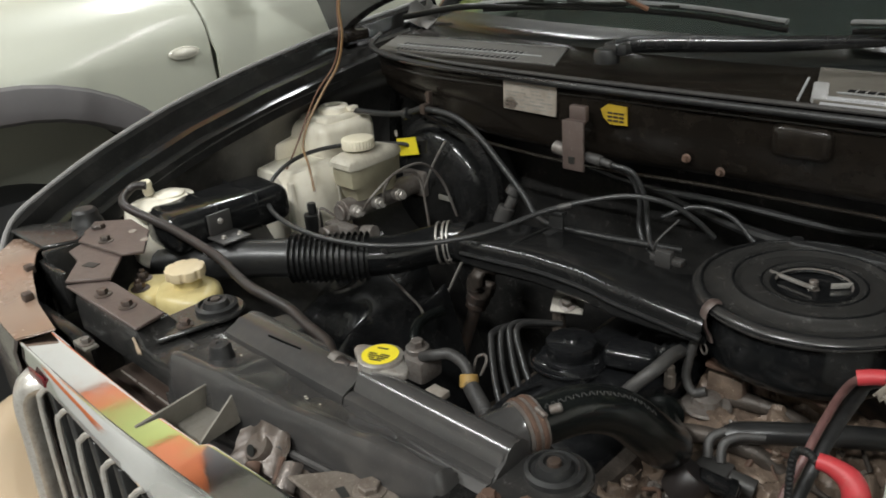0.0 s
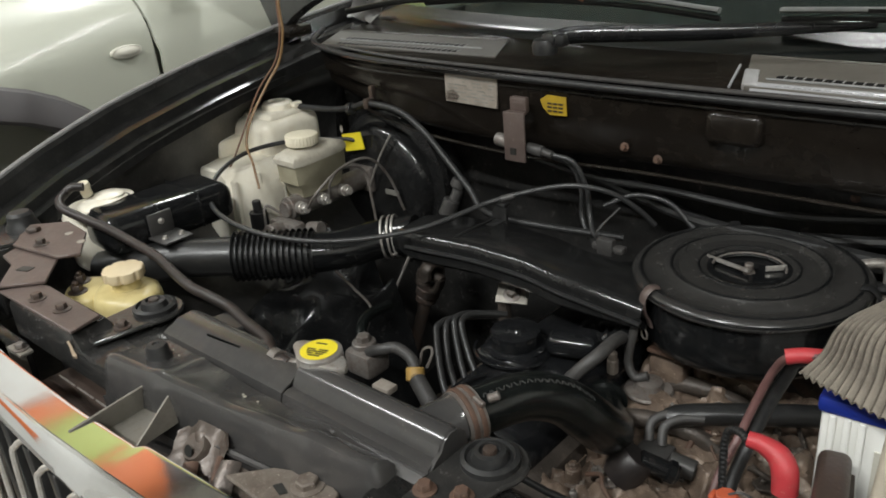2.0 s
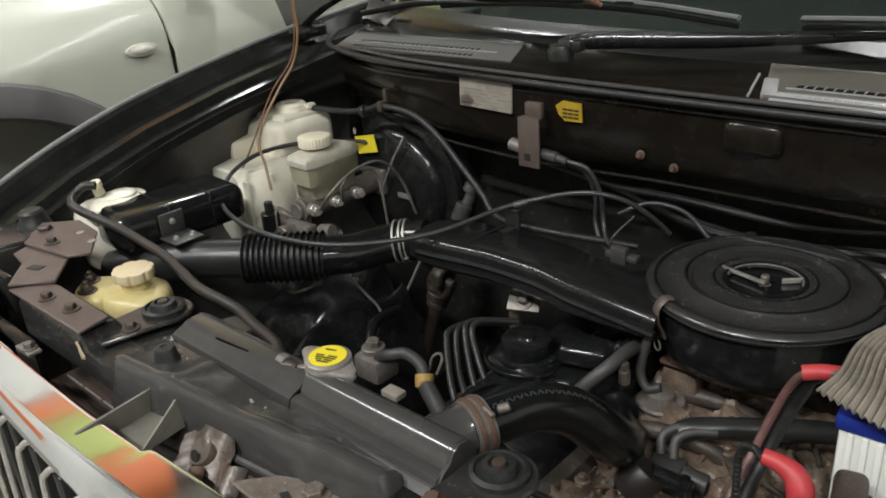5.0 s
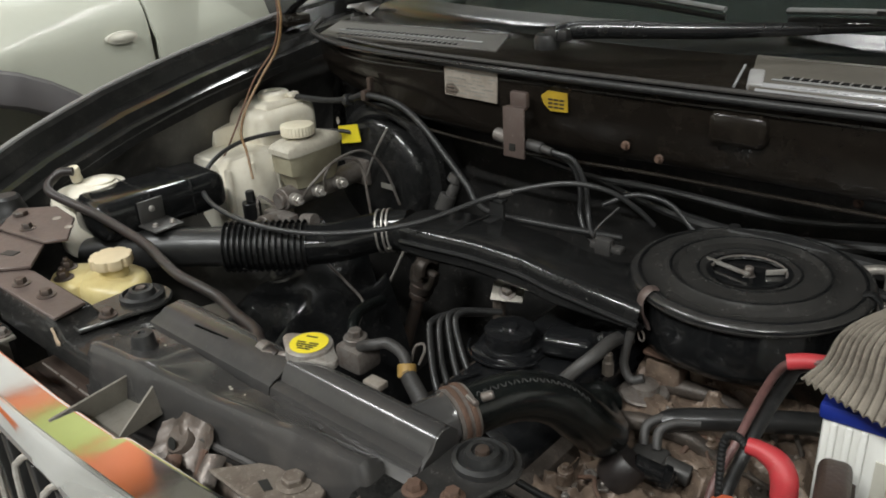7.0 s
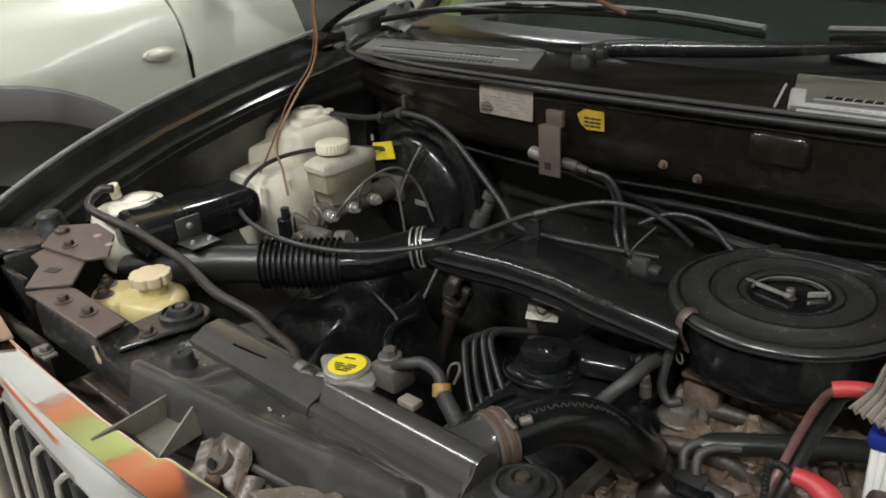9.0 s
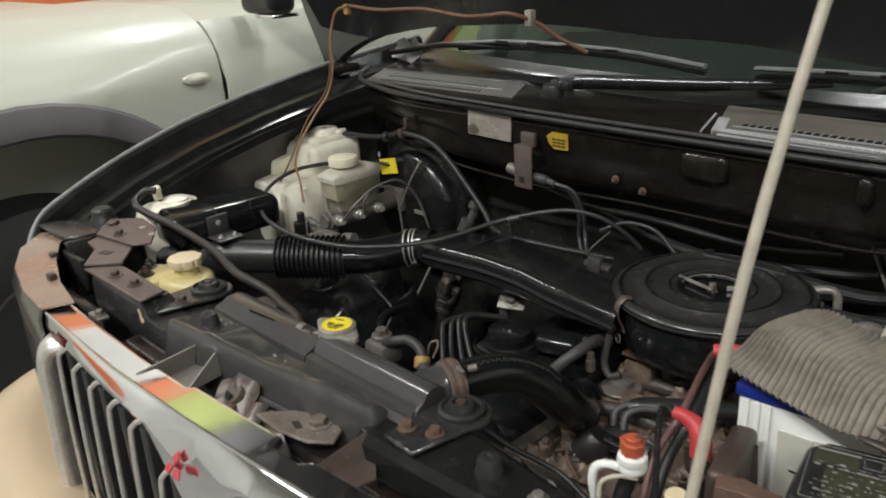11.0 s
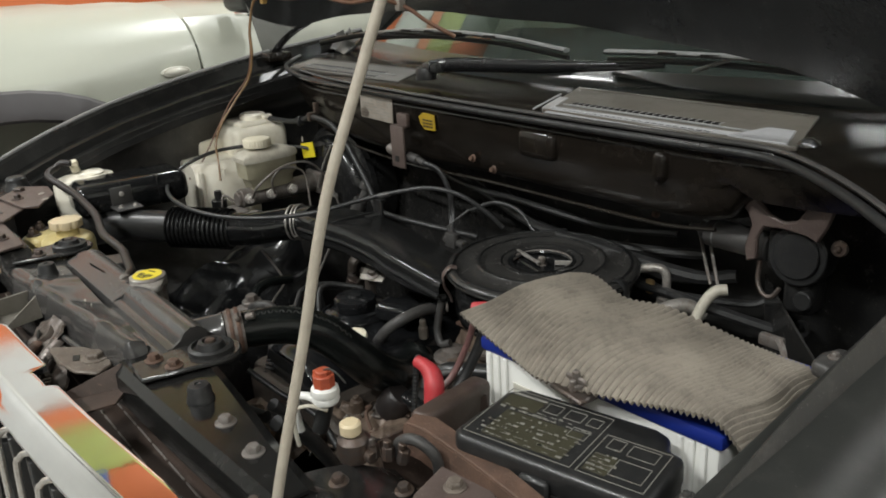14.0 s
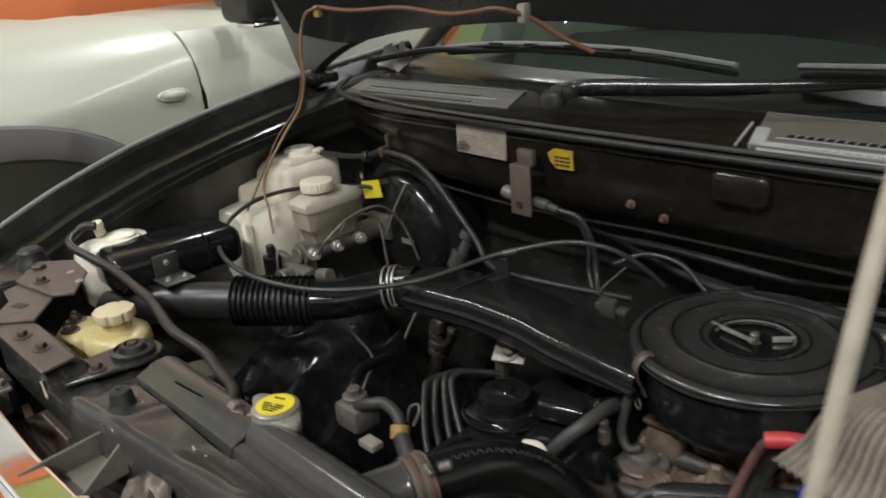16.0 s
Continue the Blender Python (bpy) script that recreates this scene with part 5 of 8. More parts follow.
for s, w in ((0.0, 0.021), (0.004, 0.005), (0.013, 0.005)):
    part("hose_clamp", lathe([(0.0245, 0), (0.0275 + (0.0 if w > 0.01 else 0.0015), 0.0), (0.028 + (0.0 if w > 0.01 else 0.0015), w * 0.5), (0.0275 + (0.0 if w > 0.01 else 0.0015), w), (0.0245, w)], Vector((-0.309, 0.531, 0.9535)) + Vector((0.33, 0.94, 0.03)) * s, (0.33, 0.94, 0.03), 28), "dull_steel" if w > 0.01 else "rusty", th, "worn brassy hose clamp band")
part("clamp_screw", join(cyl((-0.283, 0.548, 0.978), 0.0045, 0.012, (0.6, 0.6, 0.2), 10), cyl((-0.292, 0.54, 0.981), 0.003, 0.016, (0.9, -0.3, 0), 8)), "dull_steel", th)
part("end_collar", lathe([(0.020, 0), (0.029, 0.0), (0.0295, 0.006), (0.028, 0.012), (0.02, 0.012)], (-0.318, 0.814, 0.803), (-0.58, 0.8, -0.1), 24), "hose_rubber", th)

# ---------------------------------------------------------------- intake: air cleaner, duct, resonator
AX, AY, AZ = -0.230, 0.986, 0.944
ac = thing("air_cleaner", (AX, AY, AZ - 0.09), "round black sheet-metal air cleaner housing", "air cleaner")
part("body", lathe([(0, -0.085), (0.118, -0.085), (0.128, -0.078), (0.132, -0.066), (0.133, -0.006), (0.130, -0.002), (0, -0.002)], (AX, AY, AZ), n=64), "shiny_plastic", ac, "black drum-shaped body")
part("lid", lathe([(0, -0.006), (0.022, -0.006), (0.030, -0.009), (0.040, -0.010), (0.046, -0.004), (0.050, 0.004), (0.058, 0.0060), (0.084, 0.0040), (0.090, 0.0080), (0.096, 0.0080), (0.102, 0.0030), (0.124, 0.001), (0.131, 0.0048), (0.137, 0.0040), (0.1415, 0.0), (0.143, -0.005), (0.1415, -0.008), (0.134, -0.008)], (AX, AY, AZ), n=72), "lid_black", ac, "glossy black lid with pressed rings")
lid_ring = part("recess_ring", lathe([(0.041, 0.001), (0.043, 0.0048), (0.047, 0.0058), (0.050, 0.0052)], (AX, AY, AZ), n=48), "shiny_plastic", ac, "glossy rim of the central recess")
for q, h_, r_ in ((0.060, 0.0055, 0.0018), (0.093, 0.0072, 0.0022), (0.131, 0.0040, 0.0022), (0.1415, -0.002, 0.0018)):
    part("lid_bead", lathe([(q + r_ * math.cos(a), h_ + r_ * math.sin(a)) for a in [2 * math.pi * k / 8 for k in range(9)]], (AX, AY, AZ), n=72), "shiny_plastic", ac, "pressed ring in the lid")
# Grey arc draws the white reflection on the recess's far wall.
part("recess_glint", tube([(AX + 0.044 * math.cos(radians(a)), AY + 0.044 * math.sin(radians(a)), AZ + 0.0040) for a in range(5, 200, 12)], 0.0016, 8, 2), "dull_steel", ac, "arc painting the bright reflection on the recess rim")
part("wing_bolt", join(cyl((AX, AY, AZ - 0.008), 0.009, 0.007, n=6), cyl((AX, AY, AZ - 0.002), 0.0055, 0.012)), "dull_steel", ac, "worn metal lid bolt")
part("hold_down", box(-0.036, 0.028, -0.0028, 0.0028, 0.0, 0.004, 0.001, 2, Matrix.Translation((-0.253, 0.983, AZ + 0.002)) @ Matrix.Rotation(radians(-14.2), 4, "Z")), "steel", ac, "bright metal hold-down")
part("wing", box(-0.013, 0.013, -0.0015, 0.0015, 0.0, 0.007, 0.001, 2, Matrix.Translation((-0.203, 1.004, AZ - 0.001)) @ Matrix.Rotation(radians(40), 4, "Z")), "bright_steel", ac, "small bright wing of the lid nut")
for a in (238, 5, 120):
    c, s_ = math.cos(radians(a)), math.sin(radians(a))
    clipm = Matrix.Translation((AX, AY, AZ)) @ Matrix.Rotation(radians(a), 4, "Z")
    cl = part("lid_clip", moved(tube([(0.128, 0, 0.006), (0.138, 0, 0.007), (0.148, 0, -0.004), (0.147, 0, -0.022), (0.140, 0, -0.036), (0.137, 0, -0.046)], 0.002, 8, 5, wide=3.6), clipm), "brown_plate" if a == 238 else "plastic", ac, "spring clip holding the lid")
    part("clip_ring", moved(tube([(0.145, 0.007 * math.cos(b), -0.055 + 0.007 * math.sin(b)) for b in [k * math.pi / 6 for k in range(13)]], 0.0013, 6, 2), clipm), "dull_steel", cl, "wire ring of the clip")

shift(ac, 0.014, 0.003, -0.003)

duct = thing("intake_duct", (-0.7, 0.8, 0.9), "black plastic intake duct with a corrugated section", "duct")
# the flat box section: centre line with half width, top and bottom
flat = [(-0.675, 0.866, 0.034, 0.956, 0.918), (-0.655, 0.870, 0.042, 0.958, 0.914), (-0.61, 0.879, 0.047, 0.958, 0.912), (-0.54, 0.892, 0.048, 0.956, 0.910), (-0.46, 0.892, 0.046, 0.953, 0.906), (-0.41, 0.888, 0.045, 0.947, 0.900), (-0.365, 0.889, 0.045, 0.942, 0.899), (-0.325, 0.892, 0.045, 0.936, 0.897), (-0.29, 0.896, 0.045, 0.930, 0.896)]
rows = []
for x, y, w, zt, zb in flat:
    rows.append([(x, y - w, zb + 0.006), (x, y - w - 0.001, zt - 0.012), (x, y - w + 0.001, zt - 0.005), (x, y - w + 0.005, zt - 0.001), (x, y - w + 0.012, zt), (x, y + w - 0.008, zt), (x, y + w, zt - 0.006), (x, y + w, zb + 0.006), (x, y + w - 0.006, zb), (x, y - w + 0.006, zb)])
db = part("flat_section", loft(rows, 0, True), "booster", duct, "flat black duct section with a raised edge")
part("duct_seam", tube([(-0.585, 0.838, 0.925), (-0.585, 0.838, 0.942), (-0.583, 0.848, 0.952), (-0.580, 0.858, 0.9578), (-0.574, 0.930, 0.9578), (-0.572, 0.939, 0.952)], 0.0014, 6, 3), "rubber", db)
part("duct_rim", tube([(x, y - w - 0.003, zt - 0.022) for x, y, w, zt, zb in flat[1:]], 0.003, 8, 4), "plastic", db, "moulded flange line")
part("cable_clip", join(box(-0.588, -0.562, 0.926, 0.931, 0.945, 0.988, 0.0015), box(-0.582, -0.565, 0.900, 0.934, 0.958, 0.962, 0.0015), box(-0.585, -0.562, 0.924, 0.938, 0.982, 0.988, 0.002)), "plastic", duct, "black cable clip tab").location = (0.009, 0.010, -0.005)
tp = [(-1.05, 0.560, 0.905), (-0.99, 0.590, 0.920), (-0.93, 0.632, 0.928), (-0.868, 0.678, 0.928)]
part("inlet_tube", tube(tp, 0.031, 20, 6, radii=[0.033, 0.030, 0.029, 0.030]), "plastic", duct, "smooth black inlet tube")
bel = part("bellows", tube([(-0.870, 0.677, 0.928), (-0.826, 0.715, 0.926), (-0.778, 0.757, 0.924)], 0.0325, 24, 6), "rubber", duct, "corrugated black rubber bellows")
b0, b1, b2 = Vector((-0.870, 0.677, 0.928)), Vector((-0.826, 0.715, 0.926)), Vector((-0.778, 0.757, 0.924))
for k in range(14):
    f = (k + 0.5) / 14
    c_ = b0.lerp(b1, f * 2) if f < 0.5 else b1.lerp(b2, f * 2 - 1)
    part("fold", lathe([(0.031, -0.0016), (0.0375, -0.0012), (0.0388, 0.0), (0.0375, 0.0012), (0.031, 0.0016)], c_, b2 - b0, 32), "shiny_plastic", bel, "raised fold of the bellows")
part("elbow", tube([(-0.782, 0.754, 0.924), (-0.752, 0.792, 0.922), (-0.726, 0.848, 0.924), (-0.676, 0.872, 0.932)], 0.031, 20, 6, radii=[0.031, 0.030, 0.030, 0.030, 0.031]), "shiny_plastic", duct, "smooth black elbow")
for s in (0, 0.010, 0.017):
    part("clamp", lathe([(0.031, 0), (0.0335, 0), (0.034, 0.0015), (0.0335, 0.003), (0.031, 0.003)], Vector((-0.724, 0.852, 0.925)) + Vector((0.82, 0.55, 0.1)) * s, (0.82, 0.55, 0.1), 28), "steel", duct, "bright wire clamp")
part("clamp_loop", tube([(-0.702, 0.842, 0.922), (-0.700, 0.840, 0.914), (-0.696, 0.839, 0.909), (-0.691, 0.840, 0.910), (-0.689, 0.842, 0.916), (-0.691, 0.845, 0.924)], 0.0018, 6, 5), "steel", duct, "wire loop of the clamp")

res = thing("resonator_box", (-1.0, 0.68, 0.92), "glossy black moulded plastic resonator box", "resonator")
rm = Matrix.Translation((-1.018, 0.672, 0.965)) @ Matrix.Rotation(radians(-4), 4, "Z")
part("body", box(-0.055, 0.056, -0.112, 0.100, -0.022, 0.040, 0.020, 4, rm), "shiny_plastic", res, "rounded black box")
for q in (-0.032, 0.036):
    part("rib", box(-0.056, 0.0570, q, q + 0.003, -0.018, 0.0408, 0.0015, 1, rm), "shiny_plastic", res, "moulded seam band")
shift(res, -0.010, -0.008, 0.0)
part("bracket", join(box(-0.972, -0.968, 0.606, 0.646, 0.964, 0.998, 0.0015), box(-0.972, -0.925, 0.602, 0.650, 0.961, 0.964, 0.001)), "motor_grey", res, "small folded grey bracket")
for b, n_ in (((-0.968, 0.626, 0.984), (1, -0.05, 0)), ((-0.945, 0.615, 0.964), (0, 0, 1)), ((-0.940, 0.640, 0.964), (0, 0, 1))):
    part("bracket_bolt", bolt(b, 0.0035, n_, 0.005, 0.003), "steel", res, "bright bracket screw")

# ---------------------------------------------------------------- fluid bottles
wb = thing("washer_bottle", (-1.13, 0.94, 0.78), "stained translucent white washer fluid bottle", "bottle")
part("lower_body", loft([[(-1.165, 0.80, z), (-1.075 + d, 0.80, z), (-1.055 + d, 0.83, z), (-1.062 + d, 0.925, z), (-1.075 + d, 0.94, z), (-1.19, 0.94, z)] for z, d in ((0.76, -0.02), (0.80, 0.0), (0.93, 0.0), (0.968, -0.006), (0.980, -0.02))], 0, True), "white_plastic", wb, "broad lower tank")
part("tank_top", prism([(-1.165, 0.80), (-1.095, 0.80), (-1.078, 0.83), (-1.080, 0.925), (-1.09, 0.94), (-1.19, 0.94)], 0.975, 0.984, 0.004), "white_plastic", wb)
part("upper_body", box(-1.215, -1.082, 0.902, 1.035, 0.97, 1.043, 0.020, 4), "white_plastic", wb, "raised upper tank")
part("top_dome", box(-1.195, -1.095, 0.925, 1.02, 1.035, 1.052, 0.008, 3), "white_plastic", wb)
part("ear", join(box(-1.215, -1.192, 0.838, 0.866, 0.98, 1.022, 0.003), box(-1.21, -1.16, 0.85, 0.91, 0.98, 1.015, 0.006)), "white_plastic", wb, "mounting ear with a screw hole")
part("ear_hole", cyl((-1.205, 0.8375, 1.008), 0.004, 0.001, (0, -1, 0), 12), "ink", wb)
part("lid", lathe([(0, 0), (0.029, 0), (0.029, 0.010), (0.026, 0.013), (0.018, 0.014), (0.015, 0.011), (0, 0.011)], (-1.135, 0.975, 1.051), n=32), "white_plastic", wb, "round push-on lid")
part("lid_tab", box(-1.11, -1.095, 0.985, 1.005, 1.052, 1.062, 0.003), "white_plastic", wb)
part("pump", join(cyl((-1.045, 0.83, 0.84), 0.016, 0.07, n=16), cyl((-1.045, 0.83, 0.91), 0.008, 0.02, n=10)), "plastic", wb, "black washer pump")
for k in range(3):
    part("moulded_rib", box(-1.078 + 0.004, -1.064 + 0.004, 0.803 + k * 0.05, 0.812 + k * 0.05, 0.80, 0.97, 0.003), "white_plastic", wb)

shift(wb, 0.010, 0.012, 0.0)

cb = thing("coolant_bottle", (-1.11, 0.59, 0.93), "white plastic coolant overflow bottle", "bottle")
part("body", loft([[(-1.098 + r * math.cos(a), 0.598 + r * 1.15 * math.sin(a), z) for a in [2 * math.pi * k / 28 for k in range(28)]] for r, z in ((0.042, 0.90), (0.049, 0.91), (0.052, 0.95), (0.052, 0.988), (0.048, 1.002), (0.03, 1.008), (0.001, 1.009))], 0, True), "white_plastic", cb, "rounded white tank")
part("cap", join(lathe([(0, 0), (0.023, 0), (0.024, 0.004), (0.02, 0.007), (0, 0.008)], (-1.09, 0.612, 1.005), n=24)), "white_plastic", cb, "flat grey-white cap")
part("nipple", join(lathe([(0, 0), (0.009, 0), (0.008, 0.012), (0.010, 0.014), (0.009, 0.022), (0, 0.024)], (-1.11, 0.589, 1.012), (0.1, -0.2, 1), 14), cyl((-1.11, 0.589, 1.024), 0.0055, 0.026, (-0.8, -0.5, 0.1), 10)), "cream_cap", cb, "cream elbow nipple")

ps = thing("power_steering_reservoir", (-0.81, 0.48, 0.93), "yellowed plastic power steering reservoir", "reservoir")
part("body", loft([[(-0.826 + a * math.cos(t) * (1 + 0.10 * math.cos(2 * t)), 0.486 + b * math.sin(t), z) for t in [2 * math.pi * k / 32 for k in range(32)]] for a, b, z in ((0.044, 0.040, 0.89), (0.047, 0.042, 0.90), (0.0475, 0.0425, 0.958), (0.0455, 0.0405, 0.966), (0.040, 0.035, 0.9705), (0.026, 0.025, 0.972), (0.001, 0.001, 0.9722))], 0, True), "yellow_plastic", ps, "rounded yellow tank")
part("flange", prism([(-0.926, 0.470), (-0.908, 0.443), (-0.880, 0.424), (-0.845, 0.440), (-0.835, 0.520), (-0.872, 0.516)], 0.935, 0.9685, 0.007, None, 3), "yellow_plastic", ps, "mounting flange")
part("neck", lathe([(0, 0), (0.019, 0), (0.018, 0.003), (0.018, 0.015), (0, 0.015)], (-0.828, 0.489, 0.971), n=28), "yellow_plastic", ps, "moulded filler neck")
cap_r = [(0.0262 - 0.0030 * math.exp(-((((math.degrees(a) + 15) % 45) - 22.5) / 5.0) ** 2), a) for a in [2 * math.pi * k / 96 for k in range(96)]]
part("cap", prism([(r * math.cos(a), r * math.sin(a)) for r, a in cap_r], 0.0, 0.0135, 0.0016, Matrix.Translation((-0.828, 0.489, 0.9845)), 2), "ps_cap", ps, "flat cream screw cap with notched edge")
for b in ((-0.905, 0.464, 0.9685), (-0.878, 0.446, 0.9685)):
    part("bolt", join(bolt(b, 0.0075, (0, 0, 1), 0.0125, 0.008), cyl(b, 0.004, 0.015, n=10)), "bolt", ps, "dark mounting bolt")

# ---------------------------------------------------------------- brakes
bb = thing("brake_booster", (-0.98, 1.12, 0.78), "black round vacuum brake booster with a yellow sticker", "brake booster")
bx, bz = -0.945, 0.905
part("drum", lathe([(0, 0), (0.055, 0.0), (0.075, 0.002), (0.103, 0.008), (0.112, 0.018), (0.115, 0.032), (0.123, 0.034), (0.134, 0.040), (0.136, 0.052), (0.128, 0.058), (0.126, 0.105), (0.118, 0.115), (0.0, 0.116)], (bx, 1.052, bz), (0.0, 1, 0), 56), "booster", bb, "black pressed drum with a rolled rim")
part("sticker", box(-1.016, -0.963, 1.0555, 1.0575, 0.975, 1.008, 0, 1, Matrix.Translation((-1.007, 1.050, 0.990)) @ Matrix.Rotation(radians(-12), 4, "Y") @ Matrix.Translation((1.007, -1.062, -0.998))), "yellow", bb, "yellow warning sticker")
part("sticker_print", box(-1.018, -1.0, 1.0455, 1.0465, 0.992, 0.999, 0), "rusty", bb)
part("tag", box(-0.918, -0.884, 1.0455, 1.047, 0.896, 0.906, 0, 1), "grey_plastic", bb, "small pale tag on the drum")
part("paint_mark", lathe([(0, 0), (0.004, 0), (0.004, 0.001), (0, 0.001)], (-1.030, 1.056, 1.004), (0, -1, 0), 12, 1.8), "paper", bb)
mc = thing("brake_master_cylinder", (-0.98, 0.95, 0.88), "brake master cylinder with a grey translucent reservoir", "master cylinder")
part("cylinder", join(cyl((-0.975, 0.86, 0.915), 0.020, 0.20, (0, 1, 0), 20), cyl((-0.975, 0.852, 0.915), 0.015, 0.012, (0, 1, 0), 16), box(-1.005, -0.945, 1.035, 1.05, 0.89, 0.94, 0.006)), "dull_steel", mc, "rust-stained cast cylinder")
RES = ((-1.006, 0.870), (-0.950, 0.868), (-0.943, 0.885), (-0.948, 0.975), (-0.960, 0.998), (-1.0, 0.99))


def res_ring(f, z):
    return [(-0.976 + (x + 0.976) * f, 0.930 + (y - 0.930) * f, z) for x, y in RES]


part("reservoir", loft([res_ring(f, z) for f, z in ((0.72, 0.930), (0.80, 0.950), (0.92, 0.956), (0.94, 0.990))], 0, True), "tank_olive", mc, "olive translucent fluid tank")
part("reservoir_top", loft([res_ring(f, z) for f, z in ((1.0, 0.990), (1.0, 0.999), (0.90, 1.006), (0.66, 1.012), (0.01, 1.013))], 0, True), "grey_cream", mc, "stepped cream reservoir top")
part("cap", prism([((0.0285 + 0.0007 * math.cos(30 * a)) * math.cos(a), (0.0285 + 0.0007 * math.cos(30 * a)) * math.sin(a)) for a in [2 * math.pi * k / 120 for k in range(120)]], 0.0, 0.018, 0.0016, Matrix.Translation((-0.978, 0.916, 1.017)), 2), "cream_cap", mc, "cream ribbed screw cap")
for k in range(3):
    part("fitting", join(cyl((-0.965, 0.875 + 0.05 * k, 0.915), 0.011, 0.03, (1, -0.3, 0.2), 12), cyl((-0.938, 0.867 + 0.05 * k, 0.920), 0.008, 0.014, (1, -0.3, 0.2), 6)), "steel", mc, "bright brake-line fitting")
for pts in ([(-0.925, 0.865, 0.925), (-0.90, 0.87, 0.955), (-0.89, 0.92, 0.985), (-0.885, 0.98, 0.985), (-0.88, 1.02, 0.94), (-0.87, 1.04, 0.87)], [(-0.922, 0.915, 0.925), (-0.905, 0.905, 0.96), (-0.90, 0.93, 0.98), (-0.89, 0.97, 0.965), (-0.875, 0.97, 0.90), (-0.87, 0.97, 0.82)], [(-0.99, 0.86, 0.90), (-1.01, 0.84, 0.92), (-1.005, 0.83, 0.89), (-1.0, 0.83, 0.82)]):
    part("brake_line", tube(pts, 0.0024, 8, 8), "dull_steel", mc, "bent steel brake line")
part("valve_block", join(box(-1.0, -0.93, 0.835, 0.86, 0.865, 0.90, 0.005), cyl((-0.97, 0.838, 0.885), 0.016, 0.03, (0.1, -1, 0.1), 14), cyl((-0.92, 0.86, 0.89), 0.012, 0.03, (1, 0, 0.2), 12)), "dull_steel", mc, "corroded grey valve block")
shift(mc, -0.004, 0.006, 0.002)
solo("dipstick_wire", tube([(-0.890, 1.046, 1.012), (-0.918, 1.038, 0.965), (-0.945, 1.034, 0.912)], 0.0022, 8, 5), "steel", "thin bare steel rod in front of the booster", "rod")

# ---------------------------------------------------------------- firewall pieces
lb = thing("service_label", (-0.665, 1.02, 1.12), "soiled white information label on the firewall", "label")
lb_m = Matrix.Translation((-0.665, 1.028, 1.118)) @ Matrix.Rotation(radians(1.5), 4, "Y")
part("paper", box(-0.052, 0.052, 0.0, 0.003, -0.023, 0.024, 0.001, 1, lb_m), "paper", lb, "soiled paper label")
rp = random.Random(9)
for k in range(7):
    x = -0.046
    while x < 0.040:
        w = rp.uniform(0.003, 0.014)
        if rp.random() < 0.72:
            part("print_bar", box(x, x + w, -0.0006, 0.0, 0.0165 - k * 0.0055, 0.0182 - k * 0.0055, 0, 1, lb_m), "grey_plastic", lb)
        x += w + 0.002
part("stain", prism([(-0.050, -0.020), (-0.030, -0.021), (-0.022, -0.012), (-0.034, -0.002), (-0.048, -0.006)], 0, 0.0006, 0, lb_m @ Matrix.Rotation(radians(90), 4, "X")), "worn_beige", lb, "brown stain on the label")
shift(lb, -0.017, 0.0, -0.002)
st = thing("amber_sticker", (-0.525, 1.02, 1.105), "amber-yellow warning sticker with dark print", "sticker")
part("sticker", prism([(-0.024, 0.008), (-0.012, 0.016), (0.020, 0.015), (0.021, -0.012), (-0.008, -0.013), (-0.019, -0.004)], 0, 0.002, 0, Matrix.Translation((-0.527, 1.030, 1.107)) @ Matrix.Rotation(radians(90), 4, "X")), "amber", st)
for k in range(9):
    part("print_bar", box(-0.538 + 0.0095 * (k % 3), -0.5305 + 0.0095 * (k % 3), 1.0268, 1.0275, 1.099 + 0.0055 * (k // 3), 1.1015 + 0.0055 * (k // 3), 0), "brown_rubber", st)
br = thing("sensor_bracket", (-0.58, 1.0, 1.08), "brown steel strap bracket with a vacuum valve", "bracket")
part("strap", join(box(-0.598, -0.560, 0.998, 1.002, 1.025, 1.10, 0.0015), box(-0.596, -0.562, 1.000, 1.010, 1.096, 1.100, 0.001), box(-0.594, -0.564, 1.010, 1.020, 1.096, 1.120, 0.003)), "brown_plate", br, "bent brown steel strap")
part("hole", box(-0.586, -0.576, 0.9965, 0.9985, 1.036, 1.046, 0), "ink", br)
part("valve", cyl((-0.622, 1.012, 1.052), 0.010, 0.03, (1, 0, -0.15), 14), "dull_steel", br, "grey vacuum valve end")
part("valve", join(cyl((-0.565, 1.012, 1.045), 0.0085, 0.028, (1, 0, -0.1), 14), cyl((-0.54, 1.012, 1.043), 0.006, 0.02, (1, 0, -0.2), 10)), "old_rubber", br, "grey vacuum valve body")
for pts in ([(-0.52, 1.012, 1.04), (-0.49, 1.02, 1.03), (-0.475, 1.03, 0.99), (-0.47, 1.03, 0.95), (-0.45, 1.01, 0.93), (-0.41, 0.99, 0.932)], [(-0.53, 1.02, 1.035), (-0.50, 1.03, 1.02), (-0.49, 1.04, 0.98), (-0.49, 1.04, 0.94), (-0.46, 1.02, 0.915), (-0.40, 0.99, 0.925)], [(-0.47, 1.07, 0.95), (-0.43, 1.09, 0.968), (-0.38, 1.10, 0.962), (-0.34, 1.10, 0.93)]):
    solo("vacuum_hose", tube(pts, 0.0037, 10, 8), "bellows", "grey weathered vacuum hose behind the duct", "hose", "vacuum hoses by the firewall")
solo("connector", join(box(-0.425, -0.40, 0.972, 0.985, 0.92, 0.945, 0.003), box(-0.435, -0.385, 0.975, 0.99, 0.925, 0.935, 0.003)), "old_rubber", "grey plastic hose connector", "connector")
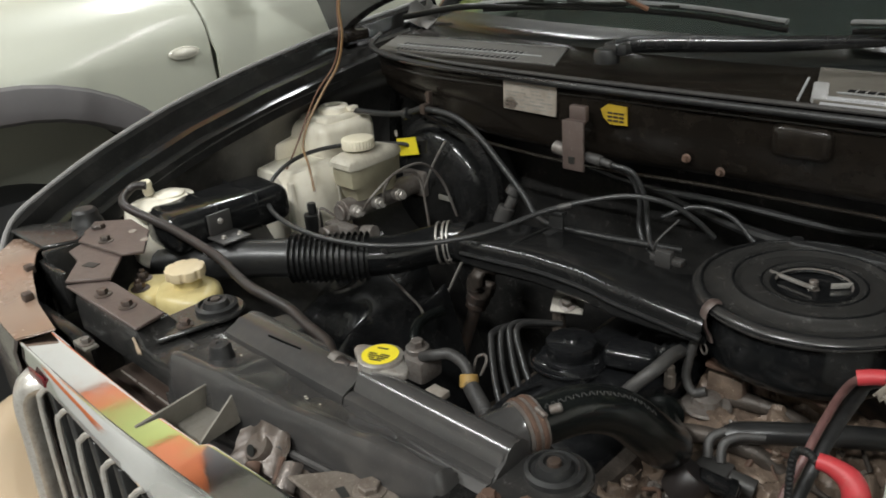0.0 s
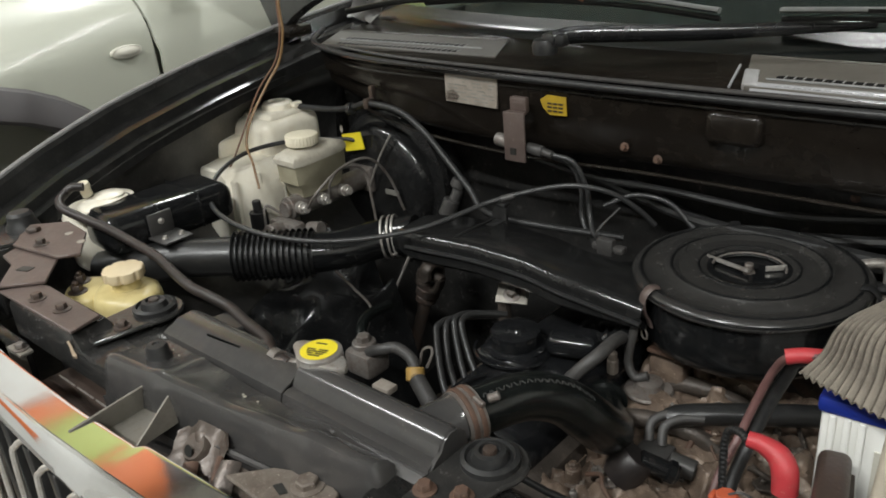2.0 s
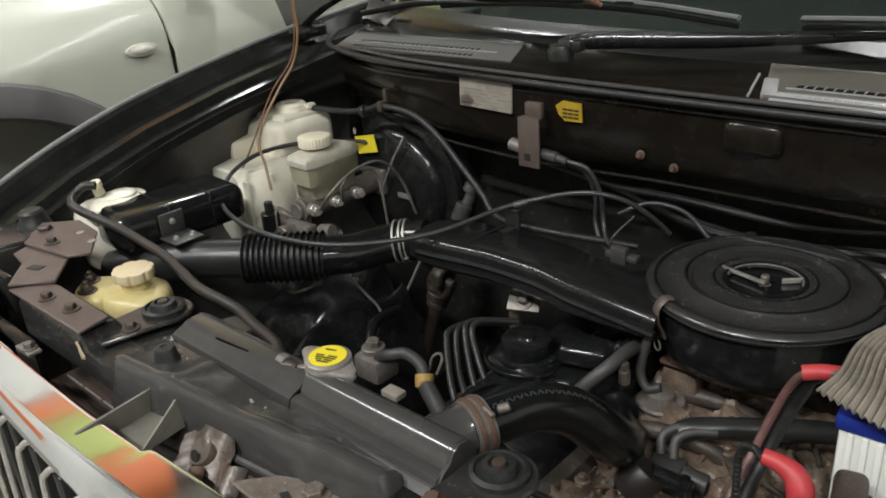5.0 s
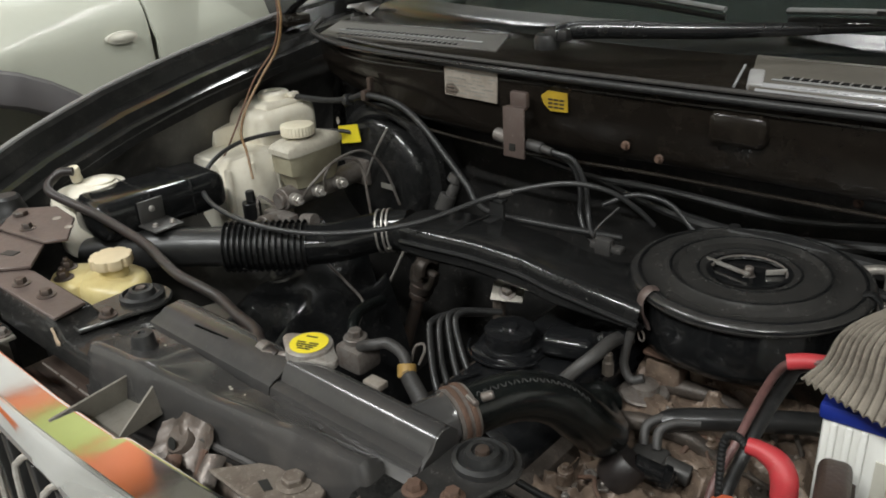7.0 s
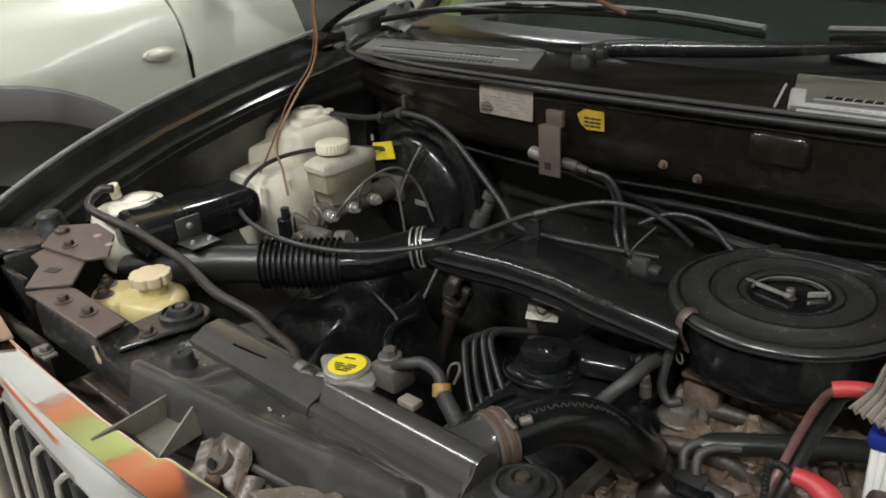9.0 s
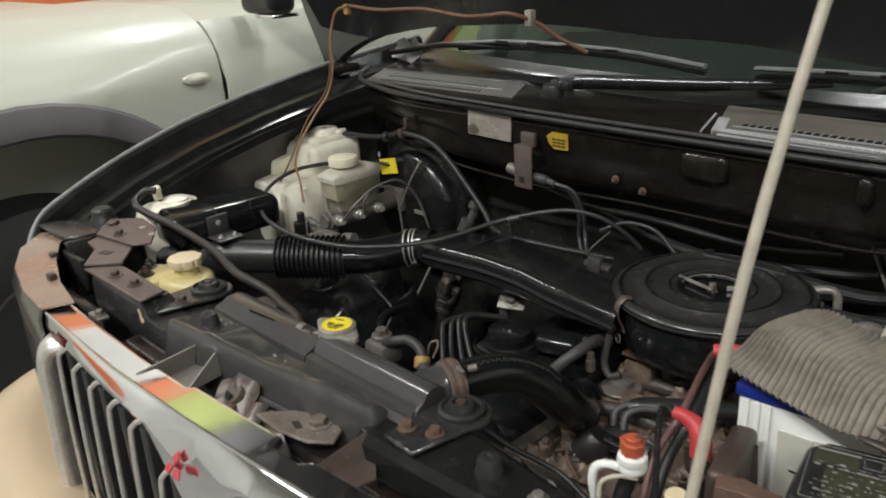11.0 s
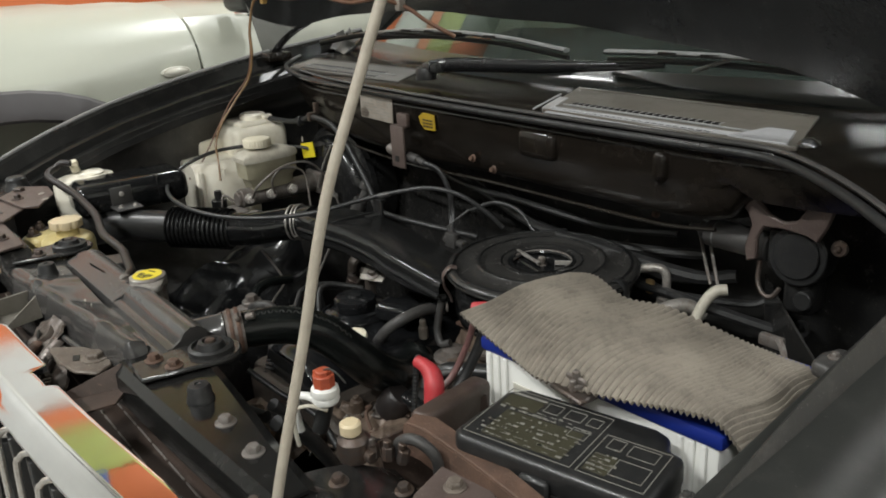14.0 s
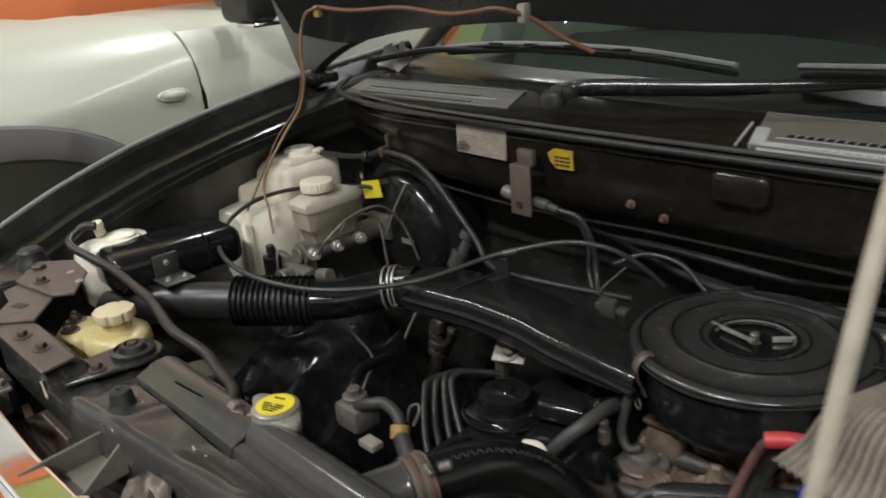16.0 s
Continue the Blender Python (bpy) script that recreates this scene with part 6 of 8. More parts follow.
solo("cable_tie", tube([(-0.435, 0.995, 0.925), (-0.430, 0.985, 0.95), (-0.415, 1.02, 0.975)], 0.0016, 6, 4), "old_rubber", "grey strap tying the hoses", "strap")
solo("heater_hose", tube([(-1.10, 1.01, 1.052), (-1.0, 1.015, 1.055), (-0.94, 1.015, 1.066), (-0.90, 1.012, 1.077), (-0.825, 1.010, 1.072), (-0.768, 1.005, 1.046), (-0.715, 1.0, 1.004), (-0.665, 0.990, 0.968), (-0.635, 0.978, 0.948), (-0.59, 0.965, 0.945), (-0.52, 0.98, 0.94), (-0.42, 1.04, 0.92)], 0.0055, 12, 8), "rubber", "worn grey-black vacuum pipe along the firewall", "hose")
solo("hose_clip", join(box(-0.906, -0.894, 1.004, 1.022, 1.068, 1.086, 0.003), box(-0.904, -0.896, 1.020, 1.03, 1.08, 1.105, 0.001)), "bolt", "small steel clip holding the pipe", "clip")
solo("hose_clip", cyl((-0.955, 1.013, 1.061), 0.0105, 0.012, (1, 0, 0.2), 14), "plastic", "black band round the pipe", "clip")
cab = thing("control_cable", (-0.8, 0.8, 0.97), "long looping black control cable", "cable")
part("sheath", tube([(-0.975, 1.055, 0.985), (-1.0, 1.03, 0.995), (-1.055, 0.95, 1.005), (-1.075, 0.87, 1.005), (-1.05, 0.79, 0.995), (-0.985, 0.725, 0.982), (-0.90, 0.695, 0.975), (-0.80, 0.70, 0.968), (-0.71, 0.745, 0.963), (-0.63, 0.83, 0.967), (-0.578, 0.925, 0.984), (-0.535, 0.962, 0.996), (-0.49, 0.985, 1.006), (-0.455, 1.0, 1.006), (-0.425, 1.022, 0.993), (-0.40, 1.048, 0.965), (-0.385, 1.068, 0.938)], 0.0038, 10, 10), "bellows", cab, "black cable sheath")
part("ferrule", cyl((-0.565, 0.94, 0.987), 0.0055, 0.022, (0.75, 0.6, 0.2), 10), "motor_grey", cab)
solo("brass_nozzle", join(cyl((-0.715, 0.985, 0.915), 0.014, 0.03, (0.25, 0.25, 0.8), 12), cyl((-0.705, 0.995, 0.94), 0.009, 0.035, (0.3, 0.3, 0.8), 12), cyl((-0.70, 1.0, 0.962), 0.013, 0.014, (0.3, 0.3, 0.8), 12)), "motor_grey", "dusty cylindrical sensor behind the duct", "sensor")
for k in range(5):
    z0 = 0.98 - k * 0.02
    solo("wiring_loom", tube([(-0.72 + 0.12 * k, 1.16, z0 + 0.02 * math.sin(k)), (-0.55 + 0.1 * k, 1.13, z0 - 0.01), (-0.38 + 0.09 * k, 1.10, z0 - 0.02 * (k % 2)), (-0.22 + 0.08 * k, 1.14, z0 - 0.02), (-0.10 + 0.05 * k, 1.16, z0 - 0.01)], 0.006 + 0.002 * (k % 3), 8, 8), "rubber", "black taped wiring loom across the firewall", "wiring", "looms on the firewall")
solo("hanging_wire", tube([(-1.01, 0.99, 1.318), (-1.045, 0.985, 1.305), (-1.055, 0.975, 1.25), (-1.05, 0.97, 1.20), (-1.06, 0.96, 1.15), (-1.07, 0.93, 1.11), (-1.075, 0.89, 1.06), (-1.073, 0.87, 1.02), (-1.05, 0.86, 0.99), (-1.03, 0.85, 0.95)], 0.0023, 8, 8), "wire_amber", "amber washer tube hanging from the bonnet", "tube")
solo("hanging_wire", tube([(-1.01, 0.99, 1.320), (-1.048, 0.985, 1.30), (-1.06, 0.975, 1.25), (-1.058, 0.97, 1.20), (-1.07, 0.96, 1.15), (-1.085, 0.92, 1.10), (-1.085, 0.87, 1.03), (-1.09, 0.84, 0.985), (-1.10, 0.81, 0.95)], 0.0016, 6, 8), "wire_brown", "thin brown wire hanging from the bonnet", "wire")
solo("bonnet_wire", tube([(-1.01, 0.995, 1.318), (-0.93, 1.0, 1.312), (-0.82, 1.01, 1.315), (-0.72, 1.01, 1.306), (-0.65, 1.0, 1.310), (-0.605, 1.0, 1.314), (-0.578, 1.035, 1.298), (-0.55, 1.06, 1.272), (-0.515, 1.09, 1.246)], 0.0035, 8, 8), "wire_brown", "brown wire along the rear edge of the bonnet", "wire")
solo("wire_clip", box(-0.592, -0.578, 1.022, 1.037, 1.292, 1.318, 0.003), "paper", "pale clip on the bonnet wire", "clip")
solo("wire_clip", box(-1.026, -1.012, 0.990, 1.002, 1.301, 1.321, 0.003), "band", "small yellow clip on the bonnet wire", "clip")

# ---------------------------------------------------------------- wipers
for nm, x0, x1, xp, lab in (("wiper", -0.925, -0.365, -0.60, "grey wiper blade resting on the windscreen"), ("wiper", -0.279, 0.229, -0.02, "grey wiper blade resting on the windscreen")):
    w = thing(nm, (x0, 1.2, 1.2), lab, "wiper", "windscreen wipers")
    zz = [1.232, 1.243, 1.246, 1.240, 1.224] if x0 < -0.5 else [1.227, 1.232, 1.234, 1.226, 1.20]
    pts = [(x0 + (x1 - x0) * k / 4, 1.184 + 0.02 * abs(k - 2) / 2, zz[k] - 0.006) for k in range(5)]
    part("bridge", tube(pts, 0.0042, 8, 6, wide=2.2), "wiper", w, "grey metal bridge")
    for f in (0.25, 0.4, 0.55, 0.7):
        k = f * 4
        i = int(k)
        p = Vector(pts[i]).lerp(Vector(pts[i + 1]), k - i)
        part("opening", box(p.x - 0.016, p.x + 0.016, p.y - 0.0105, p.y - 0.0085, p.z - 0.002, p.z + 0.003, 0), "ink", w, "dark opening in the bridge")
    if x0 < -0.5:
        part("arm", tube([(-1.10, 1.17, 1.20), (-0.95, 1.19, 1.222), (-0.78, 1.20, 1.226), (-0.62, 1.205, 1.236)], 0.006, 10, 6), "plastic", w, "black wiper arm")
    else:
        part("arm", tube([(-0.556, 1.075, 1.185), (-0.52, 1.1, 1.188), (-0.367, 1.15, 1.189), (-0.235, 1.19, 1.194), (-0.167, 1.205, 1.197)], 0.010, 10, 6, radii=[0.011, 0.0125, 0.011, 0.0075, 0.004], wide=0.8), "shiny_plastic", w, "black wiper arm").location = (0.012, -0.021, 0.013)
        part("pivot_cap", join(lathe([(0, 0), (0.018, 0), (0.019, 0.012), (0.016, 0.020), (0, 0.022)], (-0.572, 1.078, 1.162), n=24), box(-0.575, -0.535, 1.07, 1.10, 1.174, 1.192, 0.006)), "plastic", w, "black pivot cap").location = (0.012, -0.021, 0.013)
    if x0 > -0.5:
        part("arm_tip", tube([(-0.098, 1.172, 1.207), (-0.072, 1.180, 1.217), (-0.049, 1.186, 1.225)], 0.003, 8, 4, wide=1.6), "wiper", w, "grey bent end of the arm")
    part("rubber_blade", tube([(x, y + 0.004, z - 0.012) for x, y, z in pts], 0.004, 8, 6), "rubber", w)

# ---------------------------------------------------------------- engine
eng = thing("engine", (-0.35, 0.85, 0.36), "grimy engine with a black rocker cover and cast manifold", "engine")
part("block", box(-0.52, -0.30, 0.64, 1.15, 0.38, 0.80, 0.02), "dark_alloy", eng, "dark oily engine block")
cover = part("rocker_cover", loft([[(-0.480, y, z0), (-0.477, y, z0 + 0.035), (-0.466, y, z0 + 0.048), (-0.43, y, z0 + 0.055), (-0.37, y, z0 + 0.055), (-0.34, y, z0 + 0.045), (-0.325, y, z0 + 0.03), (-0.32, y, z0)] for y, z0 in ((0.655, 0.78), (0.665, 0.788), (0.70, 0.79), (0.90, 0.79), (1.12, 0.79))], 0.003), "blue_black", eng, "glossy black rocker cover")
part("cover_front", loft([[(-0.480, 0.654, 0.70), (-0.32, 0.654, 0.70)], [(-0.480, 0.652, 0.79), (-0.32, 0.652, 0.79)], [(-0.465, 0.656, 0.83), (-0.345, 0.656, 0.828)]], 0.003), "shiny_plastic", cover)
for k in range(3):
    part("cover_rib", tube([(-0.455 + 0.02 * k, 0.66, 0.835), (-0.45 + 0.025 * k, 0.70, 0.846), (-0.44 + 0.03 * k, 0.73, 0.847)], 0.0035, 8, 5), "blue_black", cover, "raised rib on the cover")
part("cover_boss", box(-0.482, -0.395, 0.755, 0.86, 0.835, 0.858, 0.012, 3), "blue_black", cover)
part("cover_ring", tube([(-0.440 + 0.054 * math.cos(a), 0.798 + 0.054 * math.sin(a), 0.8535) for a in [radians(200 + 12 * k) for k in range(13)]], 0.002, 8, 2), "blue_black", cover, "raised ring round the filler")
part("oil_cap", join(prism([((0.034 - 0.0022 * (k % 2)) * math.cos(radians(15 * k)), (0.034 - 0.0022 * (k % 2)) * math.sin(radians(15 * k))) for k in range(24)], 0.004, 0.0235, 0.003, Matrix.Translation((-0.440, 0.798, 0.856)), 2), lathe([(0, 0), (0.012, 0), (0.010, 0.003), (0, 0.003)], (-0.440, 0.798, 0.8795), n=20), lathe([(0.0, -0.004), (0.040, -0.004), (0.041, 0.002), (0.036, 0.004), (0, 0.004)], (-0.440, 0.798, 0.856), n=28)), "blue_black", cover, "black faceted oil filler cap")
part("breather_box", box(-0.405, -0.338, 0.806, 0.850, 0.850, 0.880, 0.011, 4, Matrix.Translation((-0.38, 0.83, 0)) @ Matrix.Rotation(radians(18), 4, "Z") @ Matrix.Translation((0.38, -0.83, 0))), "blue_black", cover, "glossy black breather box")
part("breather_hose", tube([(-0.350, 0.846, 0.868), (-0.330, 0.858, 0.872), (-0.306, 0.874, 0.877)], 0.0085, 12, 5, ribs=5, rib=0.003), "shiny_plastic", cover, "ribbed black breather hose")
shift(part("hook", moved(box(-0.024, 0.022, -0.014, 0.016, -0.002, 0.002, 0.001), Matrix.Translation((-0.490, 0.868, 0.878)) @ Matrix.Rotation(radians(22), 4, "Z") @ Matrix.Rotation(radians(36), 4, "X")), "bare_sheet", eng, "bare steel lifting eye bracket"), -0.012, 0.010, -0.002)
part("hook_post", box(-0.528, -0.512, 0.872, 0.886, 0.80, 0.870, 0.003), "dark_alloy", eng, "dark post under the lifting eye")
part("hook_bolt", bolt((-0.502, 0.876, 0.878), 0.008, (0.2, -0.5, 0.8), 0.013, 0.008), "dull_steel", eng)
for pts in ([(-0.505, 0.835, 0.862), (-0.537, 0.79, 0.87), (-0.541, 0.762, 0.872), (-0.534, 0.748, 0.865), (-0.498, 0.712, 0.838), (-0.475, 0.695, 0.808), (-0.468, 0.684, 0.76)],
            [(-0.500, 0.840, 0.862), (-0.529, 0.80, 0.87), (-0.537, 0.780, 0.872), (-0.531, 0.764, 0.865), (-0.507, 0.738, 0.838), (-0.474, 0.714, 0.808), (-0.462, 0.70, 0.76)],
            [(-0.496, 0.842, 0.864), (-0.522, 0.806, 0.874), (-0.529, 0.786, 0.876), (-0.522, 0.772, 0.868), (-0.498, 0.750, 0.842), (-0.467, 0.727, 0.810), (-0.455, 0.712, 0.76)],
            [(-0.490, 0.845, 0.864), (-0.514, 0.810, 0.874), (-0.519, 0.788, 0.876), (-0.511, 0.774, 0.868), (-0.487, 0.757, 0.844), (-0.460, 0.742, 0.812), (-0.448, 0.728, 0.76)]):
    part("spark_lead", tube(pts, 0.0044, 10, 8), "lead_rubber", eng, "black spark plug lead")

# cast inlet side
mani = part("manifold", loft([[(-0.315, y, 0.68), (-0.31, y, 0.77 + d), (-0.26, y, 0.79 + d), (-0.20, y, 0.785 + d), (-0.14, y, 0.76), (-0.10, y, 0.70)] for y, d in ((0.66, -0.03), (0.72, -0.01), (0.80, 0.0), (0.90, 0.008), (1.0, 0.0), (1.12, -0.02))], 0.006), "alloy", eng, "dirty cast alloy inlet manifold")
for k in range(3):
    y = 0.81 + 0.09 * k
    part("runner", tube([(-0.31, y, 0.79), (-0.25, y, 0.808), (-0.19, y + 0.01, 0.80), (-0.14, y + 0.015, 0.755)], 0.011, 12, 5), "dark_alloy", mani, "cast manifold runner")
part("carburettor", join(box(-0.275, -0.165, 0.94, 1.06, 0.79, 0.855, 0.012), cyl((-0.22, 1.0, 0.84), 0.055, 0.016, n=28), cyl((-0.285, 0.93, 0.80), 0.022, 0.04, (0.1, -1, 0), 16), box(-0.30, -0.25, 0.89, 0.95, 0.80, 0.84, 0.008)), "alloy", eng, "dusty brown carburettor under the air cleaner")
part("gasket_plate", box(-0.30, -0.15, 0.885, 1.09, 0.848, 0.853, 0.004), "rusty", eng, "rusty mounting plate")
part("thermostat_housing", join(cyl((-0.335, 0.875, 0.735), 0.034, 0.06, n=24), cyl((-0.335, 0.875, 0.790), 0.040, 0.008, n=6), cyl((-0.340, 0.846, 0.798), 0.021, 0.03, (0.6, -0.75, 0.05), 20)), "dark_alloy", eng, "dirty cast thermostat housing")
part("vacuum_valve", join(lathe([(0, 0), (0.029, 0), (0.031, 0.003), (0.029, 0.006), (0.019, 0.008), (0.017, 0.016), (0.010, 0.020), (0, 0.021)], (-0.285, 0.867, 0.803), n=28), cyl((-0.285, 0.867, 0.76), 0.020, 0.045, n=14)), "dull_steel", eng, "round dusty vacuum valve")
part("vacuum_pipe", tube([(-0.284, 0.862, 0.830), (-0.298, 0.856, 0.826), (-0.309, 0.858, 0.840), (-0.310, 0.862, 0.862), (-0.304, 0.868, 0.90)], 0.0058, 10, 6), "old_rubber", eng, "grey vacuum pipe")
part("brass_joint", join(cyl((-0.322, 0.841, 0.832), 0.0075, 0.020, n=8), cyl((-0.322, 0.841, 0.851), 0.0055, 0.012, n=10)), "worn_beige", eng, "worn brass pipe joint")
part("coolant_pipe", tube([(-0.366, 0.770, 0.812), (-0.355, 0.777, 0.834), (-0.338, 0.785, 0.858), (-0.322, 0.805, 0.876), (-0.319, 0.840, 0.880), (-0.320, 0.872, 0.872)], 0.0085, 12, 8), "old_rubber", eng, "grey weathered coolant hose")
part("white_bracket", tube([(-0.361, 0.742, 0.866), (-0.345, 0.746, 0.868), (-0.333, 0.740, 0.866), (-0.331, 0.728, 0.858)], 0.0045, 8, 4, wide=1.5), "cream_cap", eng, "pale paint-marked bracket")
part("yellow_ring", cyl((-0.362, 0.778, 0.823), 0.0098, 0.009, (0.2, 0.3, 0.8), 12), "yellow", eng, "yellow tape ring")

# ancillaries between radiator and engine: a crowd of castings, pipes and brackets
rng = random.Random(7)
STEPS = [(rng.uniform(-0.31, -0.05), rng.uniform(0.62, 0.95), rng.uniform(0.010, 0.040), rng.uniform(0.010, 0.035), rng.uniform(0, 3.1), rng.uniform(-0.022, 0.016)) for k in range(64)]


def deck_height(x, y):
    z = 0.786 + 0.10 * max(0.0, y - 0.74) - 0.25 * max(0.0, 0.66 - y) - 0.35 * max(0.0, x + 0.09)
    for sx, sy, a, b, turn, h in STEPS:
        dx, dy = x - sx, y - sy
        p, q = dx * math.cos(turn) + dy * math.sin(turn), dy * math.cos(turn) - dx * math.sin(turn)
        d = max(abs(p) / a, abs(q) / b) if h > 0 else math.hypot(p / a, q / b)
        z += h * max(0.0, min(1.0, (1.12 - d) / 0.24))
    return max(0.742, min(0.822, z)) + 0.0016 * math.sin(x * 310 + y * 170) * math.sin(y * 280)


part("cast_deck", loft([[(-0.315 + 0.003 * i, 0.60 + 0.003 * j, deck_height(-0.315 + 0.003 * i, 0.60 + 0.003 * j)) for i in range(90)] for j in range(118)], 0.0), "alloy", eng, "rough brown-stained casting with steps and hollows")
part("front_casting", loft([[(-0.47 + 0.004 * i, 0.535 + 0.004 * j, deck_height(-0.235 + 0.0025 * i, 0.70 + 0.004 * j) - 0.030) for i in range(44)] for j in range(56)], 0.0), "alloy", eng, "brown-stained front casting below the hose")
for fx, fy, fr in ((-0.40, 0.560, 0.012), (-0.37, 0.585, 0.009), (-0.335, 0.565, 0.011), (-0.355, 0.610, 0.008)):
    part("casting_stud", join(cyl((fx, fy, 0.73), fr, 0.040, n=14), cyl((fx, fy, 0.770), fr * 0.6, 0.010, n=6)), "worn_beige", eng, "pale dusty casting stud")
part("front_pipe", tube([(-0.43, 0.545, 0.80), (-0.40, 0.562, 0.798), (-0.36, 0.592, 0.785), (-0.32, 0.622, 0.770)], 0.0065, 10, 6), "rubber", eng, "black hose across the casting")
for k in range(56):
    x = rng.uniform(-0.30, -0.07)
    y = rng.uniform(0.60, 0.93)
    s = rng.uniform(0.005, 0.012)
    z = deck_height(x, y) + s * 0.5
    rot = Matrix.Translation((x, y, z)) @ Matrix.Rotation(rng.uniform(0, 3), 4, "Z") @ Matrix.Rotation(rng.uniform(-0.3, 0.3), 4, "X")
    kind = k % 3
    if kind == 0:
        b = moved(join(cyl((0, 0, -s), s * 0.8, s * 1.6, n=14), cyl((0, 0, s * 0.6), s * 0.45, s * 0.5, n=6)), rot)
        part("plug", b, "dull_steel" if k % 2 else "alloy", mani, "grimy threaded plug")
    elif kind == 1:
        b = moved(tube([(-s * 3, 0, -s), (-s, s * 0.6, s * 0.5), (s, -s * 0.4, s * 0.5), (s * 3.4, 0, -s)], s * 0.3, 8, 5), rot)
        part("small_pipe", b, ("rusty", "dark_alloy", "plastic")[(k // 3) % 3], mani, "short bent pipe")
    else:
        b = moved(join(prism([(-s, -s), (s, -s * 0.8), (s * 1.3, s * 0.4), (0, s * 1.2), (-s * 1.1, s * 0.5)], -0.002, 0.002, 0.0008), cyl((s * 0.2, 0, 0), s * 0.35, 0.007, n=6)), rot)
        part("bracket", b, ("worn_beige", "dull_steel", "dark_alloy")[(k // 3) % 3], mani, "flat grimy bracket with a bolt")
part("timing_cover", join(box(-0.50, -0.20, 0.625, 0.66, 0.45, 0.80, 0.02), cyl((-0.36, 0.63, 0.62), 0.06, 0.05, (0, -1, 0), 28), cyl((-0.24, 0.63, 0.70), 0.045, 0.04, (0, -1, 0), 24)), "dark_alloy", eng, "dark oily timing cover and pulleys")
part("fan_shroud", lathe([(0.14, 0), (0.170, 0.0), (0.175, 0.05), (0.170, 0.052), (0.14, 0.01)], (-0.44, 0.515, 0.58), (0, 1, 0), 40), "plastic", rad, "black fan shroud ring")
part("fan_hub", join(cyl((-0.40, 0.56, 0.66), 0.05, 0.06, (0, 1, 0), 20)), "dark_alloy", eng, "fan hub")

# filler neck fittings beside the cap
wn = thing("water_outlet", (-0.60, 0.68, 0.8), "dirty metal coolant outlet with bolts and short hoses", "coolant outlet")
part("housing", join(box(-0.665, -0.615, 0.69, 0.735, 0.79, 0.828, 0.008), cyl((-0.645, 0.715, 0.82), 0.017, 0.016, n=20), cyl((-0.645, 0.715, 0.834), 0.010, 0.012, n=6)), "dull_steel", wn, "grey cast housing with a bolt")
part("left_hose", tube([(-0.655, 0.72, 0.822), (-0.675, 0.74, 0.836), (-0.69, 0.77, 0.838), (-0.70, 0.82, 0.828)], 0.0085, 12, 5), "hose_rubber", wn, "short black hose")
part("right_hose", tube([(-0.625, 0.705, 0.83), (-0.60, 0.705, 0.842), (-0.58, 0.715, 0.846), (-0.549, 0.711, 0.842), (-0.537, 0.705, 0.826)], 0.008, 12, 6), "old_rubber", wn, "short grey curved hose")
part("orange_band", cyl((-0.537, 0.705, 0.836), 0.0125, 0.018, (0.35, -0.45, -0.8), 16), "band", wn, "orange-brown hose band")
part("corrugated_tube", tube([(-0.533, 0.699, 0.828), (-0.522, 0.694, 0.824), (-0.473, 0.666, 0.815), (-0.459, 0.646, 0.79)], 0.0085, 12, 6, ribs=18, rib=0.003), "old_rubber", wn, "corrugated black conduit")
part("spring_clip", tube([(-0.548, 0.725, 0.826), (-0.545, 0.73, 0.846), (-0.535, 0.735, 0.852), (-0.528, 0.73, 0.846), (-0.532, 0.722, 0.828)], 0.002, 6, 5), "dull_steel", wn, "spring wire clip")
part("white_tag", box(-0.60, -0.57, 0.68, 0.70, 0.79, 0.80, 0.002), "paper", wn, "pale torn tag")

# steering shaft joint and the small rods
sj = thing("steering_joint", (-0.74, 0.97, 0.7), "greasy steering shaft with a universal joint", "steering joint")
top, mid, low = Vector((-0.815, 1.047, 0.785)), Vector((-0.822, 1.042, 0.738)), Vector((-0.838, 1.030, 0.675))
ax = (mid - low).normalized()
au = (top - mid).normalized()
part("shaft", join(cyl(low - ax * 0.08, 0.012, (mid - low).length + 0.06, ax, 14), cyl(mid - ax * 0.040, 0.020, 0.012, ax, 16), cyl(mid - ax * 0.026, 0.023, 0.016, ax, 16)), "bolt", sj, "red-brown steel shaft with collars")
sd = ax.cross(Vector((0, 1, 0))).normalized()
fw = sd.cross(ax)
for s in (-1, 1):
    part("yoke", tube([mid - ax * 0.016 + sd * 0.010 * s, mid + sd * 0.020 * s, mid + ax * 0.018 + sd * 0.020 * s], 0.0085, 10, 5, wide=1.6), "dark_alloy", sj, "greasy lower yoke arm")
    part("yoke", tube([mid + ax * 0.014 + fw * 0.019 * s, mid + au * 0.03 + fw * 0.018 * s, top - au * 0.006 + fw * 0.006 * s], 0.0085, 10, 5, wide=1.6), "dark_alloy", sj, "greasy upper yoke arm")
part("cross", join(cyl(mid + ax * 0.016 - sd * 0.026, 0.010, 0.052, sd, 14), cyl(mid + ax * 0.016 - fw * 0.025, 0.010, 0.050, fw, 14)), "dark_alloy", sj, "joint cross")
part("upper_collar", join(cyl(top - au * 0.008, 0.018, 0.035, au, 16), cyl(top + sd * 0.006 - fw * 0.012, 0.008, 0.036, fw, 8), cyl(top - sd * 0.030 + au * 0.004, 0.008, 0.055, sd, 8)), "dark_alloy", sj, "upper collar with its clamp bolt")
